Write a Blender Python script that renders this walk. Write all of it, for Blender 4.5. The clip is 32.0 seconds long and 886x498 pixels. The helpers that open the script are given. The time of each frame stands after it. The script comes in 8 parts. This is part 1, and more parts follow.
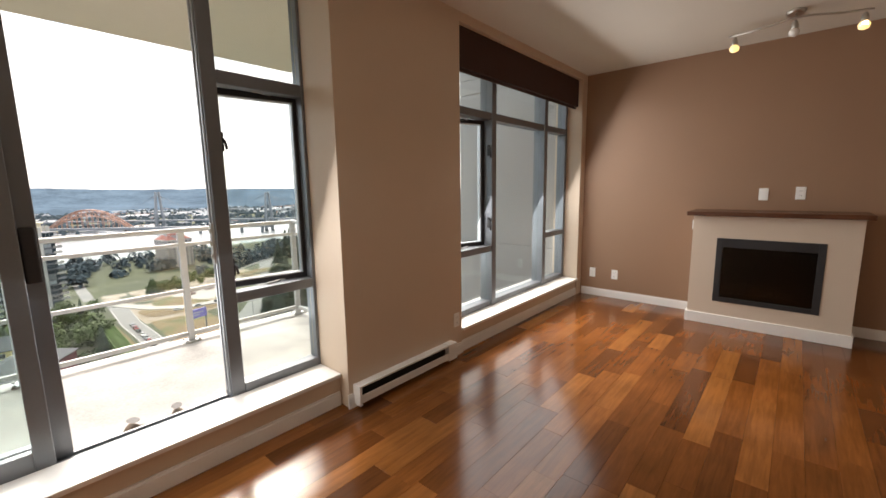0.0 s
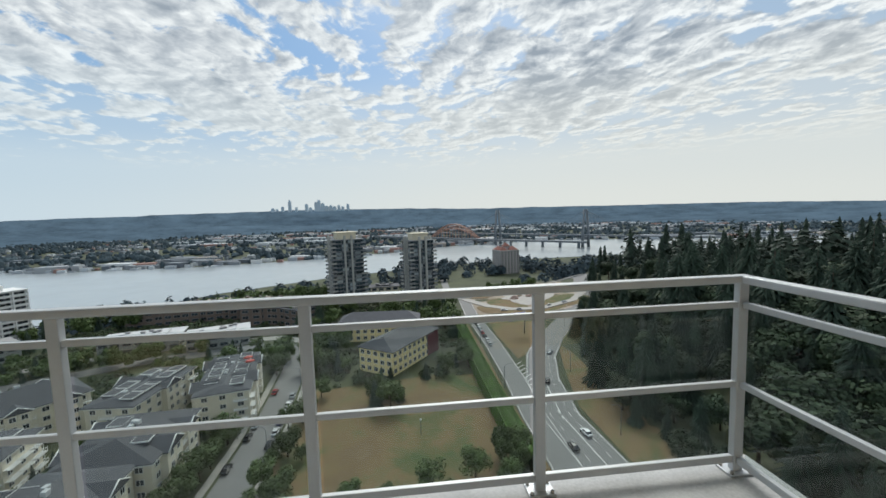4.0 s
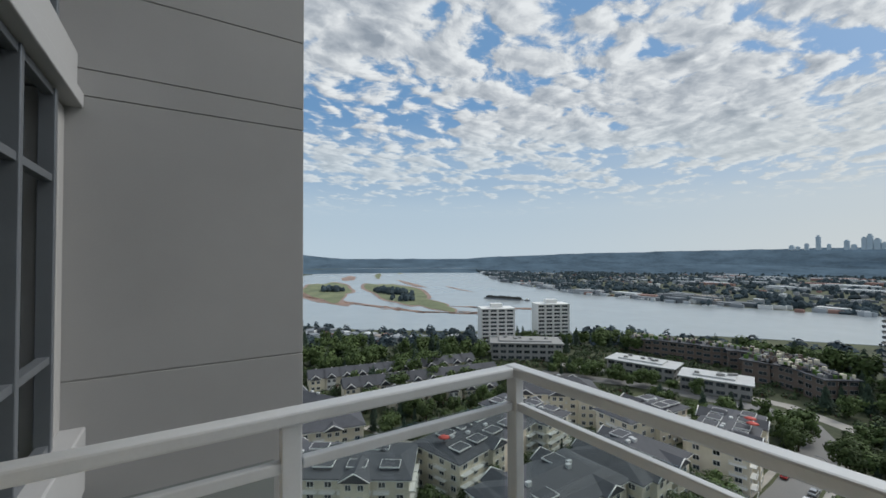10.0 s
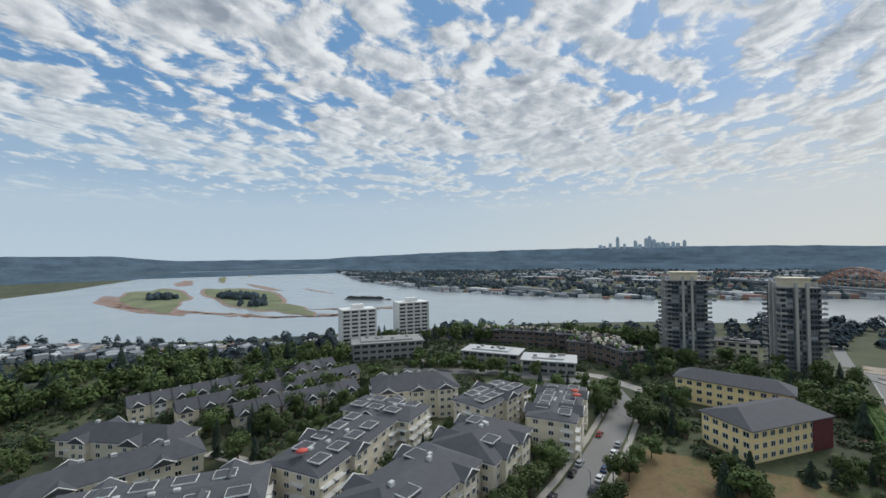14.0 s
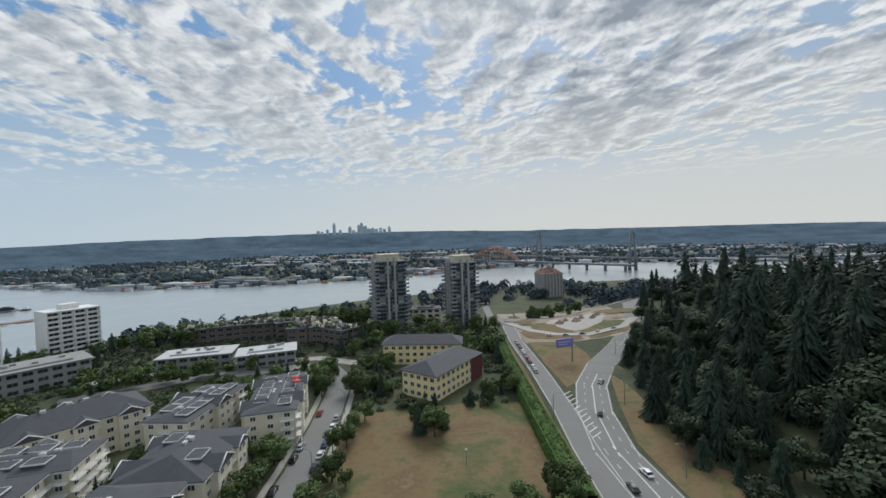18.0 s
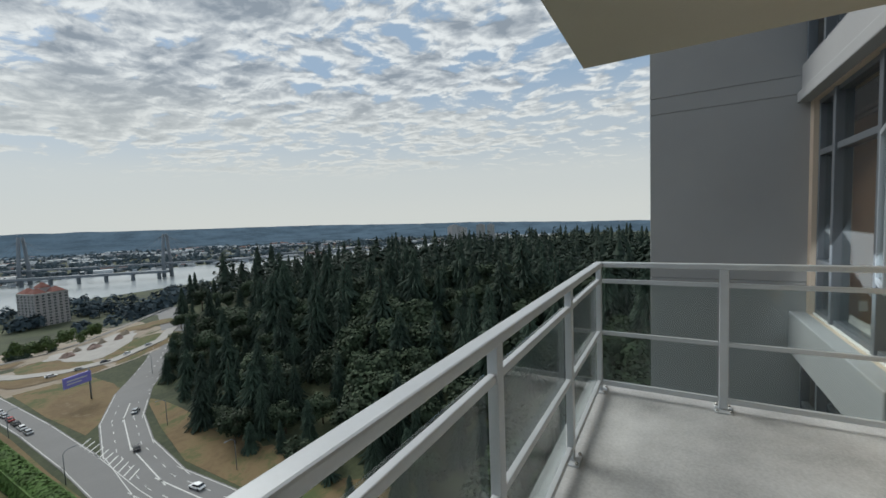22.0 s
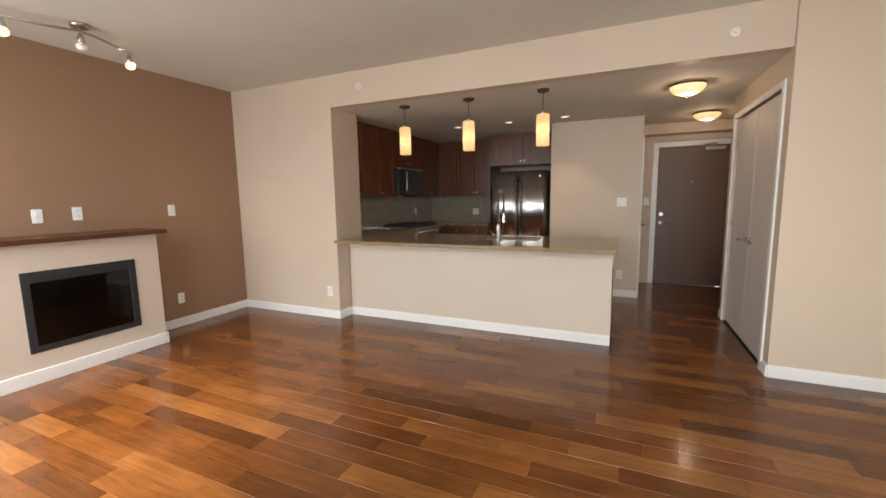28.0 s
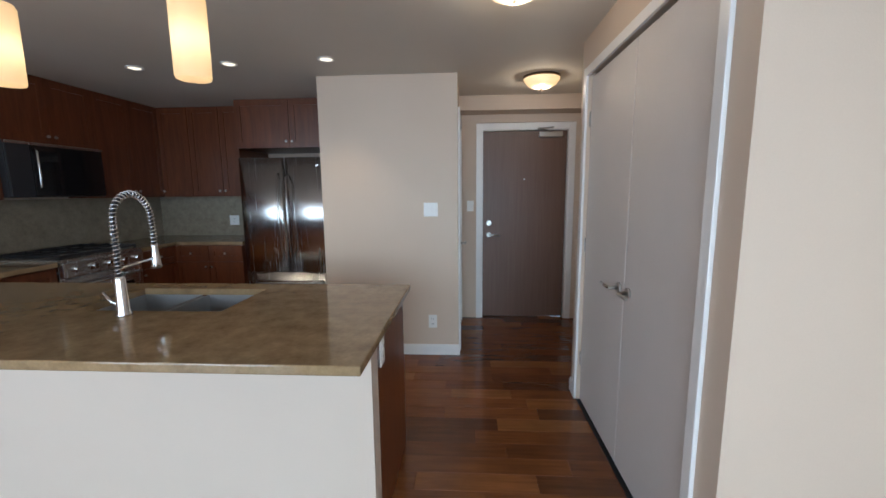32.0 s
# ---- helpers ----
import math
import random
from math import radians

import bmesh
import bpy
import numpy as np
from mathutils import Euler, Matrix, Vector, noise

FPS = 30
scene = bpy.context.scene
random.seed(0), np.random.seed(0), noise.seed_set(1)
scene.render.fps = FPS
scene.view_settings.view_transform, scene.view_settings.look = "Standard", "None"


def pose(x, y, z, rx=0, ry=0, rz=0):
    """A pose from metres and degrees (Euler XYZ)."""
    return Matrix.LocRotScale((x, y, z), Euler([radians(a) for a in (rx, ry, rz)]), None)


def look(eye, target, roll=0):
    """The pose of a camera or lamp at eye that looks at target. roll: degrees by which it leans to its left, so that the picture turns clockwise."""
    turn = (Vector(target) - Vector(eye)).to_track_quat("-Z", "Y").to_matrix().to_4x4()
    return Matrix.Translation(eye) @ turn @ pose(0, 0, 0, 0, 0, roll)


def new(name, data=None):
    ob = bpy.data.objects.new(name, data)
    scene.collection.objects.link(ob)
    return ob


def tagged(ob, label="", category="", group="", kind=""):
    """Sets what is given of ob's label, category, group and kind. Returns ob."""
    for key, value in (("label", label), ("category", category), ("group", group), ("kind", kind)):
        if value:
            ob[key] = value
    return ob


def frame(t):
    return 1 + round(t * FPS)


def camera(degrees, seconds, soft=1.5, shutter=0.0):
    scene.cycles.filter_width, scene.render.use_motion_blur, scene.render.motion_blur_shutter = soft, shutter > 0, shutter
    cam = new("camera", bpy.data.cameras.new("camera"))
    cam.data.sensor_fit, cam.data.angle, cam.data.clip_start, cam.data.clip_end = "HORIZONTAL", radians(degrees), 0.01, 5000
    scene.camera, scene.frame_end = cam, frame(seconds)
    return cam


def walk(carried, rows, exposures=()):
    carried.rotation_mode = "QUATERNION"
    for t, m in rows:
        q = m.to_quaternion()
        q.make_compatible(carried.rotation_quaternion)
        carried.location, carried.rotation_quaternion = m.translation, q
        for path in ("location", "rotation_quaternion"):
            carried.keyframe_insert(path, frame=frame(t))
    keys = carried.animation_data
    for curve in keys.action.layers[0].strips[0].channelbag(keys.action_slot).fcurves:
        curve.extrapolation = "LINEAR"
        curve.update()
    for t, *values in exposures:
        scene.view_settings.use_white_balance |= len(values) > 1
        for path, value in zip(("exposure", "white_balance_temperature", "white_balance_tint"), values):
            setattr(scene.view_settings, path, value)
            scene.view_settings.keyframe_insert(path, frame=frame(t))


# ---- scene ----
cam = camera(95.4, 32.0, soft=1.6)

# Seconds, eye, target, roll.
PATH = [
    (0, (-0.397, -2.997, 1.369), (1.091, -1.695, 1.069), -0.88),
    (0.5, (-0.294, -2.698, 1.384), (0.996, -1.201, 1.074), -0.88),
    (1, (-0.227, -2.368, 1.391), (0.873, -0.726, 1.086), -0.91),
    (1.5, (-0.125, -2.016, 1.385), (0.783, -0.257, 1.103), -0.96),
    (2, (-0.023, -1.665, 1.379), (0.691, 0.184, 1.111), -1.02),
    (2.5, (0.047, -1.304, 1.380), (0.605, 0.599, 1.124), -1.12),
    (3, (0.124, -1.000, 1.390), (0.556, 0.939, 1.155), -1.55),
    (3.5, (0.130, -0.759, 1.392), (0.446, 1.205, 1.182), -1.63),
    (5.5, (-0.103, -0.485, 1.497), (-0.298, 1.504, 1.418), -1.71),
    (6, (-0.269, -0.235, 1.487), (-0.682, 1.722, 1.446), -1.39),
    (6.5, (-0.393, -0.072, 1.482), (-1.090, 1.802, 1.473), -1.18),
    (7, (-0.470, -0.023, 1.477), (-1.464, 1.712, 1.490), -0.97),
    (7.5, (-0.520, -0.024, 1.474), (-1.740, 1.560, 1.499), -0.72),
    (8, (-0.572, -0.026, 1.474), (-1.965, 1.410, 1.506), -0.45),
    (8.5, (-0.665, -0.018, 1.474), (-2.182, 1.285, 1.508), -0.28),
    (9, (-0.831, 0.002, 1.473), (-2.432, 1.200, 1.508), -0.17),
    (9.5, (-1.058, 0.052, 1.471), (-2.716, 1.169, 1.508), -0.17),
    (10, (-1.307, 0.146, 1.469), (-2.993, 1.222, 1.509), -0.19),
    (10.5, (-1.558, 0.258, 1.464), (-3.252, 1.320, 1.508), -0.24),
    (11, (-1.788, 0.370, 1.452), (-3.475, 1.444, 1.501), -0.32),
    (11.5, (-1.988, 0.501, 1.448), (-3.646, 1.618, 1.501), -0.35),
    (12, (-2.156, 0.640, 1.465), (-3.770, 1.820, 1.517), -0.35),
    (12.5, (-2.274, 0.752, 1.482), (-3.824, 2.014, 1.534), -0.38),
    (13, (-2.350, 0.831, 1.489), (-3.815, 2.192, 1.538), -0.50),
    (13.5, (-2.395, 0.886, 1.491), (-3.755, 2.351, 1.534), -0.66),
    (14, (-2.407, 0.921, 1.491), (-3.636, 2.499, 1.524), -0.78),
    (14.5, (-2.400, 0.950, 1.490), (-3.495, 2.623, 1.508), -0.86),
    (16.5, (-2.100, 1.090, 1.475), (-2.589, 3.029, 1.435), -1.47),
    (17, (-2.003, 1.104, 1.474), (-2.329, 3.076, 1.424), -1.61),
    (17.5, (-1.902, 1.112, 1.474), (-2.059, 3.105, 1.415), -1.70),
    (18, (-1.806, 1.113, 1.474), (-1.788, 3.112, 1.407), -1.78),
    (18.5, (-1.725, 1.110, 1.475), (-1.519, 3.098, 1.401), -1.86),
    (19, (-1.661, 1.103, 1.476), (-1.242, 3.057, 1.396), -1.93),
    (19.5, (-1.613, 1.087, 1.478), (-0.986, 2.984, 1.392), -1.99),
    (20, (-1.587, 1.052, 1.480), (-0.738, 2.861, 1.389), -2.08),
    (20.5, (-1.583, 0.995, 1.487), (-0.501, 2.675, 1.391), -2.19),
    (21, (-1.597, 0.920, 1.486), (-0.258, 2.402, 1.380), -2.29),
    (21.5, (-1.614, 0.827, 1.461), (-0.063, 2.084, 1.343), -2.35),
    (22, (-1.593, 0.718, 1.422), (0.138, 1.710, 1.285), -2.24),
    (22.5, (-1.508, 0.601, 1.388), (0.365, 1.286, 1.237), -2.04),
    (23, (-1.350, 0.485, 1.366), (0.610, 0.841, 1.193), -1.77),
    (23.5, (-1.123, 0.375, 1.353), (0.867, 0.351, 1.155), -1.56),
    (24, (-0.867, 0.263, 1.349), (1.089, -0.096, 1.132), -1.37),
    (24.5, (-0.624, 0.134, 1.367), (1.242, -0.546, 1.133), -1.17),
    (25, (-0.405, -0.017, 1.394), (1.326, -0.987, 1.140), -1.05),
    (25.5, (-0.222, -0.190, 1.402), (1.345, -1.407, 1.151), -1.00),
    (26, (-0.075, -0.376, 1.397), (1.299, -1.807, 1.147), -1.02),
    (26.5, (0.021, -0.582, 1.397), (1.221, -2.164, 1.153), -0.90),
    (28.5, (0.201, -1.283, 1.357), (0.928, -3.128, 1.099), -0.93),
    (29, (0.157, -1.531, 1.361), (0.817, -3.401, 1.104), -0.91),
    (29.5, (0.137, -1.725, 1.386), (0.730, -3.617, 1.125), -0.92),
    (30, (0.104, -2.010, 1.393), (0.615, -3.925, 1.131), -0.91),
    (30.5, (0.033, -2.392, 1.402), (0.433, -4.333, 1.136), -0.96),
    (31, (-0.043, -2.790, 1.416), (0.255, -4.749, 1.146), -0.92),
    (31.5, (-0.076, -3.146, 1.424), (0.142, -5.114, 1.139), -0.75),
    (32, (-0.091, -3.526, 1.420), (0.031, -5.502, 1.132), -0.54),
]
EXPOSURES = [
    (0.0, 1.8, 7100, 16), (0.7, 1.65, 6900, 16), (1.4, 1.15, 6500, 12), (2.0, 0.65, 6350, 8), (2.6, 0.4, 6300, 6), (3.3, 0.35, 6200, 6), (5.5, 0.0, 6200, 6), (7.0, 0.0, 6250, 8),
    (12.0, 0.02, 6150, 8), (20.0, 0.0, 6150, 8), (22.0, 0.0, 6150, 6), (23.2, 0.2, 6250, 6), (24.5, 0.6, 6200, 6), (25.0, 1.05, 6400, 6), (25.4, 1.3, 6300, 8),
    (26.0, 1.85, 6300, 15), (26.6, 2.25, 6350, 13), (28.5, 2.65, 6600, 11), (29.2, 2.68, 6200, 8), (30.0, 2.7, 5400, 5), (32.0, 2.8, 5150, 5),
]
walk(cam, [(t, look(eye, target, roll)) for t, eye, target, roll in PATH], EXPOSURES)

# ---- world and sun ----
SUN_DIR = Vector((0.14, 0.72, 0.68)).normalized()     # towards the veiled sun


def node(nt, kind, at=None, **values):
    n = nt.nodes.new(kind)
    for key, value in values.items():
        if key in n.inputs:
            n.inputs[key].default_value = value
    return n


def wire(nt, a, out, b, into):
    nt.links.new(a.outputs[out], b.inputs[into])


def ramp(nt, stops, smooth=False):
    n = nt.nodes.new("ShaderNodeValToRGB")
    n.color_ramp.interpolation = "EASE" if smooth else "LINEAR"
    while len(n.color_ramp.elements) < len(stops):
        n.color_ramp.elements.new(0.5)
    for e, (at, c) in zip(n.color_ramp.elements, stops):
        e.position = at
        e.color = (c, c, c, 1) if isinstance(c, (int, float)) else (*c, 1)
    return n


def maths(nt, op, a, b=None, c=None):
    n = nt.nodes.new("ShaderNodeMath")
    n.operation = op
    for i, v in enumerate((a, b, c)):
        if v is None:
            continue
        if isinstance(v, (int, float)):
            n.inputs[i].default_value = v
        else:
            nt.links.new(v, n.inputs[i])
    return n.outputs[0]


def mixc(nt, fac, a, b, blend="MIX"):
    n = nt.nodes.new("ShaderNodeMix")
    n.data_type, n.blend_type = "RGBA", blend
    for sock, v in ((n.inputs[0], fac), (n.inputs[6], a), (n.inputs[7], b)):
        if isinstance(v, (int, float)):
            sock.default_value = v
        elif isinstance(v, tuple):
            sock.default_value = (*v, 1)
        else:
            nt.links.new(v, sock)
    return n.outputs[2]


def make_world():
    world = bpy.data.worlds.new("sky")
    scene.world = world
    world.use_nodes = True
    nt = world.node_tree
    nt.nodes.clear()
    sky = nt.nodes.new("ShaderNodeTexSky")
    sky.sky_type, sky.sun_disc = "NISHITA", False
    sky.sun_elevation = math.asin(SUN_DIR.z)
    sky.sun_rotation = math.atan2(SUN_DIR.x, SUN_DIR.y)
    sky.air_density, sky.dust_density, sky.ozone_density = 1.0, 1.5, 1.5
    co = nt.nodes.new("ShaderNodeTexCoord")
    sep = nt.nodes.new("ShaderNodeSeparateXYZ")
    wire(nt, co, "Generated", sep, 0)
    x, y, z = sep.outputs
    up = maths(nt, "ADD", maths(nt, "MAXIMUM", z, 0.0), 0.12)
    # the cloud layer is a level sheet: its places are the direction divided by its height
    comb = nt.nodes.new("ShaderNodeCombineXYZ")
    nt.links.new(maths(nt, "DIVIDE", x, up), comb.inputs[0])
    nt.links.new(maths(nt, "DIVIDE", y, up), comb.inputs[1])
    turn = nt.nodes.new("ShaderNodeMapping")
    turn.inputs["Rotation"].default_value = (0, 0, radians(28))
    turn.inputs["Scale"].default_value = (1.0, 0.80, 1.0)
    turn.inputs["Location"].default_value = (3.1, 1.7, 0)
    wire(nt, comb, 0, turn, 0)
    curl = node(nt, "ShaderNodeTexNoise", Scale=2.4, Detail=3.0, Roughness=0.55)
    wire(nt, turn, 0, curl, "Vector")
    bend = nt.nodes.new("ShaderNodeVectorMath")
    bend.operation = "MULTIPLY_ADD"
    wire(nt, curl, "Color", bend, 0)
    bend.inputs[1].default_value = (0.22, 0.22, 0.0)
    wire(nt, turn, 0, bend, 2)
    big = node(nt, "ShaderNodeTexNoise", Scale=1.1, Detail=3.0, Roughness=0.5)
    wire(nt, turn, 0, big, "Vector")

    def lumps(shift):
        """Small heaped clouds; a shift of the sheet gives the slope towards the sun."""
        at = nt.nodes.new("ShaderNodeVectorMath")
        at.operation = "ADD"
        wire(nt, bend, 0, at, 0)
        at.inputs[1].default_value = shift
        puff = node(nt, "ShaderNodeTexNoise", Scale=6.4, Detail=9.0, Roughness=0.58)
        wire(nt, at, 0, puff, "Vector")
        cell = nt.nodes.new("ShaderNodeTexVoronoi")
        cell.feature = "SMOOTH_F1"
        cell.inputs["Scale"].default_value = 7.0
        cell.inputs["Smoothness"].default_value = 0.6
        wire(nt, at, 0, cell, "Vector")
        return maths(nt, "SUBTRACT", maths(nt, "MULTIPLY", puff.outputs[0], 0.50), maths(nt, "MULTIPLY", cell.outputs["Distance"], 0.13))

    here, ahead = lumps((0, 0, 0)), lumps((0.010, 0.030, 0))
    dot = nt.nodes.new("ShaderNodeVectorMath")
    dot.operation = "DOT_PRODUCT"
    wire(nt, co, "Generated", dot, 0)
    dot.inputs[1].default_value = SUN_DIR
    sunward = maths(nt, "POWER", maths(nt, "MAXIMUM", dot.outputs["Value"], 0.0), 4.0)
    field = maths(nt, "ADD", maths(nt, "ADD", here, maths(nt, "MULTIPLY", big.outputs[0], 0.36)), maths(nt, "MULTIPLY", sunward, 0.035))
    # towards the horizon the layer breaks up and thins out into haze
    low = ramp(nt, [(0.11, 0.085), (0.24, 0.0)], True)
    nt.links.new(z, low.inputs[0])
    field = maths(nt, "SUBTRACT", field, low.outputs[0])
    cover = ramp(nt, [(0.30, 0.0), (0.365, 1.0)], True)
    nt.links.new(field, cover.inputs[0])
    rim = ramp(nt, [(0.09, 0.0), (0.15, 1.0)], True)
    nt.links.new(z, rim.inputs[0])
    fac = maths(nt, "MULTIPLY", cover.outputs[0], rim.outputs[0])
    side = nt.nodes.new("ShaderNodeVectorMath")
    side.operation = "DOT_PRODUCT"
    wire(nt, co, "Generated", side, 0)
    side.inputs[1].default_value = (0.90, 0.44, 0.0)
    veil = ramp(nt, [(0.62, 0.0), (1.0, 0.50)], True)
    nt.links.new(maths(nt, "ADD", maths(nt, "MULTIPLY", side.outputs["Value"], 0.5), 0.5), veil.inputs[0])
    # sunny slopes are white, thick middles grey
    slope = maths(nt, "MULTIPLY", maths(nt, "SUBTRACT", here, ahead), 6.0)
    thick = ramp(nt, [(0.37, 0.0), (0.50, 0.40)], True)
    nt.links.new(field, thick.inputs[0])
    heavy = maths(nt, "MULTIPLY", thick.outputs[0], maths(nt, "ADD", maths(nt, "MULTIPLY", veil.outputs[0], 1.6), 1.0))
    lit = maths(nt, "SUBTRACT", maths(nt, "ADD", maths(nt, "MULTIPLY", slope, maths(nt, "ADD", veil.outputs[0], 1.0)), 0.67), heavy)
    cloud = ramp(nt, [(0.0, (2.6, 2.9, 3.3)), (0.45, (4.3, 4.5, 4.75)), (0.8, (6.3, 6.35, 6.35)), (1.0, (7.3, 7.3, 7.2))])
    nt.links.new(lit, cloud.inputs[0])
    blue = mixc(nt, 0.75, sky.outputs[0], (1.35, 2.75, 4.7))
    blue = mixc(nt, veil.outputs[0], blue, (4.3, 4.7, 5.0))
    both = mixc(nt, fac, blue, cloud.outputs[0])
    haze = ramp(nt, [(0.0, 0.95), (0.10, 0.82), (0.19, 0.48), (0.34, 0.0)], True)
    nt.links.new(maths(nt, "MAXIMUM", z, 0.0), haze.inputs[0])
    warm = ramp(nt, [(0.15, (4.6, 5.35, 5.85)), (0.95, (6.0, 5.9, 5.45))], True)
    nt.links.new(maths(nt, "ADD", maths(nt, "MULTIPLY", side.outputs["Value"], 0.5), 0.5), warm.inputs[0])
    out = mixc(nt, haze.outputs[0], both, warm.outputs[0])
    bg = nt.nodes.new("ShaderNodeBackground")
    nt.links.new(out, bg.inputs[0])
    bg.inputs[1].default_value = 0.11
    end = nt.nodes.new("ShaderNodeOutputWorld")
    wire(nt, bg, 0, end, 0)


make_world()
lamp = bpy.data.lights.new("sun", "SUN")
lamp.energy, lamp.angle, lamp.color = 2.3, radians(30), (1.0, 0.95, 0.88)
sun = new("sun", lamp)
sun.matrix_world = look(SUN_DIR * 60, (0, 0, 0))
# Area lamps added inside both windows, brightening the room beyond the sky's light.
for wx, wide, watts in ((-0.35, 2.5, 13.5), (3.3, 2.2, 12.0)):
    data = bpy.data.lights.new("window_fill", "AREA")
    data.shape, data.size, data.size_y = "RECTANGLE", wide, 2.2
    data.energy, data.color = watts, (0.92, 0.97, 1.0)
    new("window_fill", data).matrix_world = look((wx, -0.86, 1.4), (wx, -3.0, 0.30))

# ---- materials ----
MATS = {}


def surface(name, base, rough=0.6, metal=0.0, var=0.12, scale=3.0, grain=40.0, bump=0.1, spec=0.5, stretch=(1, 1, 1), tint=None, obj=0.0, depth=0.004):
    """A painted or natural surface: base colour, broad and fine variation, fine relief."""
    m = bpy.data.materials.new(name)
    m.use_nodes = True
    nt = m.node_tree
    b = nt.nodes["Principled BSDF"]
    co = nt.nodes.new("ShaderNodeTexCoord")
    mp = nt.nodes.new("ShaderNodeMapping")
    mp.inputs["Scale"].default_value = stretch
    wire(nt, co, "Object", mp, 0)
    a = node(nt, "ShaderNodeTexNoise", Scale=scale, Detail=4.0, Roughness=0.6)
    f = node(nt, "ShaderNodeTexNoise", Scale=grain, Detail=3.0, Roughness=0.6)
    wire(nt, mp, 0, a, "Vector")
    wire(nt, mp, 0, f, "Vector")
    lo = tuple(c * (1 - var) for c in base)
    hi = tuple(min(1.0, c * (1 + var)) for c in (tint or base))
    v = maths(nt, "ADD", maths(nt, "MULTIPLY", a.outputs[0], 0.7), maths(nt, "MULTIPLY", f.outputs[0], 0.3))
    r = ramp(nt, [(0.32, 0.0), (0.68, 1.0)])
    nt.links.new(v, r.inputs[0])
    col = mixc(nt, r.outputs[0], lo, hi)
    if obj:
        info = nt.nodes.new("ShaderNodeObjectInfo")
        hsv = nt.nodes.new("ShaderNodeHueSaturation")
        nt.links.new(col, hsv.inputs["Color"])
        nt.links.new(maths(nt, "ADD", maths(nt, "MULTIPLY", info.outputs["Random"], 2 * obj), 1 - obj), hsv.inputs["Value"])
        col = hsv.outputs[0]
    nt.links.new(col, b.inputs["Base Color"])
    nt.links.new(maths(nt, "ADD", maths(nt, "MULTIPLY", a.outputs[0], 0.16), rough - 0.08), b.inputs["Roughness"])
    b.inputs["Metallic"].default_value = metal
    b.inputs["Specular IOR Level"].default_value = spec
    if bump:
        bp = nt.nodes.new("ShaderNodeBump")
        bp.inputs["Strength"].default_value = bump
        bp.inputs["Distance"].default_value = depth
        nt.links.new(f.outputs[0], bp.inputs["Height"])
        wire(nt, bp, 0, b, "Normal")
    MATS[name] = m
    return m


def glowing(name, color, power, base=(0.9, 0.85, 0.75)):
    m = bpy.data.materials.new(name)
    m.use_nodes = True
    b = m.node_tree.nodes["Principled BSDF"]
    b.inputs["Base Color"].default_value = (*base, 1)
    b.inputs["Roughness"].default_value = 0.4
    b.inputs["Emission Color"].default_value = (*color, 1)
    b.inputs["Emission Strength"].default_value = power
    MATS[name] = m
    return m


def translucent(name, color, glow, power):
    """Frosted lamp glass that a bulb shines through."""
    m = bpy.data.materials.new(name)
    m.use_nodes = True
    nt = m.node_tree
    nt.nodes.clear()
    t = node(nt, "ShaderNodeBsdfTranslucent", Color=(*color, 1))
    d = node(nt, "ShaderNodeBsdfDiffuse", Color=(*color, 1))
    e = node(nt, "ShaderNodeEmission", Color=(*glow, 1), Strength=power)
    mx = node(nt, "ShaderNodeMixShader", Fac=0.3)
    wire(nt, t, 0, mx, 1)
    wire(nt, d, 0, mx, 2)
    ad = node(nt, "ShaderNodeAddShader")
    wire(nt, mx, 0, ad, 0)
    wire(nt, e, 0, ad, 1)
    o = node(nt, "ShaderNodeOutputMaterial")
    wire(nt, ad, 0, o, 0)
    MATS[name] = m
    return m


def glassy(name, tint=(1, 1, 1), rough=0.0, reflect=0.10):
    """A thin pane: mostly clear, with a weak mirror that grows at grazing angles."""
    m = bpy.data.materials.new(name)
    m.use_nodes = True
    nt = m.node_tree
    nt.nodes.clear()
    t = node(nt, "ShaderNodeBsdfTransparent")
    t.inputs[0].default_value = (*tint, 1)
    g = node(nt, "ShaderNodeBsdfGlossy")
    g.inputs["Roughness"].default_value = rough
    fr = node(nt, "ShaderNodeLayerWeight")
    fr.inputs["Blend"].default_value = 0.5
    mx = node(nt, "ShaderNodeMixShader")
    gain = maths(nt, "ADD", maths(nt, "MULTIPLY", maths(nt, "POWER", fr.outputs["Facing"], 4.0), 6.0 * reflect), 0.25 * reflect)
    nt.links.new(gain, mx.inputs[0])
    wire(nt, t, 0, mx, 1)
    wire(nt, g, 0, mx, 2)
    o = node(nt, "ShaderNodeOutputMaterial")
    wire(nt, mx, 0, o, 0)
    MATS[name] = m
    return m


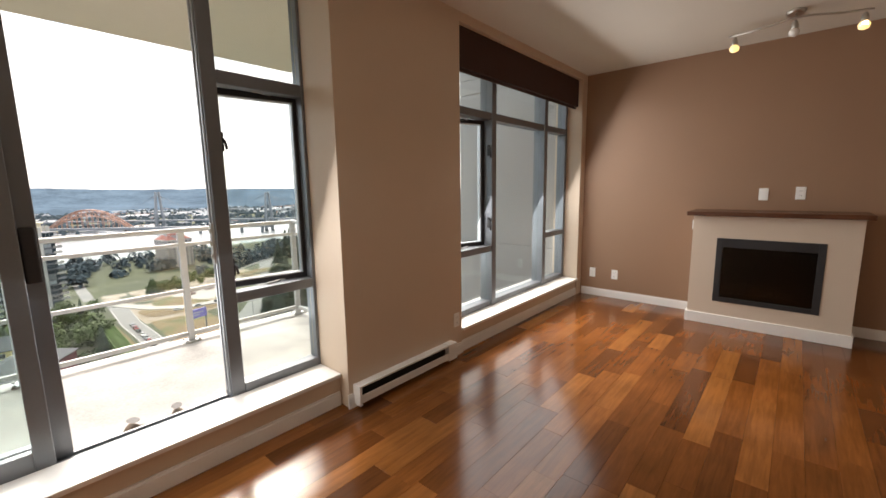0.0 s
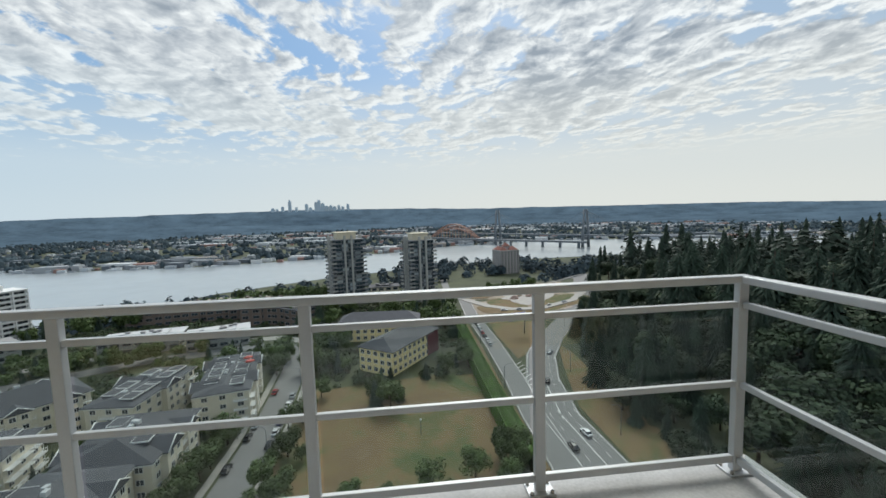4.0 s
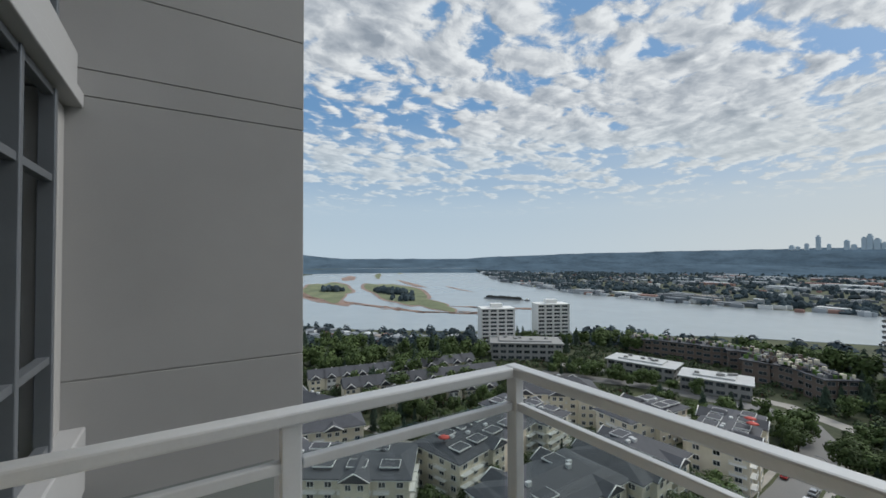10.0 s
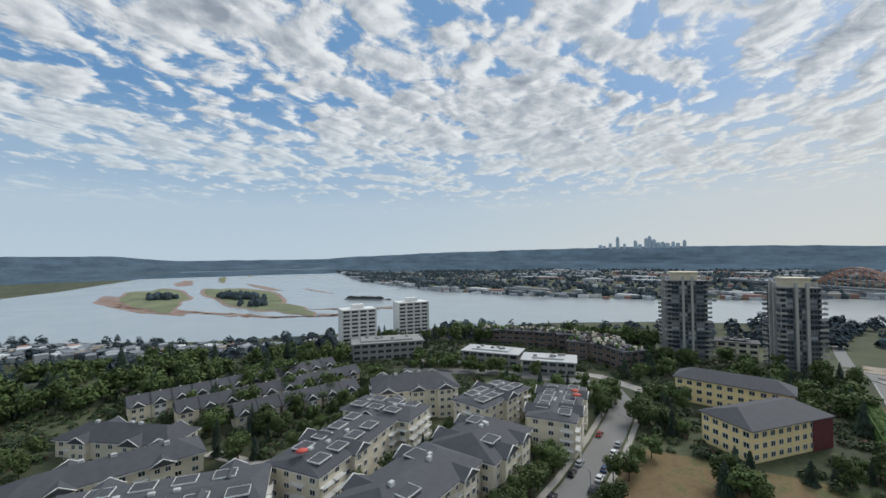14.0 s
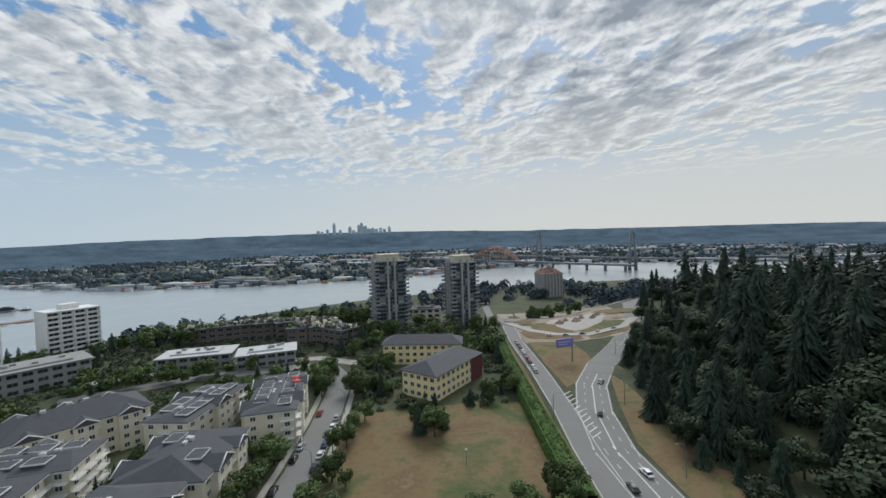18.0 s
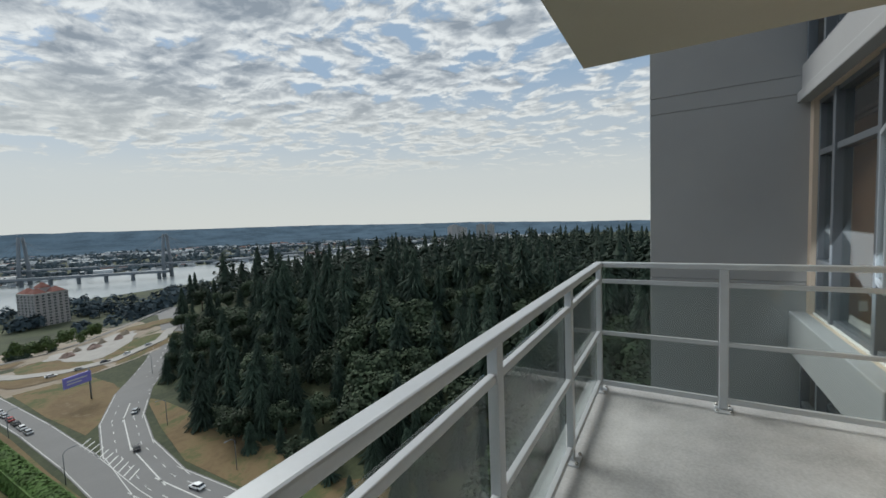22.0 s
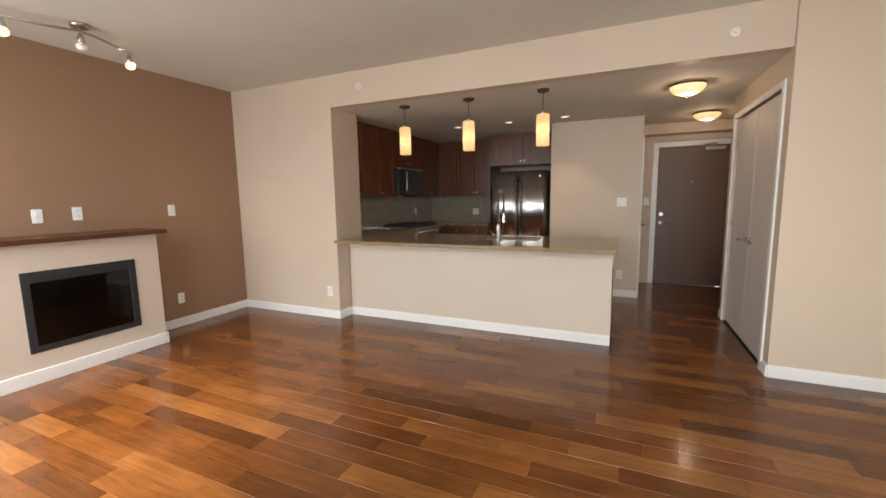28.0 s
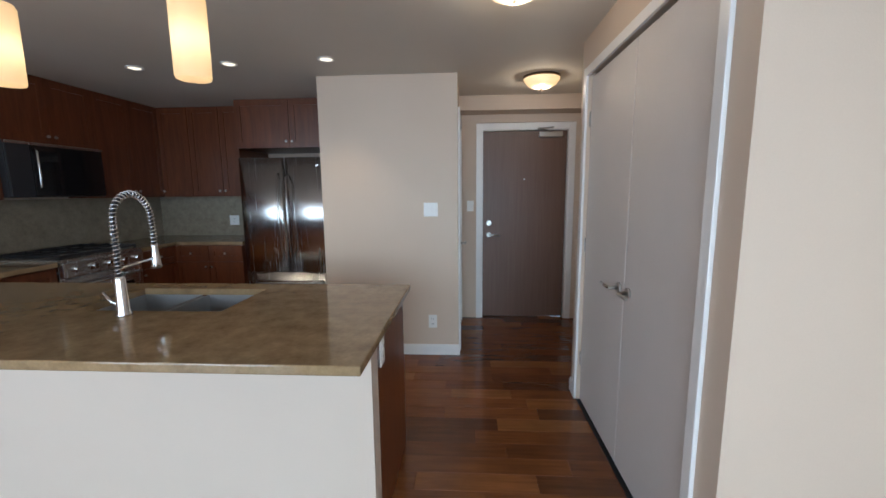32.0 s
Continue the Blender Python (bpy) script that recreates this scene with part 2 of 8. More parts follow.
def wood_floor(name):
    """Brazilian-cherry strip floor: each board its own tone, grain along x, a satin varnish."""
    m = bpy.data.materials.new(name)
    m.use_nodes = True
    nt = m.node_tree
    b = nt.nodes["Principled BSDF"]
    geo = nt.nodes.new("ShaderNodeNewGeometry")
    info = nt.nodes.new("ShaderNodeObjectInfo")
    rnd = maths(nt, "FRACT", maths(nt, "ADD", info.outputs["Random"], geo.outputs["Random Per Island"]))
    tone = ramp(nt, [(0.0, (0.088, 0.030, 0.009)), (0.12, (0.118, 0.039, 0.010)), (0.45, (0.150, 0.050, 0.012)), (0.78, (0.190, 0.066, 0.016)), (0.95, (0.235, 0.090, 0.023)), (1.0, (0.215, 0.086, 0.024))])
    nt.links.new(rnd, tone.inputs[0])
    co = nt.nodes.new("ShaderNodeTexCoord")
    off = nt.nodes.new("ShaderNodeVectorMath")
    off.operation = "ADD"
    wire(nt, co, "Object", off, 0)
    nt.links.new(maths(nt, "MULTIPLY", rnd, 37.0), off.inputs[1])
    mp = nt.nodes.new("ShaderNodeMapping")
    mp.inputs["Scale"].default_value = (2.0, 26.0, 2.0)
    wire(nt, off, 0, mp, 0)
    grain = node(nt, "ShaderNodeTexNoise", Scale=1.6, Detail=6.0, Roughness=0.65, Distortion=0.5)
    wire(nt, mp, 0, grain, "Vector")
    cloud = node(nt, "ShaderNodeTexNoise", Scale=3.0, Detail=3.0)
    wire(nt, off, 0, cloud, "Vector")
    g = ramp(nt, [(0.30, 0.74), (0.70, 1.20)])
    nt.links.new(grain.outputs[0], g.inputs[0])
    c = mixc(nt, 1.0, tone.outputs[0], g.outputs[0], "MULTIPLY")
    g2 = ramp(nt, [(0.3, 0.8), (0.7, 1.15)])
    nt.links.new(cloud.outputs[0], g2.inputs[0])
    c = mixc(nt, 1.0, c, g2.outputs[0], "MULTIPLY")
    nt.links.new(c, b.inputs["Base Color"])
    nt.links.new(maths(nt, "ADD", maths(nt, "MULTIPLY", cloud.outputs[0], 0.12), 0.11), b.inputs["Roughness"])
    b.inputs["Specular IOR Level"].default_value = 0.45
    bp = nt.nodes.new("ShaderNodeBump")
    bp.inputs["Strength"].default_value = 0.06
    bp.inputs["Distance"].default_value = 0.002
    nt.links.new(grain.outputs[0], bp.inputs["Height"])
    wire(nt, bp, 0, b, "Normal")
    MATS[name] = m
    return m


def wood_panel(name, dark, light, rough=0.35, axis=(14.0, 14.0, 1.0)):
    m = bpy.data.materials.new(name)
    m.use_nodes = True
    nt = m.node_tree
    b = nt.nodes["Principled BSDF"]
    co = nt.nodes.new("ShaderNodeTexCoord")
    mp = nt.nodes.new("ShaderNodeMapping")
    mp.inputs["Scale"].default_value = axis
    wire(nt, co, "Object", mp, 0)
    n = node(nt, "ShaderNodeTexNoise", Scale=2.0, Detail=6.0, Roughness=0.62, Distortion=0.8)
    wire(nt, mp, 0, n, "Vector")
    r = ramp(nt, [(0.28, dark), (0.72, light)])
    nt.links.new(n.outputs[0], r.inputs[0])
    wire(nt, r, 0, b, "Base Color")
    b.inputs["Roughness"].default_value = rough
    bp = nt.nodes.new("ShaderNodeBump")
    bp.inputs["Strength"].default_value = 0.08
    bp.inputs["Distance"].default_value = 0.002
    nt.links.new(n.outputs[0], bp.inputs["Height"])
    wire(nt, bp, 0, b, "Normal")
    MATS[name] = m
    return m


surface("tan_paint", (0.62, 0.50, 0.385), 0.55, var=0.03, scale=1.2, grain=160, bump=0.10)
surface("brown_paint", (0.295, 0.172, 0.104), 0.55, var=0.04, scale=1.2, grain=160, bump=0.10)
surface("cream_paint", (0.62, 0.52, 0.42), 0.5, var=0.03, scale=1.5, grain=150, bump=0.08)
surface("ceiling_paint", (0.66, 0.62, 0.55), 0.75, var=0.03, scale=1.5, grain=220, bump=0.12)
surface("white_trim", (0.82, 0.80, 0.77), 0.32, var=0.03, scale=4, grain=60, bump=0.03)
surface("white_plastic", (0.83, 0.82, 0.79), 0.35, var=0.02, scale=4, grain=80, bump=0.0)
surface("white_door", (0.66, 0.61, 0.57), 0.38, var=0.03, scale=3, grain=80, bump=0.03)
wood_floor("cherry_floor")
wood_panel("cherry_cabinet", (0.085, 0.024, 0.0085), (0.175, 0.054, 0.0185), 0.30)
wood_panel("mantel_wood", (0.055, 0.018, 0.009), (0.12, 0.042, 0.018), 0.25, (14.0, 1.0, 14.0))
wood_panel("entry_wood", (0.125, 0.066, 0.042), (0.165, 0.092, 0.060), 0.42, (30.0, 30.0, 0.8))
surface("aluminium", (0.185, 0.20, 0.22), 0.38, 0.5, var=0.06, scale=4, grain=120, bump=0.03)
surface("aluminium_light", (0.52, 0.56, 0.60), 0.36, 0.45, var=0.05, scale=4, grain=120, bump=0.03)
surface("rail_paint", (0.56, 0.58, 0.60), 0.42, 0.15, var=0.06, scale=5, grain=90, bump=0.05)
surface("gasket", (0.018, 0.018, 0.020), 0.6, var=0.1, bump=0.0)
surface("black_plastic", (0.022, 0.022, 0.025), 0.38, var=0.1, bump=0.03)
surface("chrome", (0.72, 0.72, 0.72), 0.14, 1.0, var=0.03, bump=0.0)
surface("satin_nickel", (0.52, 0.50, 0.47), 0.30, 1.0, var=0.04, bump=0.0)
surface("steel", (0.74, 0.735, 0.72), 0.25, 1.0, var=0.06, scale=2, grain=60, bump=0.02, stretch=(40, 40, 1))
surface("bronze", (0.14, 0.10, 0.07), 0.4, 0.8, var=0.1, bump=0.03)
surface("balcony_concrete", (0.41, 0.41, 0.405), 0.8, var=0.24, scale=1.6, grain=55, bump=0.35, tint=(0.48, 0.48, 0.475))
surface("grey_stucco", (0.36, 0.355, 0.35), 0.85, var=0.07, scale=0.7, grain=160, bump=0.12)
surface("cream_stucco", (0.69, 0.53, 0.32), 0.8, var=0.05, scale=1.0, grain=80, bump=0.25)
surface("soffit_paint", (0.60, 0.56, 0.47), 0.8, var=0.05, scale=0.8, grain=60, bump=0.15)
surface("band_grey", (0.37, 0.37, 0.375), 0.8, var=0.05, scale=0.8, grain=60, bump=0.15)
surface("blind_fabric", (0.042, 0.017, 0.012), 0.8, var=0.12, scale=3, grain=300, bump=0.2)
surface("granite", (0.235, 0.160, 0.082), 0.10, var=0.14, scale=11, grain=70, bump=0.004, tint=(0.31, 0.22, 0.118), spec=0.6)
surface("sink_steel", (0.38, 0.38, 0.375), 0.46, 0.9, var=0.05, scale=4, grain=60, bump=0.02)
surface("backsplash", (0.27, 0.225, 0.158), 0.2, var=0.12, scale=14, grain=90, bump=0.01, tint=(0.32, 0.27, 0.19))
surface("shoe_leather", (0.13, 0.085, 0.055), 0.6, var=0.25, scale=20, grain=90, bump=0.3)
surface("shoe_sole", (0.22, 0.18, 0.14), 0.7, var=0.15, scale=20, bump=0.2)
surface("black_glass", (0.010, 0.010, 0.011), 0.06, var=0.1, bump=0.0, spec=0.6)
surface("hearth_log", (0.07, 0.045, 0.03), 0.8, var=0.4, scale=18, grain=70, bump=0.5)
glassy("pane", (0.93, 0.96, 0.95), 0.0, 0.11)
glassy("door_pane", (0.92, 0.96, 0.95), 0.0, 0.12)
glassy("rail_pane", (0.86, 0.895, 0.885), 0.0, 0.13)
translucent("pendant_glass", (0.95, 0.80, 0.58), (1.0, 0.60, 0.24), 0.036)
glowing("dome_glow", (1.0, 0.55, 0.18), 0.16)
glowing("bulb_glow", (1.0, 0.72, 0.25), 0.35)
glowing("pot_glow", (1.0, 0.76, 0.48), 0.25)

# ---- mesh helpers ----
def box(bm, x0, x1, y0, y1, z0, z1, m=None):
    vs = [bm.verts.new(p) for p in ((x0, y0, z0), (x1, y0, z0), (x1, y1, z0), (x0, y1, z0), (x0, y0, z1), (x1, y0, z1), (x1, y1, z1), (x0, y1, z1))]
    if m is not None:
        for v in vs:
            v.co = m @ v.co
    for f in ((3, 2, 1, 0), (4, 5, 6, 7), (0, 1, 5, 4), (1, 2, 6, 5), (2, 3, 7, 6), (3, 0, 4, 7)):
        bm.faces.new([vs[i] for i in f])
    return bm


def soft_box(bm, x0, x1, y0, y1, z0, z1, r=0.006, seg=2, m=None):
    one = bmesh.new()
    box(one, x0, x1, y0, y1, z0, z1)
    bmesh.ops.bevel(one, geom=one.edges[:], offset=r, segments=seg, profile=0.5, affect="EDGES")
    me = bpy.data.meshes.new("piece")
    one.to_mesh(me)
    one.free()
    if m is not None:
        me.transform(m)
    bm.from_mesh(me)
    bpy.data.meshes.remove(me)
    return bm


def tube(bm, path, r, seg=10, cap=True):
    """A round bar along a list of points; r is one radius or one a point."""
    pts = [Vector(p) for p in path]
    rings = []
    side = None
    for i, p in enumerate(pts):
        way = (pts[min(i + 1, len(pts) - 1)] - pts[max(i - 1, 0)]).normalized()
        if side is None:
            side = way.orthogonal().normalized()
        side = (side - way * side.dot(way)).normalized()
        up = way.cross(side)
        rad = r[i] if isinstance(r, (list, tuple)) else r
        rings.append([bm.verts.new(p + rad * (math.cos(a) * side + math.sin(a) * up)) for a in (2 * math.pi * k / seg for k in range(seg))])
    for a, b in zip(rings, rings[1:]):
        for k in range(seg):
            f = bm.faces.new((a[k], a[(k + 1) % seg], b[(k + 1) % seg], b[k]))
            f.smooth = True
    if cap:
        bm.faces.new(rings[0][::-1])
        bm.faces.new(rings[-1])
    return bm


def lathe(bm, profile, at=(0, 0, 0), seg=24):
    """A turned shape: radius and height pairs, bottom to top."""
    at = Vector(at)
    rings = [[bm.verts.new(at + Vector((r * math.cos(2 * math.pi * k / seg), r * math.sin(2 * math.pi * k / seg), z))) for k in range(seg)] for r, z in profile]
    for a, b in zip(rings, rings[1:]):
        for k in range(seg):
            f = bm.faces.new((a[k], a[(k + 1) % seg], b[(k + 1) % seg], b[k]))
            f.smooth = True
    bm.faces.new(rings[0][::-1])
    bm.faces.new(rings[-1])
    return bm


def mesh_of(name, bm, material):
    me = bpy.data.meshes.new(name)
    bm.normal_update()
    bm.to_mesh(me)
    bm.free()
    for mat in material if isinstance(material, (list, tuple)) else [material]:
        me.materials.append(MATS[mat])
    return me


def part(name, bm, material, parent, label=""):
    ob = new(name, mesh_of(name, bm, material))
    ob.parent = parent
    if label:
        ob["label"] = label
    return ob


def thing(name, x, y, z, label, category, group="", rz=0.0):
    e = new(name)
    e.empty_display_size = 0.1
    e.matrix_basis = pose(x, y, z, 0, 0, rz)
    return tagged(e, label, category, group)


def structure(name, bm, material, label, category):
    return tagged(new(name, mesh_of(name, bm, material)), label, category, "", "structure")


def walls(name, boxes, material, label):
    """A wall built of straight lengths, each an object of its own."""
    for q in boxes:
        structure(name, B(*q), material, label, "wall")


def B(*a):
    return box(bmesh.new(), *a)


def SB(*a, r=0.006, seg=2):
    return soft_box(bmesh.new(), *a, r=r, seg=seg)


# ---- plan of the flat, metres ----
CEIL, LOW = 2.67, 2.34           # living room and kitchen ceilings
WEST, EAST = -1.66, 4.60         # living room side walls
IN, OUT = -0.98, -0.585          # inner and outer face of the window wall
KW = -4.69                       # wall over the kitchen opening
FRAME_IN, FRAME_OUT = -0.675, -0.588
PIER_L, PIER_R = 0.99, 2.13
BACK = -8.22                     # kitchen's back wall
KEAST = 3.62                     # kitchen's side wall
HALL_W, HALL_E, CLOSET = -1.32, -0.01, -0.83
DOOR_Y = -7.93

# ---- structure: walls, ceilings ----
walls("wall_pier", [(PIER_L, PIER_R, IN, OUT - 0.06, 0.0, CEIL)], "tan_paint", "tan painted pier between the balcony door and the window")
walls("wall_window_jamb", [(4.47, EAST, IN, OUT - 0.06, 0.0, CEIL), (PIER_R, 4.47, IN + 0.0, OUT - 0.06, 2.60, CEIL)], "tan_paint", "tan painted jamb beside the living room window")
walls("wall_fireplace", [(EAST, EAST + 0.15, KW - 0.12, OUT - 0.062, 0.0, CEIL)], "brown_paint", "dark brown accent wall behind the fireplace")
walls("wall_kitchen_front", [(3.11, EAST + 0.15, KW - 0.47, KW, 0.0, CEIL), (-0.83, 3.11, KW - 0.12, KW, LOW, CEIL)], "tan_paint", "tan painted wall and bulkhead around the kitchen opening")
walls("wall_west", [(WEST - 0.12, WEST, KW, OUT - 0.06, 0.0, CEIL)], "tan_paint", "tan painted side wall of the living room")
walls("wall_closet", [(WEST - 0.12, CLOSET, KW - 0.07, KW + 0.035, 0.0, CEIL), (CLOSET - 0.12, CLOSET, -4.80, KW - 0.07, 0.0, LOW), (CLOSET - 0.12, CLOSET, -6.16, -4.80, 2.12, LOW), (CLOSET - 0.12, CLOSET, -6.30, -6.16, 0.0, LOW), (HALL_W, CLOSET - 0.12, -6.30, -6.18, 0.0, LOW)], "tan_paint", "tan painted wall with the hall closet's opening")
walls("wall_entry", [(HALL_W - 0.12, HALL_W, BACK, -6.18, 0.0, LOW), (HALL_W, -1.20, DOOR_Y - 0.12, DOOR_Y, 0.0, LOW), (-0.20, HALL_E, DOOR_Y - 0.12, DOOR_Y, 0.0, LOW), (-1.20, -0.20, DOOR_Y - 0.12, DOOR_Y, 2.12, LOW), (HALL_W, HALL_E, DOOR_Y, DOOR_Y + 0.25, 2.20, LOW)], "tan_paint", "tan painted wall around the entry door")
walls("wall_thermostat", [(HALL_E, 1.13, -7.0, -6.88, 0.0, LOW), (HALL_E, HALL_E + 0.12, BACK, -7.0, 0.0, LOW), (1.01, 1.13, BACK, -7.0, 0.0, LOW)], "tan_paint", "tan painted wall between the kitchen and the hall")
walls("wall_kitchen_back", [(HALL_E, KEAST + 0.12, BACK - 0.12, BACK, 0.0, LOW), (KEAST, KEAST + 0.12, BACK, KW - 0.47, 0.0, LOW)], "tan_paint", "tan painted kitchen walls behind the cabinets")
walls("wall_corridor", [(HALL_W, KEAST, -9.4, -9.3, 0.0, LOW)], "tan_paint", "plain wall that closes the corridor")
structure("ceiling_living", B(WEST - 0.12, EAST + 0.15, KW, OUT - 0.06, CEIL, CEIL + 0.1), "ceiling_paint", "smooth off-white living room ceiling", "ceiling")
structure("ceiling_kitchen", B(HALL_W - 0.12, KEAST + 0.12, -9.4, KW - 0.122, LOW, LOW + 0.1), "ceiling_paint", "lower off-white ceiling over kitchen and hall", "ceiling")
structure("subfloor", B(HALL_W - 0.3, EAST + 0.15, -9.4, OUT - 0.06, -0.30, -0.014), "gasket", "dark base under the floorboards", "floor")

# the raised sill along the windows
bm = B(WEST, PIER_L, -0.89, OUT - 0.04, -0.014, 0.165)
box(bm, WEST, PIER_L, -0.889, FRAME_IN - 0.001, 0.165, 0.186)
box(bm, PIER_R, 4.47, IN + 0.02, OUT - 0.04, -0.014, 0.185)
structure("wall_sill_curb", bm, "tan_paint", "low tan painted curb under the glazing", "wall")
bm = soft_box(bmesh.new(), WEST, PIER_L - 0.002, -0.912, FRAME_IN, 0.187, 0.212, 0.004)
structure("window_sill_1", bm, "white_trim", "white painted sill board below the balcony glazing", "window sill")
bm = soft_box(bmesh.new(), PIER_R + 0.002, 4.468, -1.0, FRAME_IN, 0.187, 0.212, 0.004)
structure("window_sill_2", bm, "white_trim", "white painted sill board below the living room window", "window sill")


def baseboards():
    runs = [("x", WEST, PIER_L - 0.01, -0.891, -1), ("x", PIER_R, EAST, IN + 0.018, -1), ("x", PIER_L - 0.01, PIER_R, IN - 0.001, -1), ("y", KW, -3.46, EAST, -1), ("y", -2.22, IN - 0.015, EAST, -1),
            ("x", 3.11, EAST, KW, 1), ("y", -4.89, KW + 0.012, 3.11, -1), ("x", 0.262, 3.098, -4.90, 1), ("x", WEST, CLOSET, KW + 0.035, 1),
            ("y", KW + 0.09, -0.89, WEST, 1), ("x", HALL_E - 0.012, 1.13, -6.88, 1), ("y", -7.02, -6.88, HALL_E, -1), ("y", DOOR_Y, -7.75, HALL_E, -1),
            ("y", -4.765, KW + 0.035, CLOSET, 1), ("y", -6.30, -6.23, CLOSET, 1), ("y", DOOR_Y, -6.32, HALL_W, 1)]
    for axis, a, b, at, way in runs:
        bm = bmesh.new()
        lo, hi = sorted((at, at + way * 0.013))
        for z0, z1, t in ((0.0, 0.078, 0.0), (0.078, 0.092, 0.005)):
            l2, h2 = (lo, hi - t) if way > 0 else (lo + t, hi)
            if axis == "x":
                box(bm, a, b, l2, h2, z0, z1)
            else:
                box(bm, l2, h2, a, b, z0, z1)
        structure("baseboard", bm, "white_trim", "white painted baseboard along the wall", "baseboard")


baseboards()


# ---- glazing ----
def frame_bar(parent, x0, x1, z0, z1, y0=FRAME_IN, y1=FRAME_OUT, name="frame_bar", mat="aluminium", r=0.005):
    return part(name, SB(x0, x1, y0, y1, z0, z1, r=r), mat, parent)


def pane(parent, x0, x1, z0, z1, y=-0.63, mat="pane"):
    ob = part("pane", B(x0, x1, y - 0.004, y + 0.004, z0, z1), mat, parent)
    ob.visible_shadow = False
    return ob


def casement(parent, x0, x1, z0, z1, hinge, angle, y=-0.60):
    """A side-hung sash that stands open, with its gasket, glass and hook."""
    w = x1 - x0
    m = Matrix.Translation((x1, y, 0)) @ Matrix.Rotation(radians(-angle), 4, "Z") if hinge > 0 else Matrix.Translation((x0, y, 0)) @ Matrix.Rotation(radians(angle), 4, "Z")
    a, b = (-w, 0.0) if hinge > 0 else (0.0, w)
    bm = bmesh.new()
    t = 0.045
    for q in ((a, a + t, z0, z1), (b - t, b, z0, z1), (a + t, b - t, z0, z0 + t), (a + t, b - t, z1 - t, z1)):
        soft_box(bm, q[0], q[1], 0.0, 0.045, q[2], q[3], 0.004, 2, m)
    sash = part("sash", bm, "aluminium_light", parent)
    bm = bmesh.new()
    for q in ((a + 0.006, a + t - 0.006, z0 + 0.006, z1 - 0.006), (b - t + 0.006, b - 0.006, z0 + 0.006, z1 - 0.006), (a + t - 0.006, b - t + 0.006, z0 + 0.006, z0 + t - 0.006), (a + t - 0.006, b - t + 0.006, z1 - t + 0.006, z1 - 0.006)):
        box(bm, q[0], q[1], -0.012, -0.001, q[2], q[3], m)
    part("gasket", bm, "gasket", sash)
    g = part("pane", box(bmesh.new(), a + t, b - t, 0.018, 0.026, z0 + t, z1 - t, m), "pane", sash)
    g.visible_shadow = False
    xf = a + 0.02 if hinge > 0 else b - 0.02
    for k, zz in enumerate((z0 + 0.16, z1 - 0.25)):
        bm = bmesh.new()
        p = [m @ Vector((xf, -0.012, zz)), m @ Vector((xf, -0.04, zz + 0.02)), m @ Vector((xf, -0.045, zz + 0.09)), m @ Vector((xf, -0.02, zz + 0.13))]
        tube(bm, p, 0.008, 8)
        part("hook", bm, "gasket", sash, "black hook latch")
    bm = bmesh.new()
    for zz in (z0 + 0.012, z1 - 0.012):
        s = 0.30 * w
        p0, p1 = m @ Vector(((b - s) if hinge > 0 else (a + s), 0.0, zz)), Vector(((x1 - 0.6 * w) if hinge > 0 else (x0 + 0.6 * w), y - 0.02, zz))
        tube(bm, [p0, p1], 0.006, 6)
    part("stay", bm, "satin_nickel", parent)


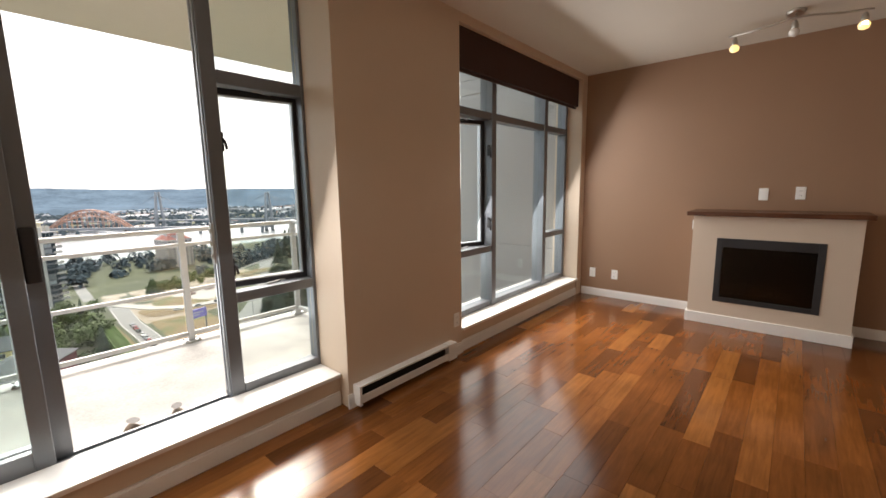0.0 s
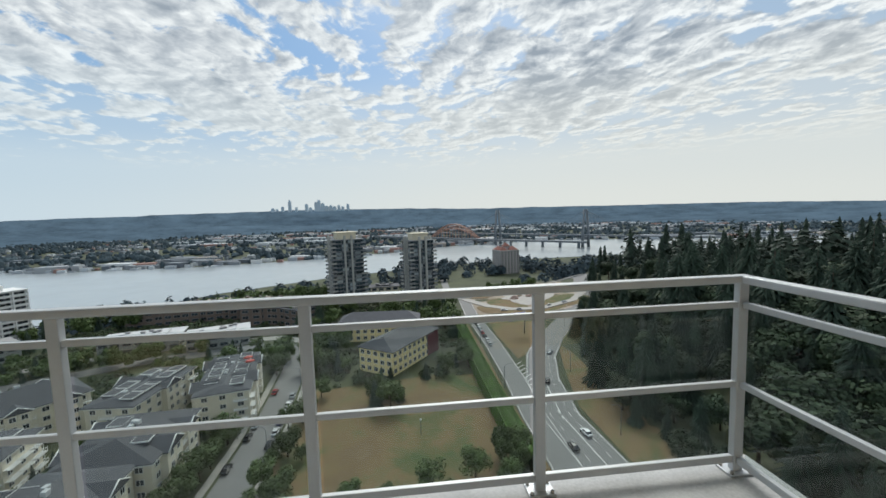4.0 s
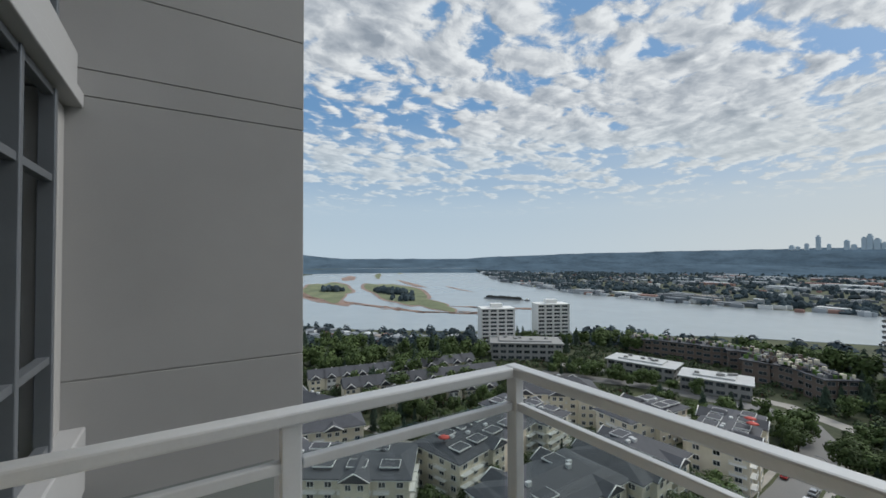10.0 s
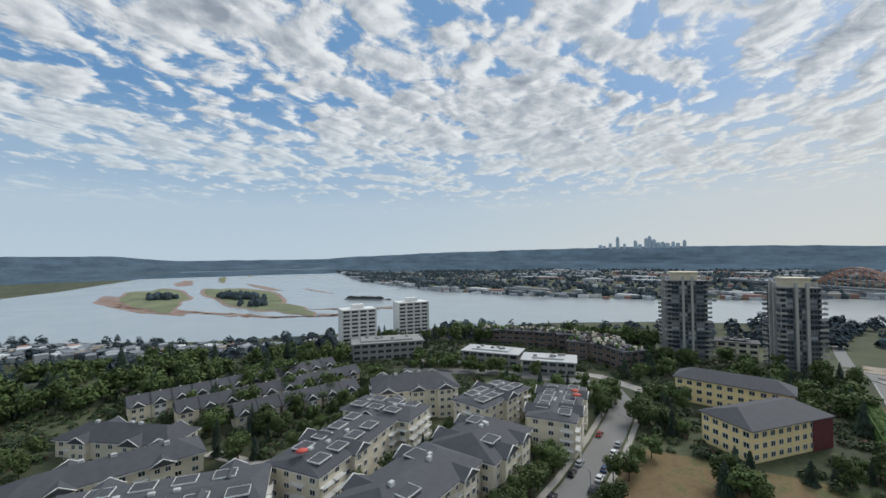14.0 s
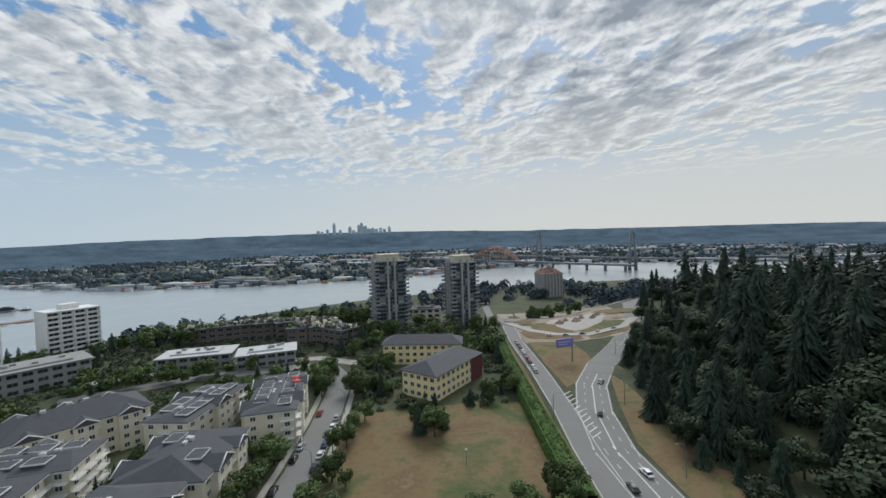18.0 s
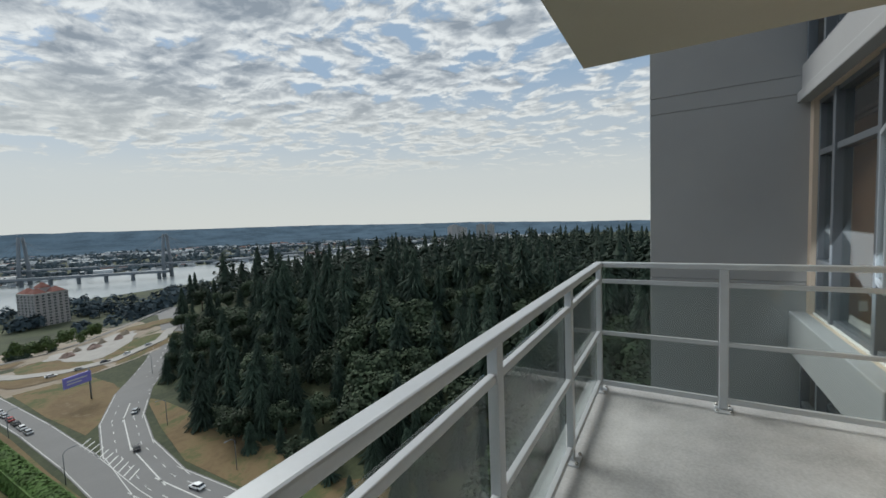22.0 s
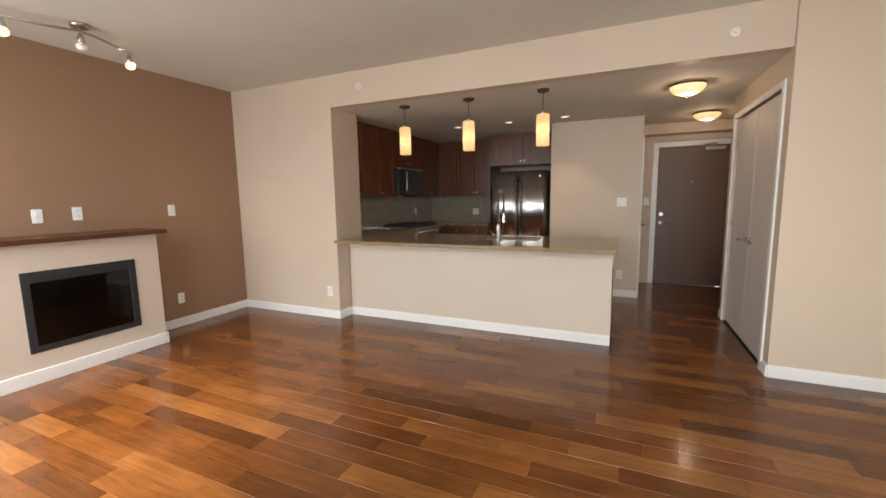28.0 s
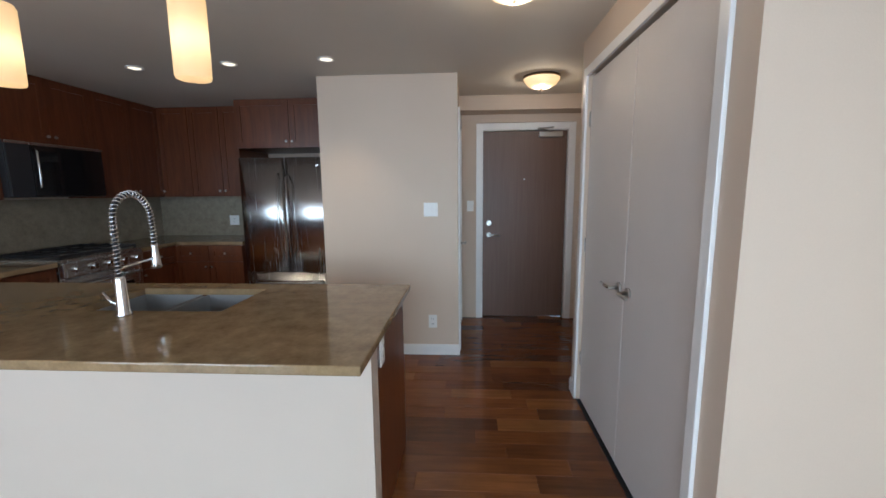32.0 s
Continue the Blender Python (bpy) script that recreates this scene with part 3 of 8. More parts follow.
def balcony_glazing():
    w = thing("window_1", 0.75, FRAME_IN, 0.21, "grey aluminium balcony window with an open casement above a fixed light", "window")
    w.matrix_basis = Matrix()
    tagged(w, kind="structure")
    x0, x1, top = 0.420, PIER_L + 0.012, 2.60
    frame_bar(w, x0, x0 + 0.075, 0.166, top, FRAME_IN + 0.001, FRAME_OUT + 0.006, "mullion")
    frame_bar(w, x1 - 0.032, x1, 0.166, top, FRAME_IN + 0.001, FRAME_OUT)
    for yy in (-0.652, -0.612):
        part("rib", SB(x0 - 0.007, x0 - 0.0005, yy - 0.006, yy + 0.006, 0.236, top - 0.062, r=0.002), "aluminium_light", w)
    for xx in (x0 + 0.012, x0 + 0.050):
        part("rib", SB(xx, xx + 0.012, FRAME_OUT + 0.0065, FRAME_OUT + 0.015, 0.236, top - 0.01, r=0.002), "aluminium_light", w)
    for a, b in ((0.166, 0.262), (0.745, 0.805), (1.925, 1.995), (top - 0.05, top)):
        frame_bar(w, x0 + 0.075, x1 - 0.032, a, b)
    pane(w, x0 + 0.075, x1 - 0.032, 0.262, 0.745)
    pane(w, x0 + 0.075, x1 - 0.032, 1.995, top - 0.05)
    casement(w, x0 + 0.08, x1 - 0.012, 0.80, 1.94, 1, 9)
    bm = bmesh.new()
    for zz in (0.90, 1.58):
        soft_box(bm, x0 + 0.076, x0 + 0.087, FRAME_IN + 0.01, FRAME_IN + 0.04, zz, zz + 0.10, 0.003)
        tube(bm, [(x0 + 0.080, FRAME_IN + 0.02, zz + 0.07), (x0 + 0.088, FRAME_IN, zz + 0.05), (x0 + 0.092, FRAME_IN - 0.006, zz + 0.01)], 0.007, 8)
    part("catch", bm, "gasket", w, "black lever catch")

    d = thing("door_1", -0.6, FRAME_IN, 0.21, "sliding aluminium balcony door standing open, black pull handle", "sliding door")
    d.matrix_basis = Matrix()
    tagged(d, kind="structure")
    frame_bar(d, WEST + 0.002, WEST + 0.06, 0.166, top, name="door_jamb")
    frame_bar(d, WEST + 0.06, x0, top - 0.06, top, name="head")
    bm = SB(WEST + 0.06, x0, FRAME_IN + 0.001, FRAME_OUT + 0.02, 0.166, 0.190, r=0.004)
    for yy in (-0.652, -0.605):
        box(bm, WEST + 0.06, x0, yy - 0.004, yy + 0.004, 0.190, 0.202)
    part("track", bm, "aluminium", d)
    for name, a, b, yc in (("fixed_panel", WEST + 0.06, -0.309, -0.652), ("sliding_panel", WEST + 0.16, -0.247, -0.598)):
        bm = bmesh.new()
        z0, z1, w = 0.203, top - 0.065, 0.066 if name[0] == "f" else 0.070
        for q in ((a, a + w, z0, z1), (b - w, b, z0, z1), (a + w, b - w, z0, z0 + 0.09), (a + w, b - w, z1 - 0.08, z1)):
            soft_box(bm, q[0], q[1], yc - 0.02 if name[0] == "f" else yc - 0.004, yc + 0.02, q[2], q[3], 0.004)
        p = part(name, bm, "aluminium" if name[0] == "f" else "aluminium_light", d)
        if name[0] == "s":
            bm = bmesh.new()
            for q in ((a, a + w, z0, z1), (b - w, b, z0, z1), (a + w, b - w, z0, z0 + 0.09), (a + w, b - w, z1 - 0.08, z1)):
                soft_box(bm, q[0] + 0.001, q[1] - 0.001, yc - 0.02, yc - 0.005, q[2], q[3], 0.003)
            part("inner_frame", bm, "aluminium", p, "dark bronze inner face of the frame")
        g = part("pane", B(a + w, b - w, yc - 0.004, yc + 0.004, z0 + 0.09, z1 - 0.08), "door_pane", p)
        g.visible_shadow = False
        if name[0] == "s":
            bm = bmesh.new()
            for s in (1, -1):
                y0, y1 = (yc + 0.02, yc + 0.055) if s > 0 else (yc - 0.05, yc - 0.02)
                soft_box(bm, b - 0.060 if s > 0 else b - 0.061, b - 0.008, y0, y1, 1.09 if s > 0 else 1.0, 1.245 if s > 0 else 1.235, 0.010, 3)
            part("handle", bm, "black_plastic", p, "black plastic pull handle")
            bm = bmesh.new()
            for zz in (1.115, 1.22):
                bmesh.ops.create_cone(bm, cap_ends=True, segments=12, radius1=0.009, radius2=0.008, depth=0.006, matrix=Matrix.Translation((b - 0.045, yc + 0.057, zz)) @ Matrix.Rotation(radians(-90), 4, "X"))
            part("screw", bm, "chrome", p)
    bm = SB(x0 - 0.016, x0 - 0.001, -0.655, -0.625, 0.98, 1.20, r=0.002)
    for zz in (1.02, 1.09, 1.16):
        box(bm, x0 - 0.022, x0 - 0.016, -0.647, -0.633, zz - 0.012, zz + 0.012)
    part("strike_plate", bm, "satin_nickel", d)
    return w, d


balcony_glazing()


def living_window():
    FI, FO = -0.80, -0.69
    w = thing("window_2", 3.3, FI, 0.21, "grey aluminium living room window in three lights with a dark blind", "window")
    w.matrix_basis = Matrix()
    tagged(w, kind="structure")
    x0, x1, m1, m2, top = PIER_R, 4.468, 2.86, 3.90, 2.60
    frame_bar(w, x0 + 0.002, x0 + 0.05, 0.212, top, FI, FO)
    frame_bar(w, x1 - 0.05, x1, 0.212, top, FI, FO)
    for m in (m1, m2):
        frame_bar(w, m - 0.035, m + 0.035, 0.212, top, FI - 0.01, FO + 0.02, "mullion")
    cells = [(x0 + 0.05, m1 - 0.035, 0.78), (m1 + 0.035, m2 - 0.035, None), (m2 + 0.035, x1 - 0.05, 0.80)]
    for a, b, low in cells:
        for z0, z1 in ((0.212, 0.262), (1.985, 2.05), (top - 0.05, top)):
            frame_bar(w, a, b, z0, z1, FI, FO)
        pane(w, a, b, 2.05, top - 0.05, -0.745)
        if low:
            frame_bar(w, a, b, low - 0.03, low + 0.03, FI, FO)
            pane(w, a, b, 0.262, low - 0.03, -0.745)
        if a < 2.5:
            casement(w, a - 0.005, b + 0.005, low + 0.025, 1.99, 1, 14, -0.71)
            bm = bmesh.new()
            for zz in (0.98, 1.66):
                soft_box(bm, b - 0.014, b - 0.002, FI + 0.01, FI + 0.04, zz, zz + 0.10, 0.003)
                tube(bm, [(b - 0.01, FI + 0.02, zz + 0.08), (b - 0.035, FI - 0.01, zz + 0.07), (b - 0.04, FI - 0.02, zz - 0.02)], 0.008, 8)
            part("catch", bm, "gasket", w, "black lever catch")
        else:
            pane(w, a, b, (low + 0.03) if low else 0.262, 1.985, -0.745)
    blind = thing("roller_blind", 3.3, -0.90, 2.67, "dark brown fabric blind pulled up at the window head", "blind")
    blind.matrix_basis = Matrix()
    bm = SB(PIER_R + 0.012, 4.455, -0.935, -0.915, 2.30, 2.668, r=0.004)
    part("fascia", bm, "blind_fabric", blind)
    bm = tube(bmesh.new(), [(PIER_R + 0.03, -0.885, 2.335), (4.44, -0.885, 2.335)], 0.025, 12)
    part("roll", bm, "blind_fabric", blind)
    bm = SB(PIER_R + 0.02, 4.447, -0.91, -0.89, 2.275, 2.30, r=0.006)
    part("hem_bar", bm, "blind_fabric", blind)


living_window()

# ---- balcony ----
SLAB_L, SLAB_R, SLAB_Y = -2.70, 2.07, 1.38
RAIL_L, RAIL_R, RAIL_Y = -2.51, 1.89, 1.25
DECK = -0.04
structure("balcony_floor", SB(SLAB_L, SLAB_R, OUT - 0.002, SLAB_Y, DECK - 0.20, DECK, r=0.01), "balcony_concrete", "weathered grey concrete balcony floor", "balcony")
structure("balcony_soffit", SB(SLAB_L, SLAB_R, OUT - 0.002, SLAB_Y, 2.66, 2.86, r=0.008), "soffit_paint", "beige painted underside of the balcony above", "balcony")


def post(parent, x, y, wide="x"):
    hx, hy = (0.027, 0.020) if wide == "x" else (0.020, 0.027)
    p = part("post", SB(x - hx, x + hx, y - hy, y + hy, DECK + 0.01, 1.0, r=0.004), "rail_paint", parent)
    plate = part("base_plate", SB(x - 0.07, x + 0.07, y - 0.055, y + 0.055, DECK, DECK + 0.012, r=0.003), "rail_paint", p)
    for sx in (-1, 1):
        for sy in (-1, 1):
            bm = lathe(bmesh.new(), [(0.011, 0.012), (0.011, 0.022), (0.008, 0.026)], (x + sx * 0.053, y + sy * 0.04, DECK), 6)
            part("bolt", bm, "satin_nickel", p)


def railing():
    r = thing("railing", 0, RAIL_Y, DECK, "light grey metal balcony railing with tinted glass panels", "railing")
    r.matrix_basis = Matrix()
    xs = [RAIL_L, -1.40, -0.335, 0.79, RAIL_R]
    for x in xs:
        post(r, x, RAIL_Y)
    for x in (RAIL_L, RAIL_R):
        for y in (0.40, -0.54):
            post(r, x, y, "y")
    bm = soft_box(bmesh.new(), RAIL_L - 0.035, RAIL_R + 0.035, RAIL_Y - 0.030, RAIL_Y + 0.030, 1.0, 1.04, 0.008)
    part("top_rail", bm, "rail_paint", r)
    for x in (RAIL_L, RAIL_R):
        part("top_rail", SB(x - 0.030, x + 0.030, -0.575, RAIL_Y - 0.0305, 1.0, 1.04, r=0.008), "rail_paint", r)
    for a, b in zip(xs, xs[1:]):
        for z, h in ((0.885, 0.016), (0.455, 0.016), (0.035, 0.02)):
            part("rail", SB(a + 0.027, b - 0.027, RAIL_Y - 0.014, RAIL_Y + 0.014, z - h, z + h, r=0.004), "rail_paint", r)
        g = part("glass_panel", B(a + 0.04, b - 0.04, RAIL_Y + 0.020, RAIL_Y + 0.026, 0.02, 0.90), "rail_pane", r)
        g.visible_shadow = False
    for x in (RAIL_L, RAIL_R):
        for a, b in ((-0.54, 0.40), (0.40, RAIL_Y)):
            for z, h in ((0.885, 0.016), (0.455, 0.016), (0.035, 0.02)):
                part("rail", SB(x - 0.014, x + 0.014, a + 0.032, b - 0.024, z - h, z + h, r=0.004), "rail_paint", r)
            o = 0.020 if x > 0 else -0.026
            g = part("glass_panel", B(x + o, x + o + 0.006, a + 0.04, b - 0.04, 0.02, 0.90), "rail_pane", r)
            g.visible_shadow = False


railing()


def fin(name, x0, x1, y1, label):
    """A concrete-grey rendered fin wall in panels, with sunk joints between them."""
    w = new(name)
    w.empty_display_size = 0.1
    tagged(w, label, "wall", "", "structure")
    levels = [-64.5, -2.86, -2.65, 0.54, 2.72, 2.93, 3.59, 6.2, 12.0]
    for z0, z1 in zip(levels, levels[1:]):
        part("panel", SB(x0, x1, OUT - 0.3, y1, z0 + 0.005, z1 - 0.005, r=0.004, seg=1), "grey_stucco", w)
    part("core", B(x0 + 0.012, x1 - 0.012, OUT - 0.3, y1 - 0.012, levels[0], levels[-1]), "grey_stucco", w)


fin("wall_fin_a", -5.80, -5.39, 1.12, "tall grey rendered fin wall beside the balcony")
fin("wall_fin_b", 4.60, 5.05, 0.99, "grey rendered fin wall beyond the living room window")


def outer_wall():
    bm = B(PIER_L, PIER_R, OUT - 0.058, OUT, 0.56, 2.60)
    box(bm, PIER_L, PIER_R, OUT - 0.058, OUT, -0.02, 0.545)
    box(bm, PIER_L + 0.01, PIER_R - 0.01, OUT - 0.058, OUT - 0.012, 0.54, 0.57)
    structure("wall_outer_pier", bm, "cream_stucco", "pale yellow rendered pier beside the balcony door", "wall")
    bm = B(-2.95, WEST, OUT - 0.40, OUT, -0.02, 2.60)
    structure("wall_outer_west", bm, "cream_stucco", "pale yellow rendered wall beside the balcony", "wall")
    for z in (-3.1, 2.62, 5.6):
        bm = bmesh.new()
        for a, b in ((-5.39, SLAB_L), (SLAB_R, 4.60)):
            soft_box(bm, a, b, OUT - 0.30, OUT + 0.06, z, z + 0.12, 0.01)
            box(bm, a, b, OUT - 0.30, OUT + 0.02, z + 0.12, z + 0.42)
        structure("wall_slab_band", bm, "band_grey", "grey rendered floor band across the facade", "wall")
    bm = bmesh.new()
    for a, b in ((-5.39, SLAB_L), (SLAB_R, 4.60)):
        soft_box(bm, a, b, OUT - 0.06, OUT + 0.10, -0.30, 0.19, 0.012)
    structure("wall_sill_band", bm, "band_grey", "grey rendered sill band below the windows", "wall")
    bm = B(-5.39, 4.60, OUT - 0.9, OUT - 0.3, -64.0, -3.0)
    box(bm, -5.39, 4.60, OUT - 0.9, OUT - 0.3, 2.78, 9.0)
    structure("wall_tower_core", bm, "grey_stucco", "plain wall of the storeys above and below", "wall")


outer_wall()
bm = soft_box(bmesh.new(), SLAB_L + 0.02, SLAB_R - 0.02, OUT - 0.03, OUT + 0.012, DECK - 0.01, 0.055, 0.003)
box(bm, WEST, PIER_L, OUT - 0.03, OUT + 0.008, 0.055, 0.165)
structure("trim_flashing", bm, "rail_paint", "grey metal flashing along the foot of the wall", "trim")


def side_window(name, x0, x1, z0, z1, label):
    w = new(name)
    tagged(w, label, "window", "", "structure")
    for x in (x0, x1 - 0.05, x0 + (x1 - x0) * 0.33, x0 + (x1 - x0) * 0.72):
        frame_bar(w, x, x + 0.055, z0, z1)
    for z in (z0, z0 + (z1 - z0) * 0.24, z0 + (z1 - z0) * 0.74, z1 - 0.05):
        part("frame_bar", SB(x0 + 0.05, x1 - 0.05, FRAME_IN + 0.012, FRAME_OUT - 0.012, z, z + 0.05, r=0.004), "aluminium", w)
    part("pane", B(x0 + 0.05, x1 - 0.05, -0.745, -0.737, z0 + 0.05, z1 - 0.05), "dark_pane", w)
    part("curtain", B(x0 + 0.02, x1 - 0.02, -0.93, -0.92, z0, z1), "curtain_fabric", w)


surface("dark_pane", (0.05, 0.06, 0.065), 0.04, var=0.1, bump=0.0, spec=0.7)
surface("curtain_fabric", (0.25, 0.23, 0.2), 0.9, bump=0.0)
side_window("window_3", -4.98, -2.95, 0.20, 2.60, "grey aluminium bedroom window beyond the railing")
side_window("window_4", 2.20, 4.55, 3.05, 5.55, "aluminium window of the storey above")
side_window("window_5", 2.20, 4.55, -2.60, -0.32, "aluminium window of the storey below")
side_window("window_6", -4.98, -2.95, 3.05, 5.55, "aluminium window of the storey above")
side_window("window_7", -4.98, -2.95, -2.60, -0.32, "aluminium window of the storey below")
bm = B(-5.39, -4.98, OUT - 0.3, OUT - 0.05, -0.02, 2.6)
structure("wall_outer_strip", bm, "grey_stucco", "grey rendered strip beside the bedroom window", "wall")


# ---- living room things ----
def fireplace():
    f = thing("fireplace", 4.4, -2.84, 0, "cream electric fireplace surround with dark wood mantel and black firebox", "fireplace")
    f.matrix_basis = Matrix()
    x0, y0, y1, top = 4.215, -3.432, -2.25, 1.068
    a, b, c, d = -3.225, -2.455, 0.238, 0.856
    bm = bmesh.new()
    rings = [[bm.verts.new((x, y, z)) for y, z in ((q[0], q[2]), (q[1], q[2]), (q[1], q[3]), (q[0], q[3]))] for q, x in (((y0, y1, 0.0, top), x0), ((a, b, c, d), x0), ((a, b, c, d), EAST - 0.002), ((y0, y1, 0.0, top), EAST - 0.002))]
    for p, q in zip(rings, rings[1:] + rings[:1]):
        for k in range(4):
            bm.faces.new((p[k], p[(k + 1) % 4], q[(k + 1) % 4], q[k]))
    bmesh.ops.recalc_face_normals(bm, faces=bm.faces[:])
    part("surround", bm, "cream_paint", f)
    bm = soft_box(bmesh.new(), x0 - 0.105, EAST - 0.002, y0 - 0.045, y1 + 0.045, top + 0.001, top + 0.04, 0.006)
    part("mantel", bm, "mantel_wood", f, "dark cherry mantel shelf")
    bm = soft_box(bmesh.new(), x0 - 0.016, EAST - 0.002, y0 - 0.016, y1 + 0.016, 0.0, 0.105, 0.004)
    part("plinth", bm, "white_trim", f, "white painted plinth")
    bm = bmesh.new()
    for q in ((a, a + 0.05, c, d), (b - 0.05, b, c, d), (a + 0.05, b - 0.05, c, c + 0.045), (a + 0.05, b - 0.05, d - 0.085, d)):
        soft_box(bm, x0 - 0.008, x0 + 0.03, q[0], q[1], q[2], q[3], 0.003)
    part("firebox_frame", bm, "gasket", f)
    part("firebox_back", B(x0 + 0.26, x0 + 0.28, a, b, c, d), "black_plastic", f)
    bm = bmesh.new()
    rng = random.Random(4)
    for k in range(7):
        y = a + 0.14 + k * 0.08
        tube(bm, [(x0 + 0.09 + rng.random() * 0.06, y, c + 0.06 + rng.random() * 0.03), (x0 + 0.13 + rng.random() * 0.05, y + 0.09, c + 0.10 + rng.random() * 0.05), (x0 + 0.16, y + 0.17, c + 0.08 + rng.random() * 0.05)], [0.028, 0.034, 0.026], 8)
    part("log_bed", bm, "hearth_log", f)
    part("firebox_floor", B(x0 + 0.03, x0 + 0.26, a, b, c, c + 0.045), "hearth_log", f)
    g = part("firebox_glass", B(x0 + 0.012, x0 + 0.016, a + 0.05, b - 0.05, c + 0.045, d - 0.085), "smoked_pane", f)
    g.visible_shadow = False
    bm = SB(x0 + 0.02, x0 + 0.08, y1, y1 + 0.012, 0.93, 1.02, r=0.003)
    part("side_plate", bm, "white_plastic", f)


glassy("smoked_pane", (0.16, 0.14, 0.12), 0.02, 0.14)
fireplace()


def plate(x, y, z, face, kind, label, w=0.072, h=0.115):
    """A wall plate that faces +y ('y'), -x ('x') or along its own wall, with rocker or sockets."""
    m = {"x": pose(x, y, z, 0, 0, 90), "y": pose(x, y, z, 0, 0, 0), "-y": pose(x, y, z, 0, 0, 180)}[face]
    t = thing("wall_plate", 0, 0, 0, label, "outlet" if kind == "outlet" else "switch")
    t.matrix_basis = m
    part("cover", SB(-w / 2, w / 2, 0.0, 0.007, -h / 2, h / 2, r=0.003), "white_plastic", t)
    if kind == "outlet":
        for zz in (-0.021, 0.021):
            bm = SB(-0.016, 0.016, 0.007, 0.010, zz - 0.014, zz + 0.014, r=0.002)
            s = part("socket", bm, "white_plastic", t)
            bm = B(-0.008, -0.005, 0.010, 0.0105, zz - 0.005, zz + 0.006)
            box(bm, 0.005, 0.008, 0.010, 0.0105, zz - 0.005, zz + 0.006)
            part("slot", bm, "gasket", s)
    else:
        n = max(1, round((w - 0.02) / 0.046))
        for k in range(n):
            xx = (k - (n - 1) / 2) * 0.046
            part("rocker", SB(xx - 0.016, xx + 0.016, 0.007, 0.012, -0.033, 0.033, r=0.002), "white_plastic", t)


plate(EAST, -2.75, 1.26, "x", "switch", "blank white plate on the brown wall above the mantel")
plate(EAST, -3.02, 1.27, "x", "outlet", "white wall outlet on the brown wall above the mantel")
plate(EAST, -3.84, 1.27, "x", "switch", "white rocker switch on the brown wall")
plate(EAST, -1.13, 0.29, "x", "switch", "blank white plate low on the brown wall")
plate(EAST, -1.40, 0.29, "x", "outlet", "white wall outlet low on the brown wall")
plate(EAST, -3.85, 0.31, "x", "outlet", "white wall outlet low beside the fireplace")
plate(3.24, KW, 0.31, "y", "outlet", "white wall outlet low on the tan wall")
plate(0.215, -6.88, 1.263, "y", "switch", "white triple switch plate on the tan wall", 0.118, 0.115)
plate(0.2615, -5.075, 0.775, "x", "outlet", "white outlet on the end panel below the counter")
plate(0.21, -6.88, 0.30, "y", "outlet", "white wall outlet low on the tan wall")
plate(2.06, IN, 0.30, "-y", "outlet", "white wall outlet low on the pier")
plate(-0.12, DOOR_Y, 1.25, "y", "switch", "white switch plate beside the entry door")
plate(2.70, BACK + 0.0125, 1.09, "y", "outlet", "white outlet in the kitchen backsplash", 0.115, 0.115)
plate(KEAST - 0.0125, -5.58, 1.09, "x", "switch", "white switch plate in the kitchen backsplash", 0.118, 0.115)
plate(KEAST - 0.0125, -7.52, 1.12, "x", "outlet", "white outlet in the kitchen backsplash")


def heater():
    h = thing("baseboard_heater", 1.5, IN, 0, "white electric baseboard heater along the pier", "heater")
    h.matrix_basis = Matrix()
    x0, x1, y = 1.02, 1.98, IN - 0.002
    bm = bmesh.new()
    for yy, z0, z1, d in ((y, 0.02, 0.15, 0.012), (y - 0.062, 0.035, 0.088, 0.006)):
        soft_box(bm, x0 + 0.02, x1 - 0.10, yy - d, yy, z0, z1, 0.002)
    soft_box(bm, x0 + 0.02, x1 - 0.10, y - 0.066, y - 0.012, 0.138, 0.150, 0.002)
    part("casing", bm, "white_trim", h)
    for a, b in ((x0, x0 + 0.02), (x1 - 0.10, x1)):
        part("end_cap", SB(a, b, y - 0.070, y, 0.02, 0.152, r=0.003), "white_trim", h)
    for k in range(40):
        xx = x0 + 0.03 + k * (x1 - x0 - 0.14) / 40
        part("fin", B(xx, xx + 0.002, y - 0.055, y - 0.014, 0.05, 0.125), "gasket", h)


heater()


def track_light():
    t = thing("track_light", 3.98, -2.85, CEIL, "curved brushed-metal ceiling track light with three lit spots", "ceiling light")
    t.matrix_basis = Matrix()
    ax, ay = 3.90, -2.87
    part("canopy", lathe(bmesh.new(), [(0.055, CEIL - 0.028), (0.062, CEIL - 0.012), (0.062, CEIL - 0.001)], (ax, ay, 0)), "satin_nickel", t)
    part("stem", tube(bmesh.new(), [(ax, ay, CEIL - 0.06), (ax, ay, CEIL - 0.025)], 0.008, 8), "satin_nickel", t)
    pts = [(ax + 0.16 * (k / 10 - 1) ** 2 * (1 if k < 10 else 0.9) * 0.9, ay + (k - 10) * 0.043, CEIL - 0.062 - 0.010 * math.sin(k * 0.5)) for k in range(21)]
    part("bar", tube(bmesh.new(), pts, 0.009, 8), "satin_nickel", t)
    for k in (1, 10, 19):
        px, py, pz = pts[k]
        head = part("spot", lathe(bmesh.new(), [(0.020, -0.035), (0.026, -0.02), (0.018, 0.012), (0.007, 0.03)], (px, py, pz - 0.045), 14), "satin_nickel", t)
        part("bulb", lathe(bmesh.new(), [(0.012, -0.035), (0.031, -0.025), (0.036, 0.0), (0.024, 0.020)], (px, py, pz - 0.100), 14), "bulb_glow" if k != 10 else "white_plastic", head)


track_light()


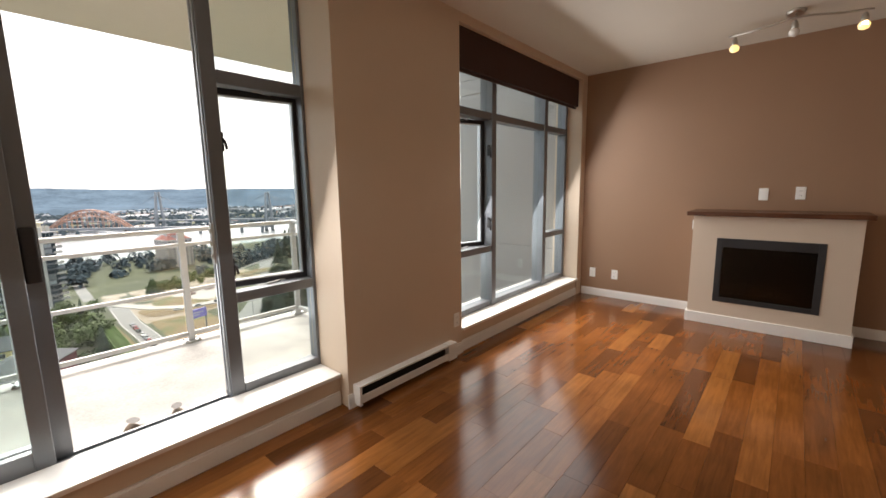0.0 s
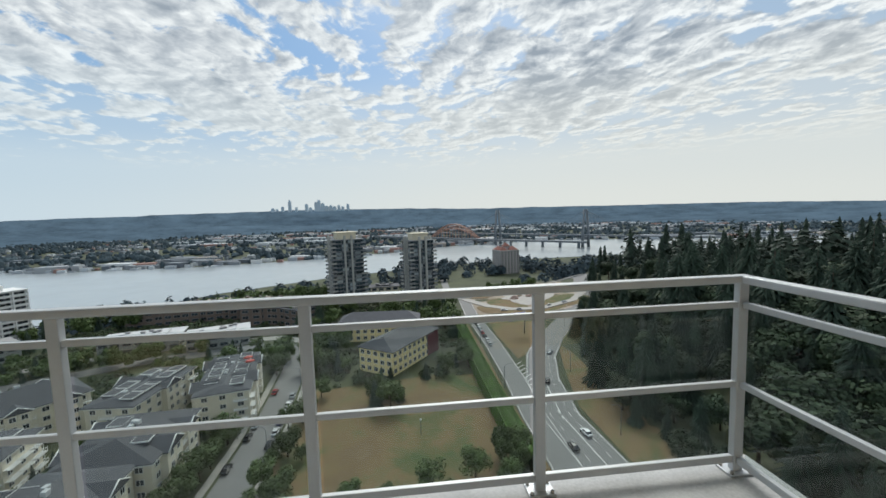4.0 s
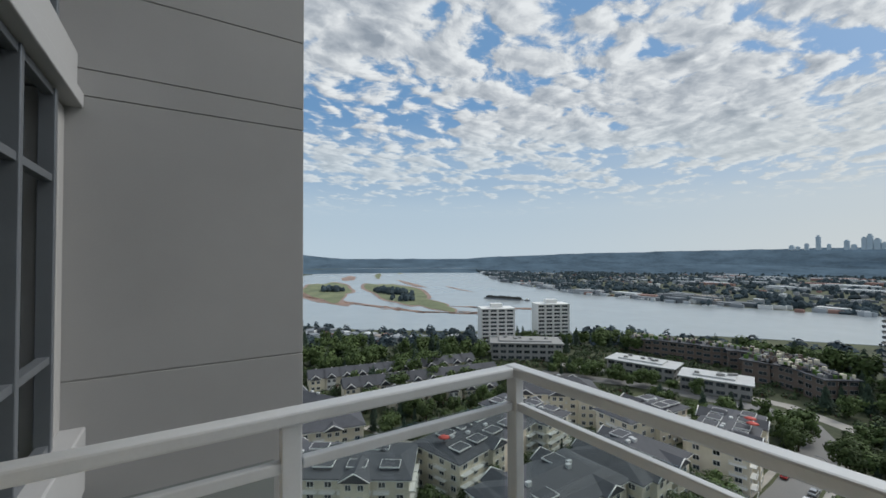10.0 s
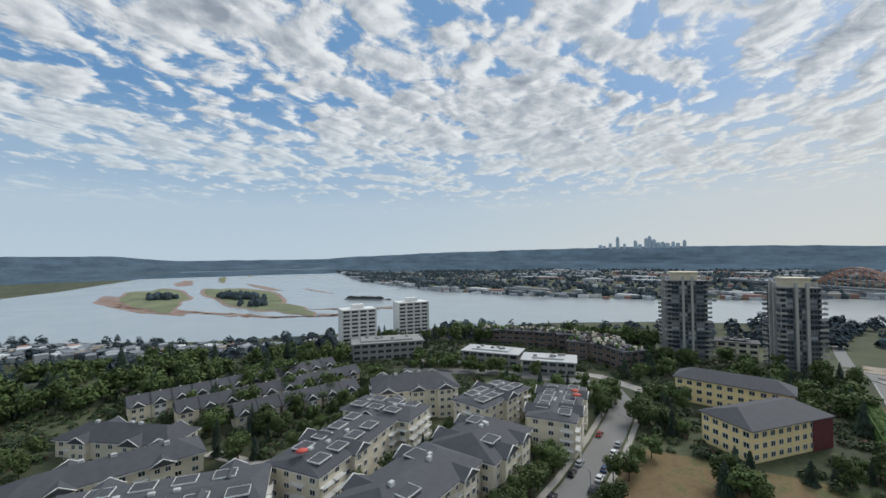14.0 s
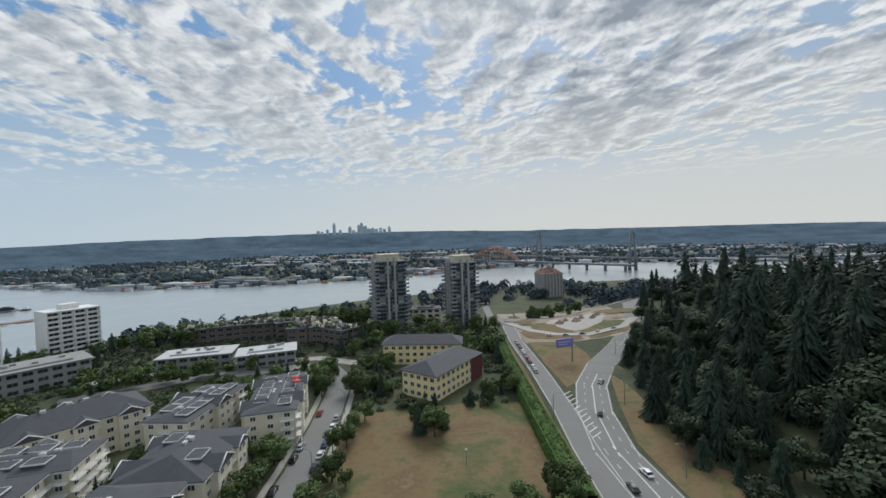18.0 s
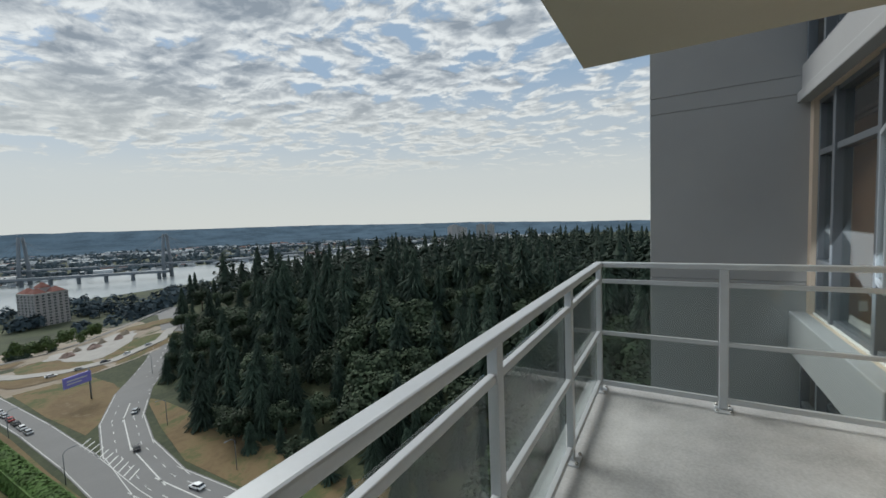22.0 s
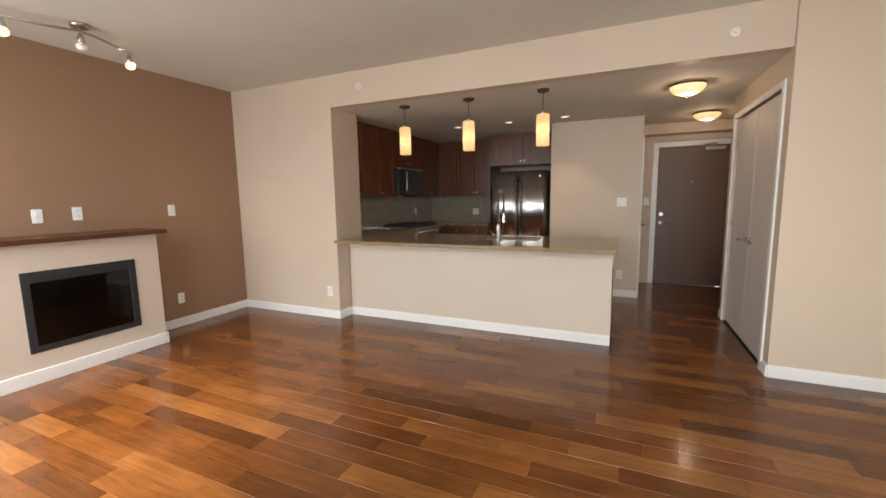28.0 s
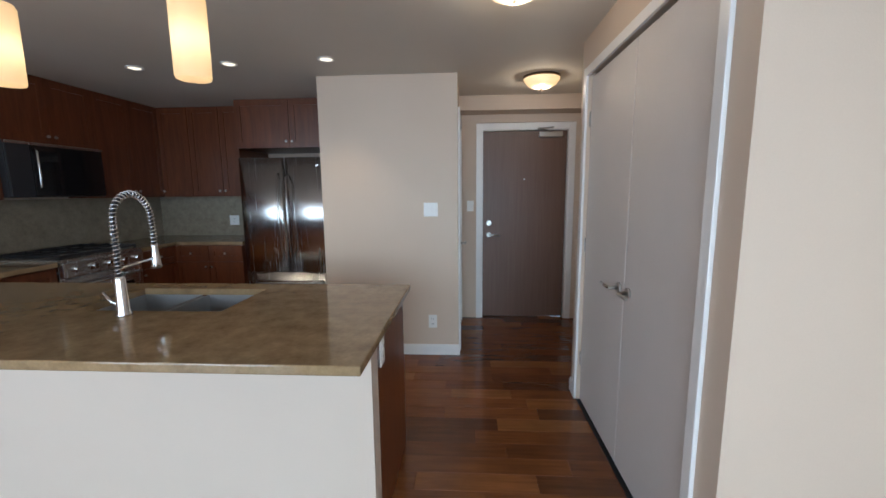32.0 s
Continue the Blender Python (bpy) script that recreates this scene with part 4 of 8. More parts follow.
def sprinkler(x, z):
    s = thing("sprinkler", x, KW, z, "small white sprinkler head on the bulkhead wall", "sprinkler", rz=0)
    m = Matrix.Rotation(radians(-90), 4, "X")
    bm = lathe(bmesh.new(), [(0.034, 0.0), (0.036, 0.004), (0.028, 0.010)], (0, 0, 0), 18)
    bm.transform(m)
    part("escutcheon", bm, "white_plastic", s)
    bm = lathe(bmesh.new(), [(0.012, 0.010), (0.010, 0.035), (0.016, 0.038), (0.016, 0.041)], (0, 0, 0), 12)
    bm.transform(m)
    part("nozzle", bm, "white_plastic", s)


sprinkler(2.73, 2.51)
sprinkler(-0.49, 2.49)


def shoe(x, y, rz):
    s = thing("shoe", x, y, DECK, "worn brown high-top lace-up shoe standing on the balcony floor", "shoe", "pair of shoes", rz)
    s.matrix_basis = s.matrix_basis @ Matrix.Diagonal((1.0, 1.0, 1.2, 1.0))
    bm = bmesh.new()
    rings = []
    for k, (yy, w, h) in enumerate(((-0.14, 0.030, 0.075), (-0.11, 0.038, 0.095), (-0.05, 0.040, 0.10), (0.02, 0.042, 0.082), (0.08, 0.045, 0.06), (0.13, 0.040, 0.045), (0.155, 0.022, 0.032))):
        rings.append([bm.verts.new((w * math.cos(a), yy, 0.022 + max(0.0, math.sin(a)) * (h - 0.02))) for a in (math.pi * j / 8 for j in range(9))])
    for a, b in zip(rings, rings[1:]):
        for j in range(8):
            bm.faces.new((a[j], b[j], b[j + 1], a[j + 1])).smooth = True
    bm.faces.new(rings[0])
    bm.faces.new(rings[-1][::-1])
    part("upper", bm, "shoe_leather", s)
    bm = bmesh.new()
    ring = [(0.034, -0.14), (0.043, -0.08), (0.040, 0.0), (0.048, 0.08), (0.043, 0.135), (0.0, 0.17), (-0.043, 0.135), (-0.048, 0.08), (-0.040, 0.0), (-0.043, -0.08), (-0.034, -0.14), (0.0, -0.152)]
    lo, hi = [[bm.verts.new((px, py, z)) for px, py in ring] for z in (0.0, 0.024)]
    for j in range(12):
        bm.faces.new((lo[j], lo[(j + 1) % 12], hi[(j + 1) % 12], hi[j]))
    bm.faces.new(lo[::-1])
    bm.faces.new(hi)
    part("sole", bm, "shoe_sole", s)
    bm = bmesh.new()
    bmesh.ops.create_circle(bm, cap_ends=True, radius=0.028, segments=14, matrix=Matrix.Translation((0, -0.075, 0.1185)) @ Matrix.Diagonal((1, 1.5, 1, 1)))
    part("opening", bm, "gasket", s)
    bm = bmesh.new()
    for k in range(4):
        tube(bm, [(-0.022, 0.0 + k * 0.022, 0.102 - k * 0.010), (0.0, 0.005 + k * 0.022, 0.112 - k * 0.011), (0.022, k * 0.022, 0.102 - k * 0.010)], 0.003, 6)
    part("laces", bm, "shoe_sole", s)


shoe(0.05, -0.36, 198)
shoe(0.22, -0.37, 166)


def wall_socket_outside():
    o = thing("outdoor_outlet", 1.62, OUT, 0.40, "grey weatherproof outlet box on the yellow wall", "outlet")
    part("cover", SB(-0.045, 0.045, 0.0, 0.025, -0.06, 0.06, r=0.006), "satin_nickel", o)
    part("lid", SB(-0.036, 0.036, 0.026, 0.038, -0.05, 0.05, r=0.006), "satin_nickel", o)


wall_socket_outside()

# ---- doors of the hall ----
def casing(parent, axis, at, way, a, b, top, w=0.062, t=0.016):
    """Flat white casing around an opening in a wall: at is the wall's face, way the side that it faces."""
    lo, hi = sorted((at, at + way * t))
    for u0, u1, z0, z1 in ((a - w, a, 0.0, top + w), (b, b + w, 0.0, top + w), (a, b, top, top + w)):
        bm = SB(u0, u1, lo, hi, z0, z1, r=0.003) if axis == "x" else SB(lo, hi, u0, u1, z0, z1, r=0.003)
        part("casing", bm, "white_trim", parent)


def lever(parent, base, out, along, mat="satin_nickel"):
    """A lever handle: a rose on the door, a neck and a bar."""
    base, out, along = Vector(base), Vector(out), Vector(along)
    bm = tube(bmesh.new(), [base, base + out * 0.010], 0.027, 16)
    h = part("handle", bm, mat, parent, "satin nickel lever handle")
    bm = tube(bmesh.new(), [base + out * 0.01, base + out * 0.05, base + out * 0.055 + along * 0.015, base + out * 0.055 + along * 0.115], [0.010, 0.009, 0.009, 0.007], 10)
    part("lever", bm, mat, h)


def entry_door():
    d = new("door_2")
    tagged(d, "dark taupe entry door with closer, deadbolt and lever", "door", "", "structure")
    a, b, y = -1.145, -0.255, DOOR_Y - 0.05
    part("leaf", SB(a + 0.003, b - 0.003, y - 0.045, y, 0.008, 2.035, r=0.003), "entry_wood", d)
    casing(d, "x", DOOR_Y, 1, a - 0.01, b + 0.01, 2.05)
    bm = B(a - 0.05, a, DOOR_Y - 0.12, DOOR_Y - 0.001, 0.0, 2.08)
    box(bm, b, b + 0.05, DOOR_Y - 0.12, DOOR_Y - 0.001, 0.0, 2.08)
    box(bm, a, b, DOOR_Y - 0.12, DOOR_Y - 0.001, 2.038, 2.08)
    part("jamb", bm, "white_trim", d)
    lever(d, (b - 0.07, y, 0.93), (0, 1, 0), (-1, 0, 0))
    part("deadbolt", tube(bmesh.new(), [(b - 0.07, y, 1.06), (b - 0.07, y + 0.016, 1.06)], [0.030, 0.026], 16), "satin_nickel", d)
    part("peephole", tube(bmesh.new(), [(-0.70, y, 1.53), (-0.70, y + 0.006, 1.53)], 0.009, 10), "satin_nickel", d)
    bm = SB(a + 0.06, a + 0.30, y, y + 0.055, 1.965, 2.02, r=0.006)
    c = part("closer", bm, "satin_nickel", d, "silver door closer")
    bm = tube(bmesh.new(), [(a + 0.20, y + 0.03, 2.03), (a + 0.33, y + 0.10, 2.045), (a + 0.16, y + 0.06, 2.06)], 0.009, 6)
    part("closer_arm", bm, "satin_nickel", c)
    for z in (0.25, 1.05, 1.80):
        part("hinge", tube(bmesh.new(), [(a + 0.003, y + 0.006, z), (a + 0.003, y + 0.006, z + 0.09)], 0.006, 8), "satin_nickel", d)


def closet_doors():
    d = new("door_3")
    tagged(d, "closed pair of pale grey flush closet doors with levers", "closet door", "", "structure")
    a, b, x = -6.155, -4.822, CLOSET - 0.02
    mid = (a + b) / 2
    for lo, hi, s in ((a, mid, 1), (mid, b, -1)):
        part("leaf", SB(x - 0.035, x, lo + 0.003, hi - 0.003, 0.012, 2.09, r=0.003), "white_door", d)
        yy = mid - s * 0.06
        lever(d, (x, yy, 0.93), (1, 0, 0), (0, -s, 0), "satin_nickel")
        for z in (0.25, 1.02, 1.80):
            yh = lo if s > 0 else hi
            part("hinge", tube(bmesh.new(), [(x + 0.004, yh, z), (x + 0.004, yh, z + 0.09)], 0.006, 8), "satin_nickel", d)
    part("stop", B(x - 0.10, x - 0.04, a, b, 0.0, 2.1), "gasket", d)
    casing(d, "y", CLOSET, 1, a - 0.004, b + 0.004, 2.10, 0.052)


def side_door():
    d = new("door_4")
    tagged(d, "white flush side door in the hall", "door", "", "structure")
    part("leaf", SB(HALL_E - 0.006, HALL_E + 0.03, -7.80, -7.06, 0.01, 2.03, r=0.003), "white_door", d)
    casing(d, "y", HALL_E, -1, -7.81, -7.04, 2.04, 0.062, 0.02)
    lever(d, (HALL_E - 0.006, -7.13, 0.95), (-1, 0, 0), (0, -1, 0))


entry_door()
closet_doors()
side_door()


# ---- kitchen ----
def peninsula():
    structure("wall_peninsula", B(0.26, 3.10, -5.0, -4.90, 0.0, 0.872), "cream_paint", "cream half wall below the kitchen counter", "wall")
    c = thing("peninsula_cabinet", 1.7, -5.3, 0, "dark cherry base cabinets behind the half wall", "cabinet")
    c.matrix_basis = Matrix()
    part("end_panel", SB(0.262, 0.282, -5.64, -5.002, 0.0, 0.872, r=0.002), "cherry_cabinet", c)
    part("body", B(0.283, 2.98, -5.60, -5.002, 0.10, 0.70), "cherry_cabinet", c)
    part("toe_kick", B(0.283, 2.98, -5.54, -5.002, 0.0, 0.10), "black_plastic", c)
    for k in range(5):
        x = 0.30 + k * 0.53
        p = part("door", SB(x, x + 0.515, -5.622, -5.602, 0.12, 0.86, r=0.003), "cherry_cabinet", c)
        part("knob", lathe(bmesh.new(), [(0.006, 0), (0.012, 0.02)], (x + 0.46, -5.63, 0.80), 8), "satin_nickel", p)
    top = thing("countertop", 1.7, -5.2, 0.875, "polished brown granite counter with an undermount sink cut-out", "countertop")
    top.matrix_basis = Matrix()
    z0, z1 = 0.875, 0.908
    sx0, sx1, sy0, sy1 = 0.98, 1.66, -5.56, -5.16
    outer, hole = (0.225, 3.105, -5.69, -4.635), (sx0, sx1, sy0, sy1)
    bm = bmesh.new()
    rings = [[bm.verts.new((x, y, z)) for x, y in ((q[0], q[2]), (q[1], q[2]), (q[1], q[3]), (q[0], q[3]))] for q, z in ((outer, z1), (hole, z1), (hole, z0), (outer, z0))]
    for a, b in zip(rings, rings[1:] + rings[:1]):
        for k in range(4):
            bm.faces.new((a[k], a[(k + 1) % 4], b[(k + 1) % 4], b[k]))
    bmesh.ops.recalc_face_normals(bm, faces=bm.faces[:])
    bmesh.ops.bevel(bm, geom=[e for e in bm.edges if all(v in rings[0] + rings[3] for v in e.verts)], offset=0.005, segments=2, profile=0.5, affect="EDGES")
    part("slab", bm, "granite", top)
    for q in ((2.985, KEAST, -6.325, -5.69), (3.105, KEAST, -5.69, KW - 0.472), (2.985, KEAST, BACK, -7.10), (2.26, 2.985, BACK, -7.575)):
        part("slab", B(*q, z0, z1), "granite", top)
    bm = B(KEAST - 0.012, KEAST - 0.001, BACK + 0.012, KW - 0.472, z1, 1.375)
    box(bm, 2.24, KEAST - 0.013, BACK + 0.001, BACK + 0.012, z1, 1.375)
    structure("backsplash", bm, "backsplash", "olive-brown stone backsplash behind the counter", "backsplash")
    s = thing("sink", 1.32, -5.36, 0.88, "double-bowl stainless steel undermount sink", "sink")
    s.matrix_basis = Matrix()
    for a, b in ((sx0, 1.30), (1.34, sx1)):
        bm = bmesh.new()
        box(bm, a, b, sy0, sy1, 0.708, 0.712)
        for q in ((a - 0.004, a, sy0, sy1), (b, b + 0.004, sy0, sy1), (a, b, sy0 - 0.004, sy0), (a, b, sy1, sy1 + 0.004)):
            box(bm, *q, 0.708, 0.874)
        bowl = part("bowl", bm, "sink_steel", s)
        part("drain", lathe(bmesh.new(), [(0.04, 0.7125), (0.032, 0.7155)], ((a + b) / 2, -5.36, 0), 16), "chrome", bowl)
    part("divider", SB(1.3045, 1.3355, sy0, sy1, 0.708, 0.868, r=0.004), "sink_steel", s)


peninsula()


def faucet():
    f = thing("faucet", 1.36, -5.09, 0.908, "tall chrome spring-neck kitchen faucet", "faucet")
    f.matrix_basis = Matrix()
    x, y, z = 1.36, -5.09, 0.908
    part("base", lathe(bmesh.new(), [(0.030, 0.0), (0.030, 0.008), (0.024, 0.02), (0.021, 0.16), (0.017, 0.17)], (x, y, z), 18), "chrome", f)
    arc = [(x, y, z + 0.16), (x, y, z + 0.36)] + [(x, y - 0.10 + 0.10 * math.cos(a), z + 0.40 + 0.11 * math.sin(a)) for a in (math.pi * k / 10 for k in range(11))] + [(x, y - 0.205, z + 0.33), (x, y - 0.205, z + 0.27)]
    part("hose", tube(bmesh.new(), arc, 0.008, 8), "gasket", f)
    bm = bmesh.new()
    pts = []
    lengths = [0.0]
    for p, q in zip(arc, arc[1:]):
        lengths.append(lengths[-1] + (Vector(q) - Vector(p)).length)
    n = 420
    for k in range(n):
        s = lengths[-1] * k / n
        i = max(j for j in range(len(lengths) - 1) if lengths[j] <= s)
        u = (s - lengths[i]) / (lengths[i + 1] - lengths[i])
        p, q = Vector(arc[i]), Vector(arc[i + 1])
        way = (q - p).normalized()
        side = Vector((1, 0, 0))
        up = way.cross(side)
        a = 2 * math.pi * k / 10
        pts.append(p.lerp(q, u) + 0.0135 * (math.cos(a) * side + math.sin(a) * up))
    tube(bm, pts, 0.0032, 5)
    part("spring", bm, "chrome", f)
    part("spray_head", lathe(bmesh.new(), [(0.021, 0.0), (0.024, 0.012), (0.018, 0.05), (0.014, 0.10), (0.016, 0.115)], (x, y - 0.205, z + 0.165), 16), "chrome", f)
    part("holder", tube(bmesh.new(), [(x, y, z + 0.20), (x, y - 0.19, z + 0.215)], 0.006, 8), "chrome", f)
    part("lever", tube(bmesh.new(), [(x + 0.02, y, z + 0.05), (x + 0.05, y, z + 0.06), (x + 0.085, y, z + 0.10)], [0.010, 0.008, 0.006], 8), "chrome", f)


faucet()


def shaker_door(parent, face, u0, u1, z0, z1, at, knob=None):
    """A framed cabinet door; face 'x' looks to -x at x=at, face 'y' looks to +y at y=at."""
    def put(bm, a, b, c, d, t0, t1):
        if face == "x":
            box(bm, at - t1, at - t0, a, b, c, d)
        else:
            box(bm, a, b, at + t0, at + t1, c, d)
        return bm
    w = 0.058
    d = part("door", put(bmesh.new(), u0 + w, u1 - w, z0 + w, z1 - w, 0.002, 0.011), "cherry_cabinet", parent)
    for a in (u0, u1 - w):
        part("stile", put(bmesh.new(), a, a + w, z0, z1, 0.002, 0.020), "cherry_cabinet", d)
    for c in (z0, z1 - w):
        part("rail", put(bmesh.new(), u0 + w, u1 - w, c, c + w, 0.002, 0.020), "cherry_cabinet", d)
    if knob:
        ku, kz = knob
        p, out = (Vector((at - 0.020, ku, kz)), Vector((-1, 0, 0))) if face == "x" else (Vector((ku, at + 0.020, kz)), Vector((0, 1, 0)))
        part("knob", tube(bmesh.new(), [p, p + out * 0.012, p + out * 0.014, p + out * 0.024], [0.005, 0.005, 0.013, 0.011], 10), "satin_nickel", d)


def wall_cabinet(face, u0, u1, z0, z1, front, back, doors, label):
    c = thing("wall_cabinet", 0, 0, 0, label, "cabinet", "kitchen wall cabinets")
    c.matrix_basis = Matrix()
    if face == "x":
        part("body", B(front, back, u0 + 0.001, u1 - 0.001, z0, z1), "cherry_cabinet", c)
    else:
        part("body", B(u0 + 0.001, u1 - 0.001, back, front, z0, z1), "cherry_cabinet", c)
    w = (u1 - u0) / doors
    for k in range(doors):
        a = u0 + k * w
        ku = (a + w - 0.03 if k % 2 == 0 else a + 0.03) if doors > 1 else a + 0.03
        shaker_door(c, face, a + 0.003, a + w - 0.003, z0 + 0.003, z1 - 0.01, front, (ku, z0 + 0.06))


def base_cabinet(face, u0, u1, front, back, doors):
    c = thing("base_cabinet", 0, 0, 0, "dark cherry base cabinet with a drawer below the granite", "cabinet", "kitchen base cabinets")
    c.matrix_basis = Matrix()
    if face == "x":
        part("body", B(front, back, u0 + 0.001, u1 - 0.001, 0.10, 0.873), "cherry_cabinet", c)
        part("toe_kick", B(front + 0.06, back, u0 + 0.001, u1 - 0.001, 0.0, 0.10), "black_plastic", c)
    else:
        part("body", B(u0 + 0.001, u1 - 0.001, back, front, 0.10, 0.873), "cherry_cabinet", c)
        part("toe_kick", B(u0 + 0.001, u1 - 0.001, back, front - 0.06, 0.0, 0.10), "black_plastic", c)
    w = (u1 - u0) / doors
    for k in range(doors):
        a = u0 + k * w
        shaker_door(c, face, a + 0.003, a + w - 0.003, 0.70, 0.865, front, (a + w / 2, 0.785))
        shaker_door(c, face, a + 0.003, a + w - 0.003, 0.11, 0.692, front, (a + w - 0.03 if k % 2 == 0 else a + 0.03, 0.64))


def kitchen_run():
    W, T = 1.378, 2.338
    lab = "dark cherry wall cabinet with framed doors up to the ceiling"
    wall_cabinet("x", -6.29, KW - 0.475, W, T, 3.30, KEAST - 0.002, 3, lab)
    wall_cabinet("x", -7.09, -6.291, 1.815, T, 3.30, KEAST - 0.002, 2, "short dark cherry cabinet above the microwave")
    wall_cabinet("x", -7.885, -7.091, W, T, 3.30, KEAST - 0.002, 2, lab)
    wall_cabinet("y", 2.245, 3.298, W, T, -7.89, BACK + 0.002, 3, lab)
    wall_cabinet("y", 1.135, 2.243, 1.86, T, -7.60, BACK + 0.002, 2, "dark cherry cabinet above the refrigerator")
    base_cabinet("x", -6.325, -5.70, 3.02, KEAST - 0.002, 1)
    base_cabinet("x", -7.60, -7.10, 3.02, KEAST - 0.002, 1)
    base_cabinet("y", 2.27, 3.018, -7.60, BACK + 0.002, 2)
    g = thing("fridge_panel", 2.25, -7.9, 0, "dark cherry side panel beside the refrigerator", "panel")
    g.matrix_basis = Matrix()
    part("board", B(2.235, 2.255, BACK + 0.002, -7.61, 0.0, 1.858), "cherry_cabinet", g)

    m = thing("microwave", 3.4, -6.69, 1.40, "black and stainless over-range microwave", "microwave")
    m.matrix_basis = Matrix()
    part("body", SB(3.24, KEAST - 0.004, -7.085, -6.295, 1.395, 1.81, r=0.006), "black_plastic", m)
    part("door", SB(3.222, 3.239, -7.075, -6.47, 1.405, 1.80, r=0.004), "black_glass", m)
    part("panel", SB(3.224, 3.239, -6.465, -6.30, 1.405, 1.80, r=0.004), "black_plastic", m)
    part("handle", tube(bmesh.new(), [(3.215, -6.49, 1.46), (3.195, -6.49, 1.48), (3.195, -6.49, 1.74), (3.215, -6.49, 1.76)], 0.009, 8), "steel", m)
    part("grille", SB(3.218, 3.24, -7.085, -6.295, 1.790, 1.812, r=0.003), "steel", m)

    r = thing("gas_range", 3.28, -6.71, 0, "stainless steel gas range with black grates and knobs", "range")
    r.matrix_basis = Matrix()
    x0, a, b = 2.965, -7.09, -6.335
    part("body", B(x0 + 0.03, KEAST - 0.02, a, b, 0.08, 0.90), "steel", r)
    part("cooktop", SB(x0 - 0.005, KEAST - 0.02, a, b, 0.902, 0.925, r=0.004), "steel", r)
    part("control_panel", SB(x0 - 0.015, x0 + 0.03, a, b, 0.78, 0.90, r=0.01), "steel", r)
    part("oven_door", SB(x0, x0 + 0.029, a + 0.01, b - 0.01, 0.25, 0.77, r=0.006), "steel", r)
    part("oven_window", SB(x0 - 0.004, x0 + 0.001, a + 0.12, b - 0.12, 0.36, 0.64, r=0.004), "black_glass", r)
    part("oven_handle", tube(bmesh.new(), [(x0, a + 0.06, 0.71), (x0 - 0.045, a + 0.06, 0.71), (x0 - 0.045, b - 0.06, 0.71), (x0, b - 0.06, 0.71)], 0.011, 8), "chrome", r)
    for k in range(5):
        yy = a + 0.09 + k * (b - a - 0.18) / 4
        part("knob", tube(bmesh.new(), [(x0 - 0.014, yy, 0.84), (x0 - 0.03, yy, 0.84), (x0 - 0.05, yy, 0.84)], [0.024, 0.022, 0.020], 14), "chrome", r)
    for k in range(3):
        y0 = a + 0.02 + k * (b - a - 0.04) / 3
        y1 = y0 + (b - a - 0.04) / 3 - 0.006
        bm = bmesh.new()
        for q in ((x0 + 0.03, x0 + 0.045, y0, y1), (x0 + 0.57, x0 + 0.585, y0, y1), (x0 + 0.045, x0 + 0.57, y0, y0 + 0.014), (x0 + 0.045, x0 + 0.57, y1 - 0.014, y1)):
            box(bm, *q, 0.935, 0.955)
        for f in (0.25, 0.5, 0.75):
            xx = x0 + 0.03 + f * 0.55
            box(bm, xx - 0.006, xx + 0.006, y0, y1, 0.945, 0.962)
        for cx in (x0 + 0.03, x0 + 0.57):
            for cy in (y0, y1 - 0.014):
                box(bm, cx, cx + 0.015, cy, cy + 0.014, 0.925, 0.936)
        g = part("grate", bm, "black_plastic", r, "black cast-iron grate")
        for f in (0.28, 0.72) if k != 1 else (0.5,):
            part("burner", lathe(bmesh.new(), [(0.045, 0.926), (0.045, 0.935), (0.030, 0.942)], (x0 + 0.03 + f * 0.55, (y0 + y1) / 2, 0), 14), "gasket", g)

    f = thing("refrigerator", 1.77, -7.85, 0, "stainless steel french-door refrigerator with bottom freezer", "refrigerator")
    f.matrix_basis = Matrix()
    x0, x1, y = 1.30, 2.215, -7.53
    part("body", B(x0 + 0.005, x1 - 0.005, BACK + 0.02, y - 0.06, 0.02, 1.755), "black_plastic", f)
    mid = (x0 + x1) / 2

    def bowed(name, u0, u1, z0, z1):
        bm = bmesh.new()
        n = 8
        grid = [[bm.verts.new((u0 + (u1 - u0) * i / n, y - 0.026 + 0.032 * math.sin(math.pi * (0.12 + 0.76 * i / n)), z)) for z in (z0, z1)] for i in range(n + 1)]
        back = [[bm.verts.new((u, y - 0.058, z)) for z in (z0, z1)] for u in (u0, u1)]
        for i in range(n):
            bm.faces.new((grid[i][0], grid[i][1], grid[i + 1][1], grid[i + 1][0])).smooth = True
        bm.faces.new((grid[0][0], back[0][0], back[0][1], grid[0][1]))
        bm.faces.new((grid[-1][0], grid[-1][1], back[1][1], back[1][0]))
        bm.faces.new([g[1] for g in grid] + [back[1][1], back[0][1]])
        bm.faces.new([g[0] for g in grid][::-1] + [back[0][0], back[1][0]])
        bmesh.ops.recalc_face_normals(bm, faces=bm.faces[:])
        return part(name, bm, "steel", f)

    for name, u0, u1, hx in (("door", x0, mid - 0.003, mid - 0.045), ("door", mid + 0.003, x1, mid + 0.045)):
        d = bowed(name, u0, u1, 0.60, 1.76)
        part("handle", tube(bmesh.new(), [(hx, y, 0.72), (hx, y + 0.045, 0.76), (hx, y + 0.060, 1.15), (hx, y + 0.045, 1.56), (hx, y, 1.60)], 0.011, 10), "steel", d)
    d = bowed("freezer_drawer", x0, x1, 0.06, 0.594)
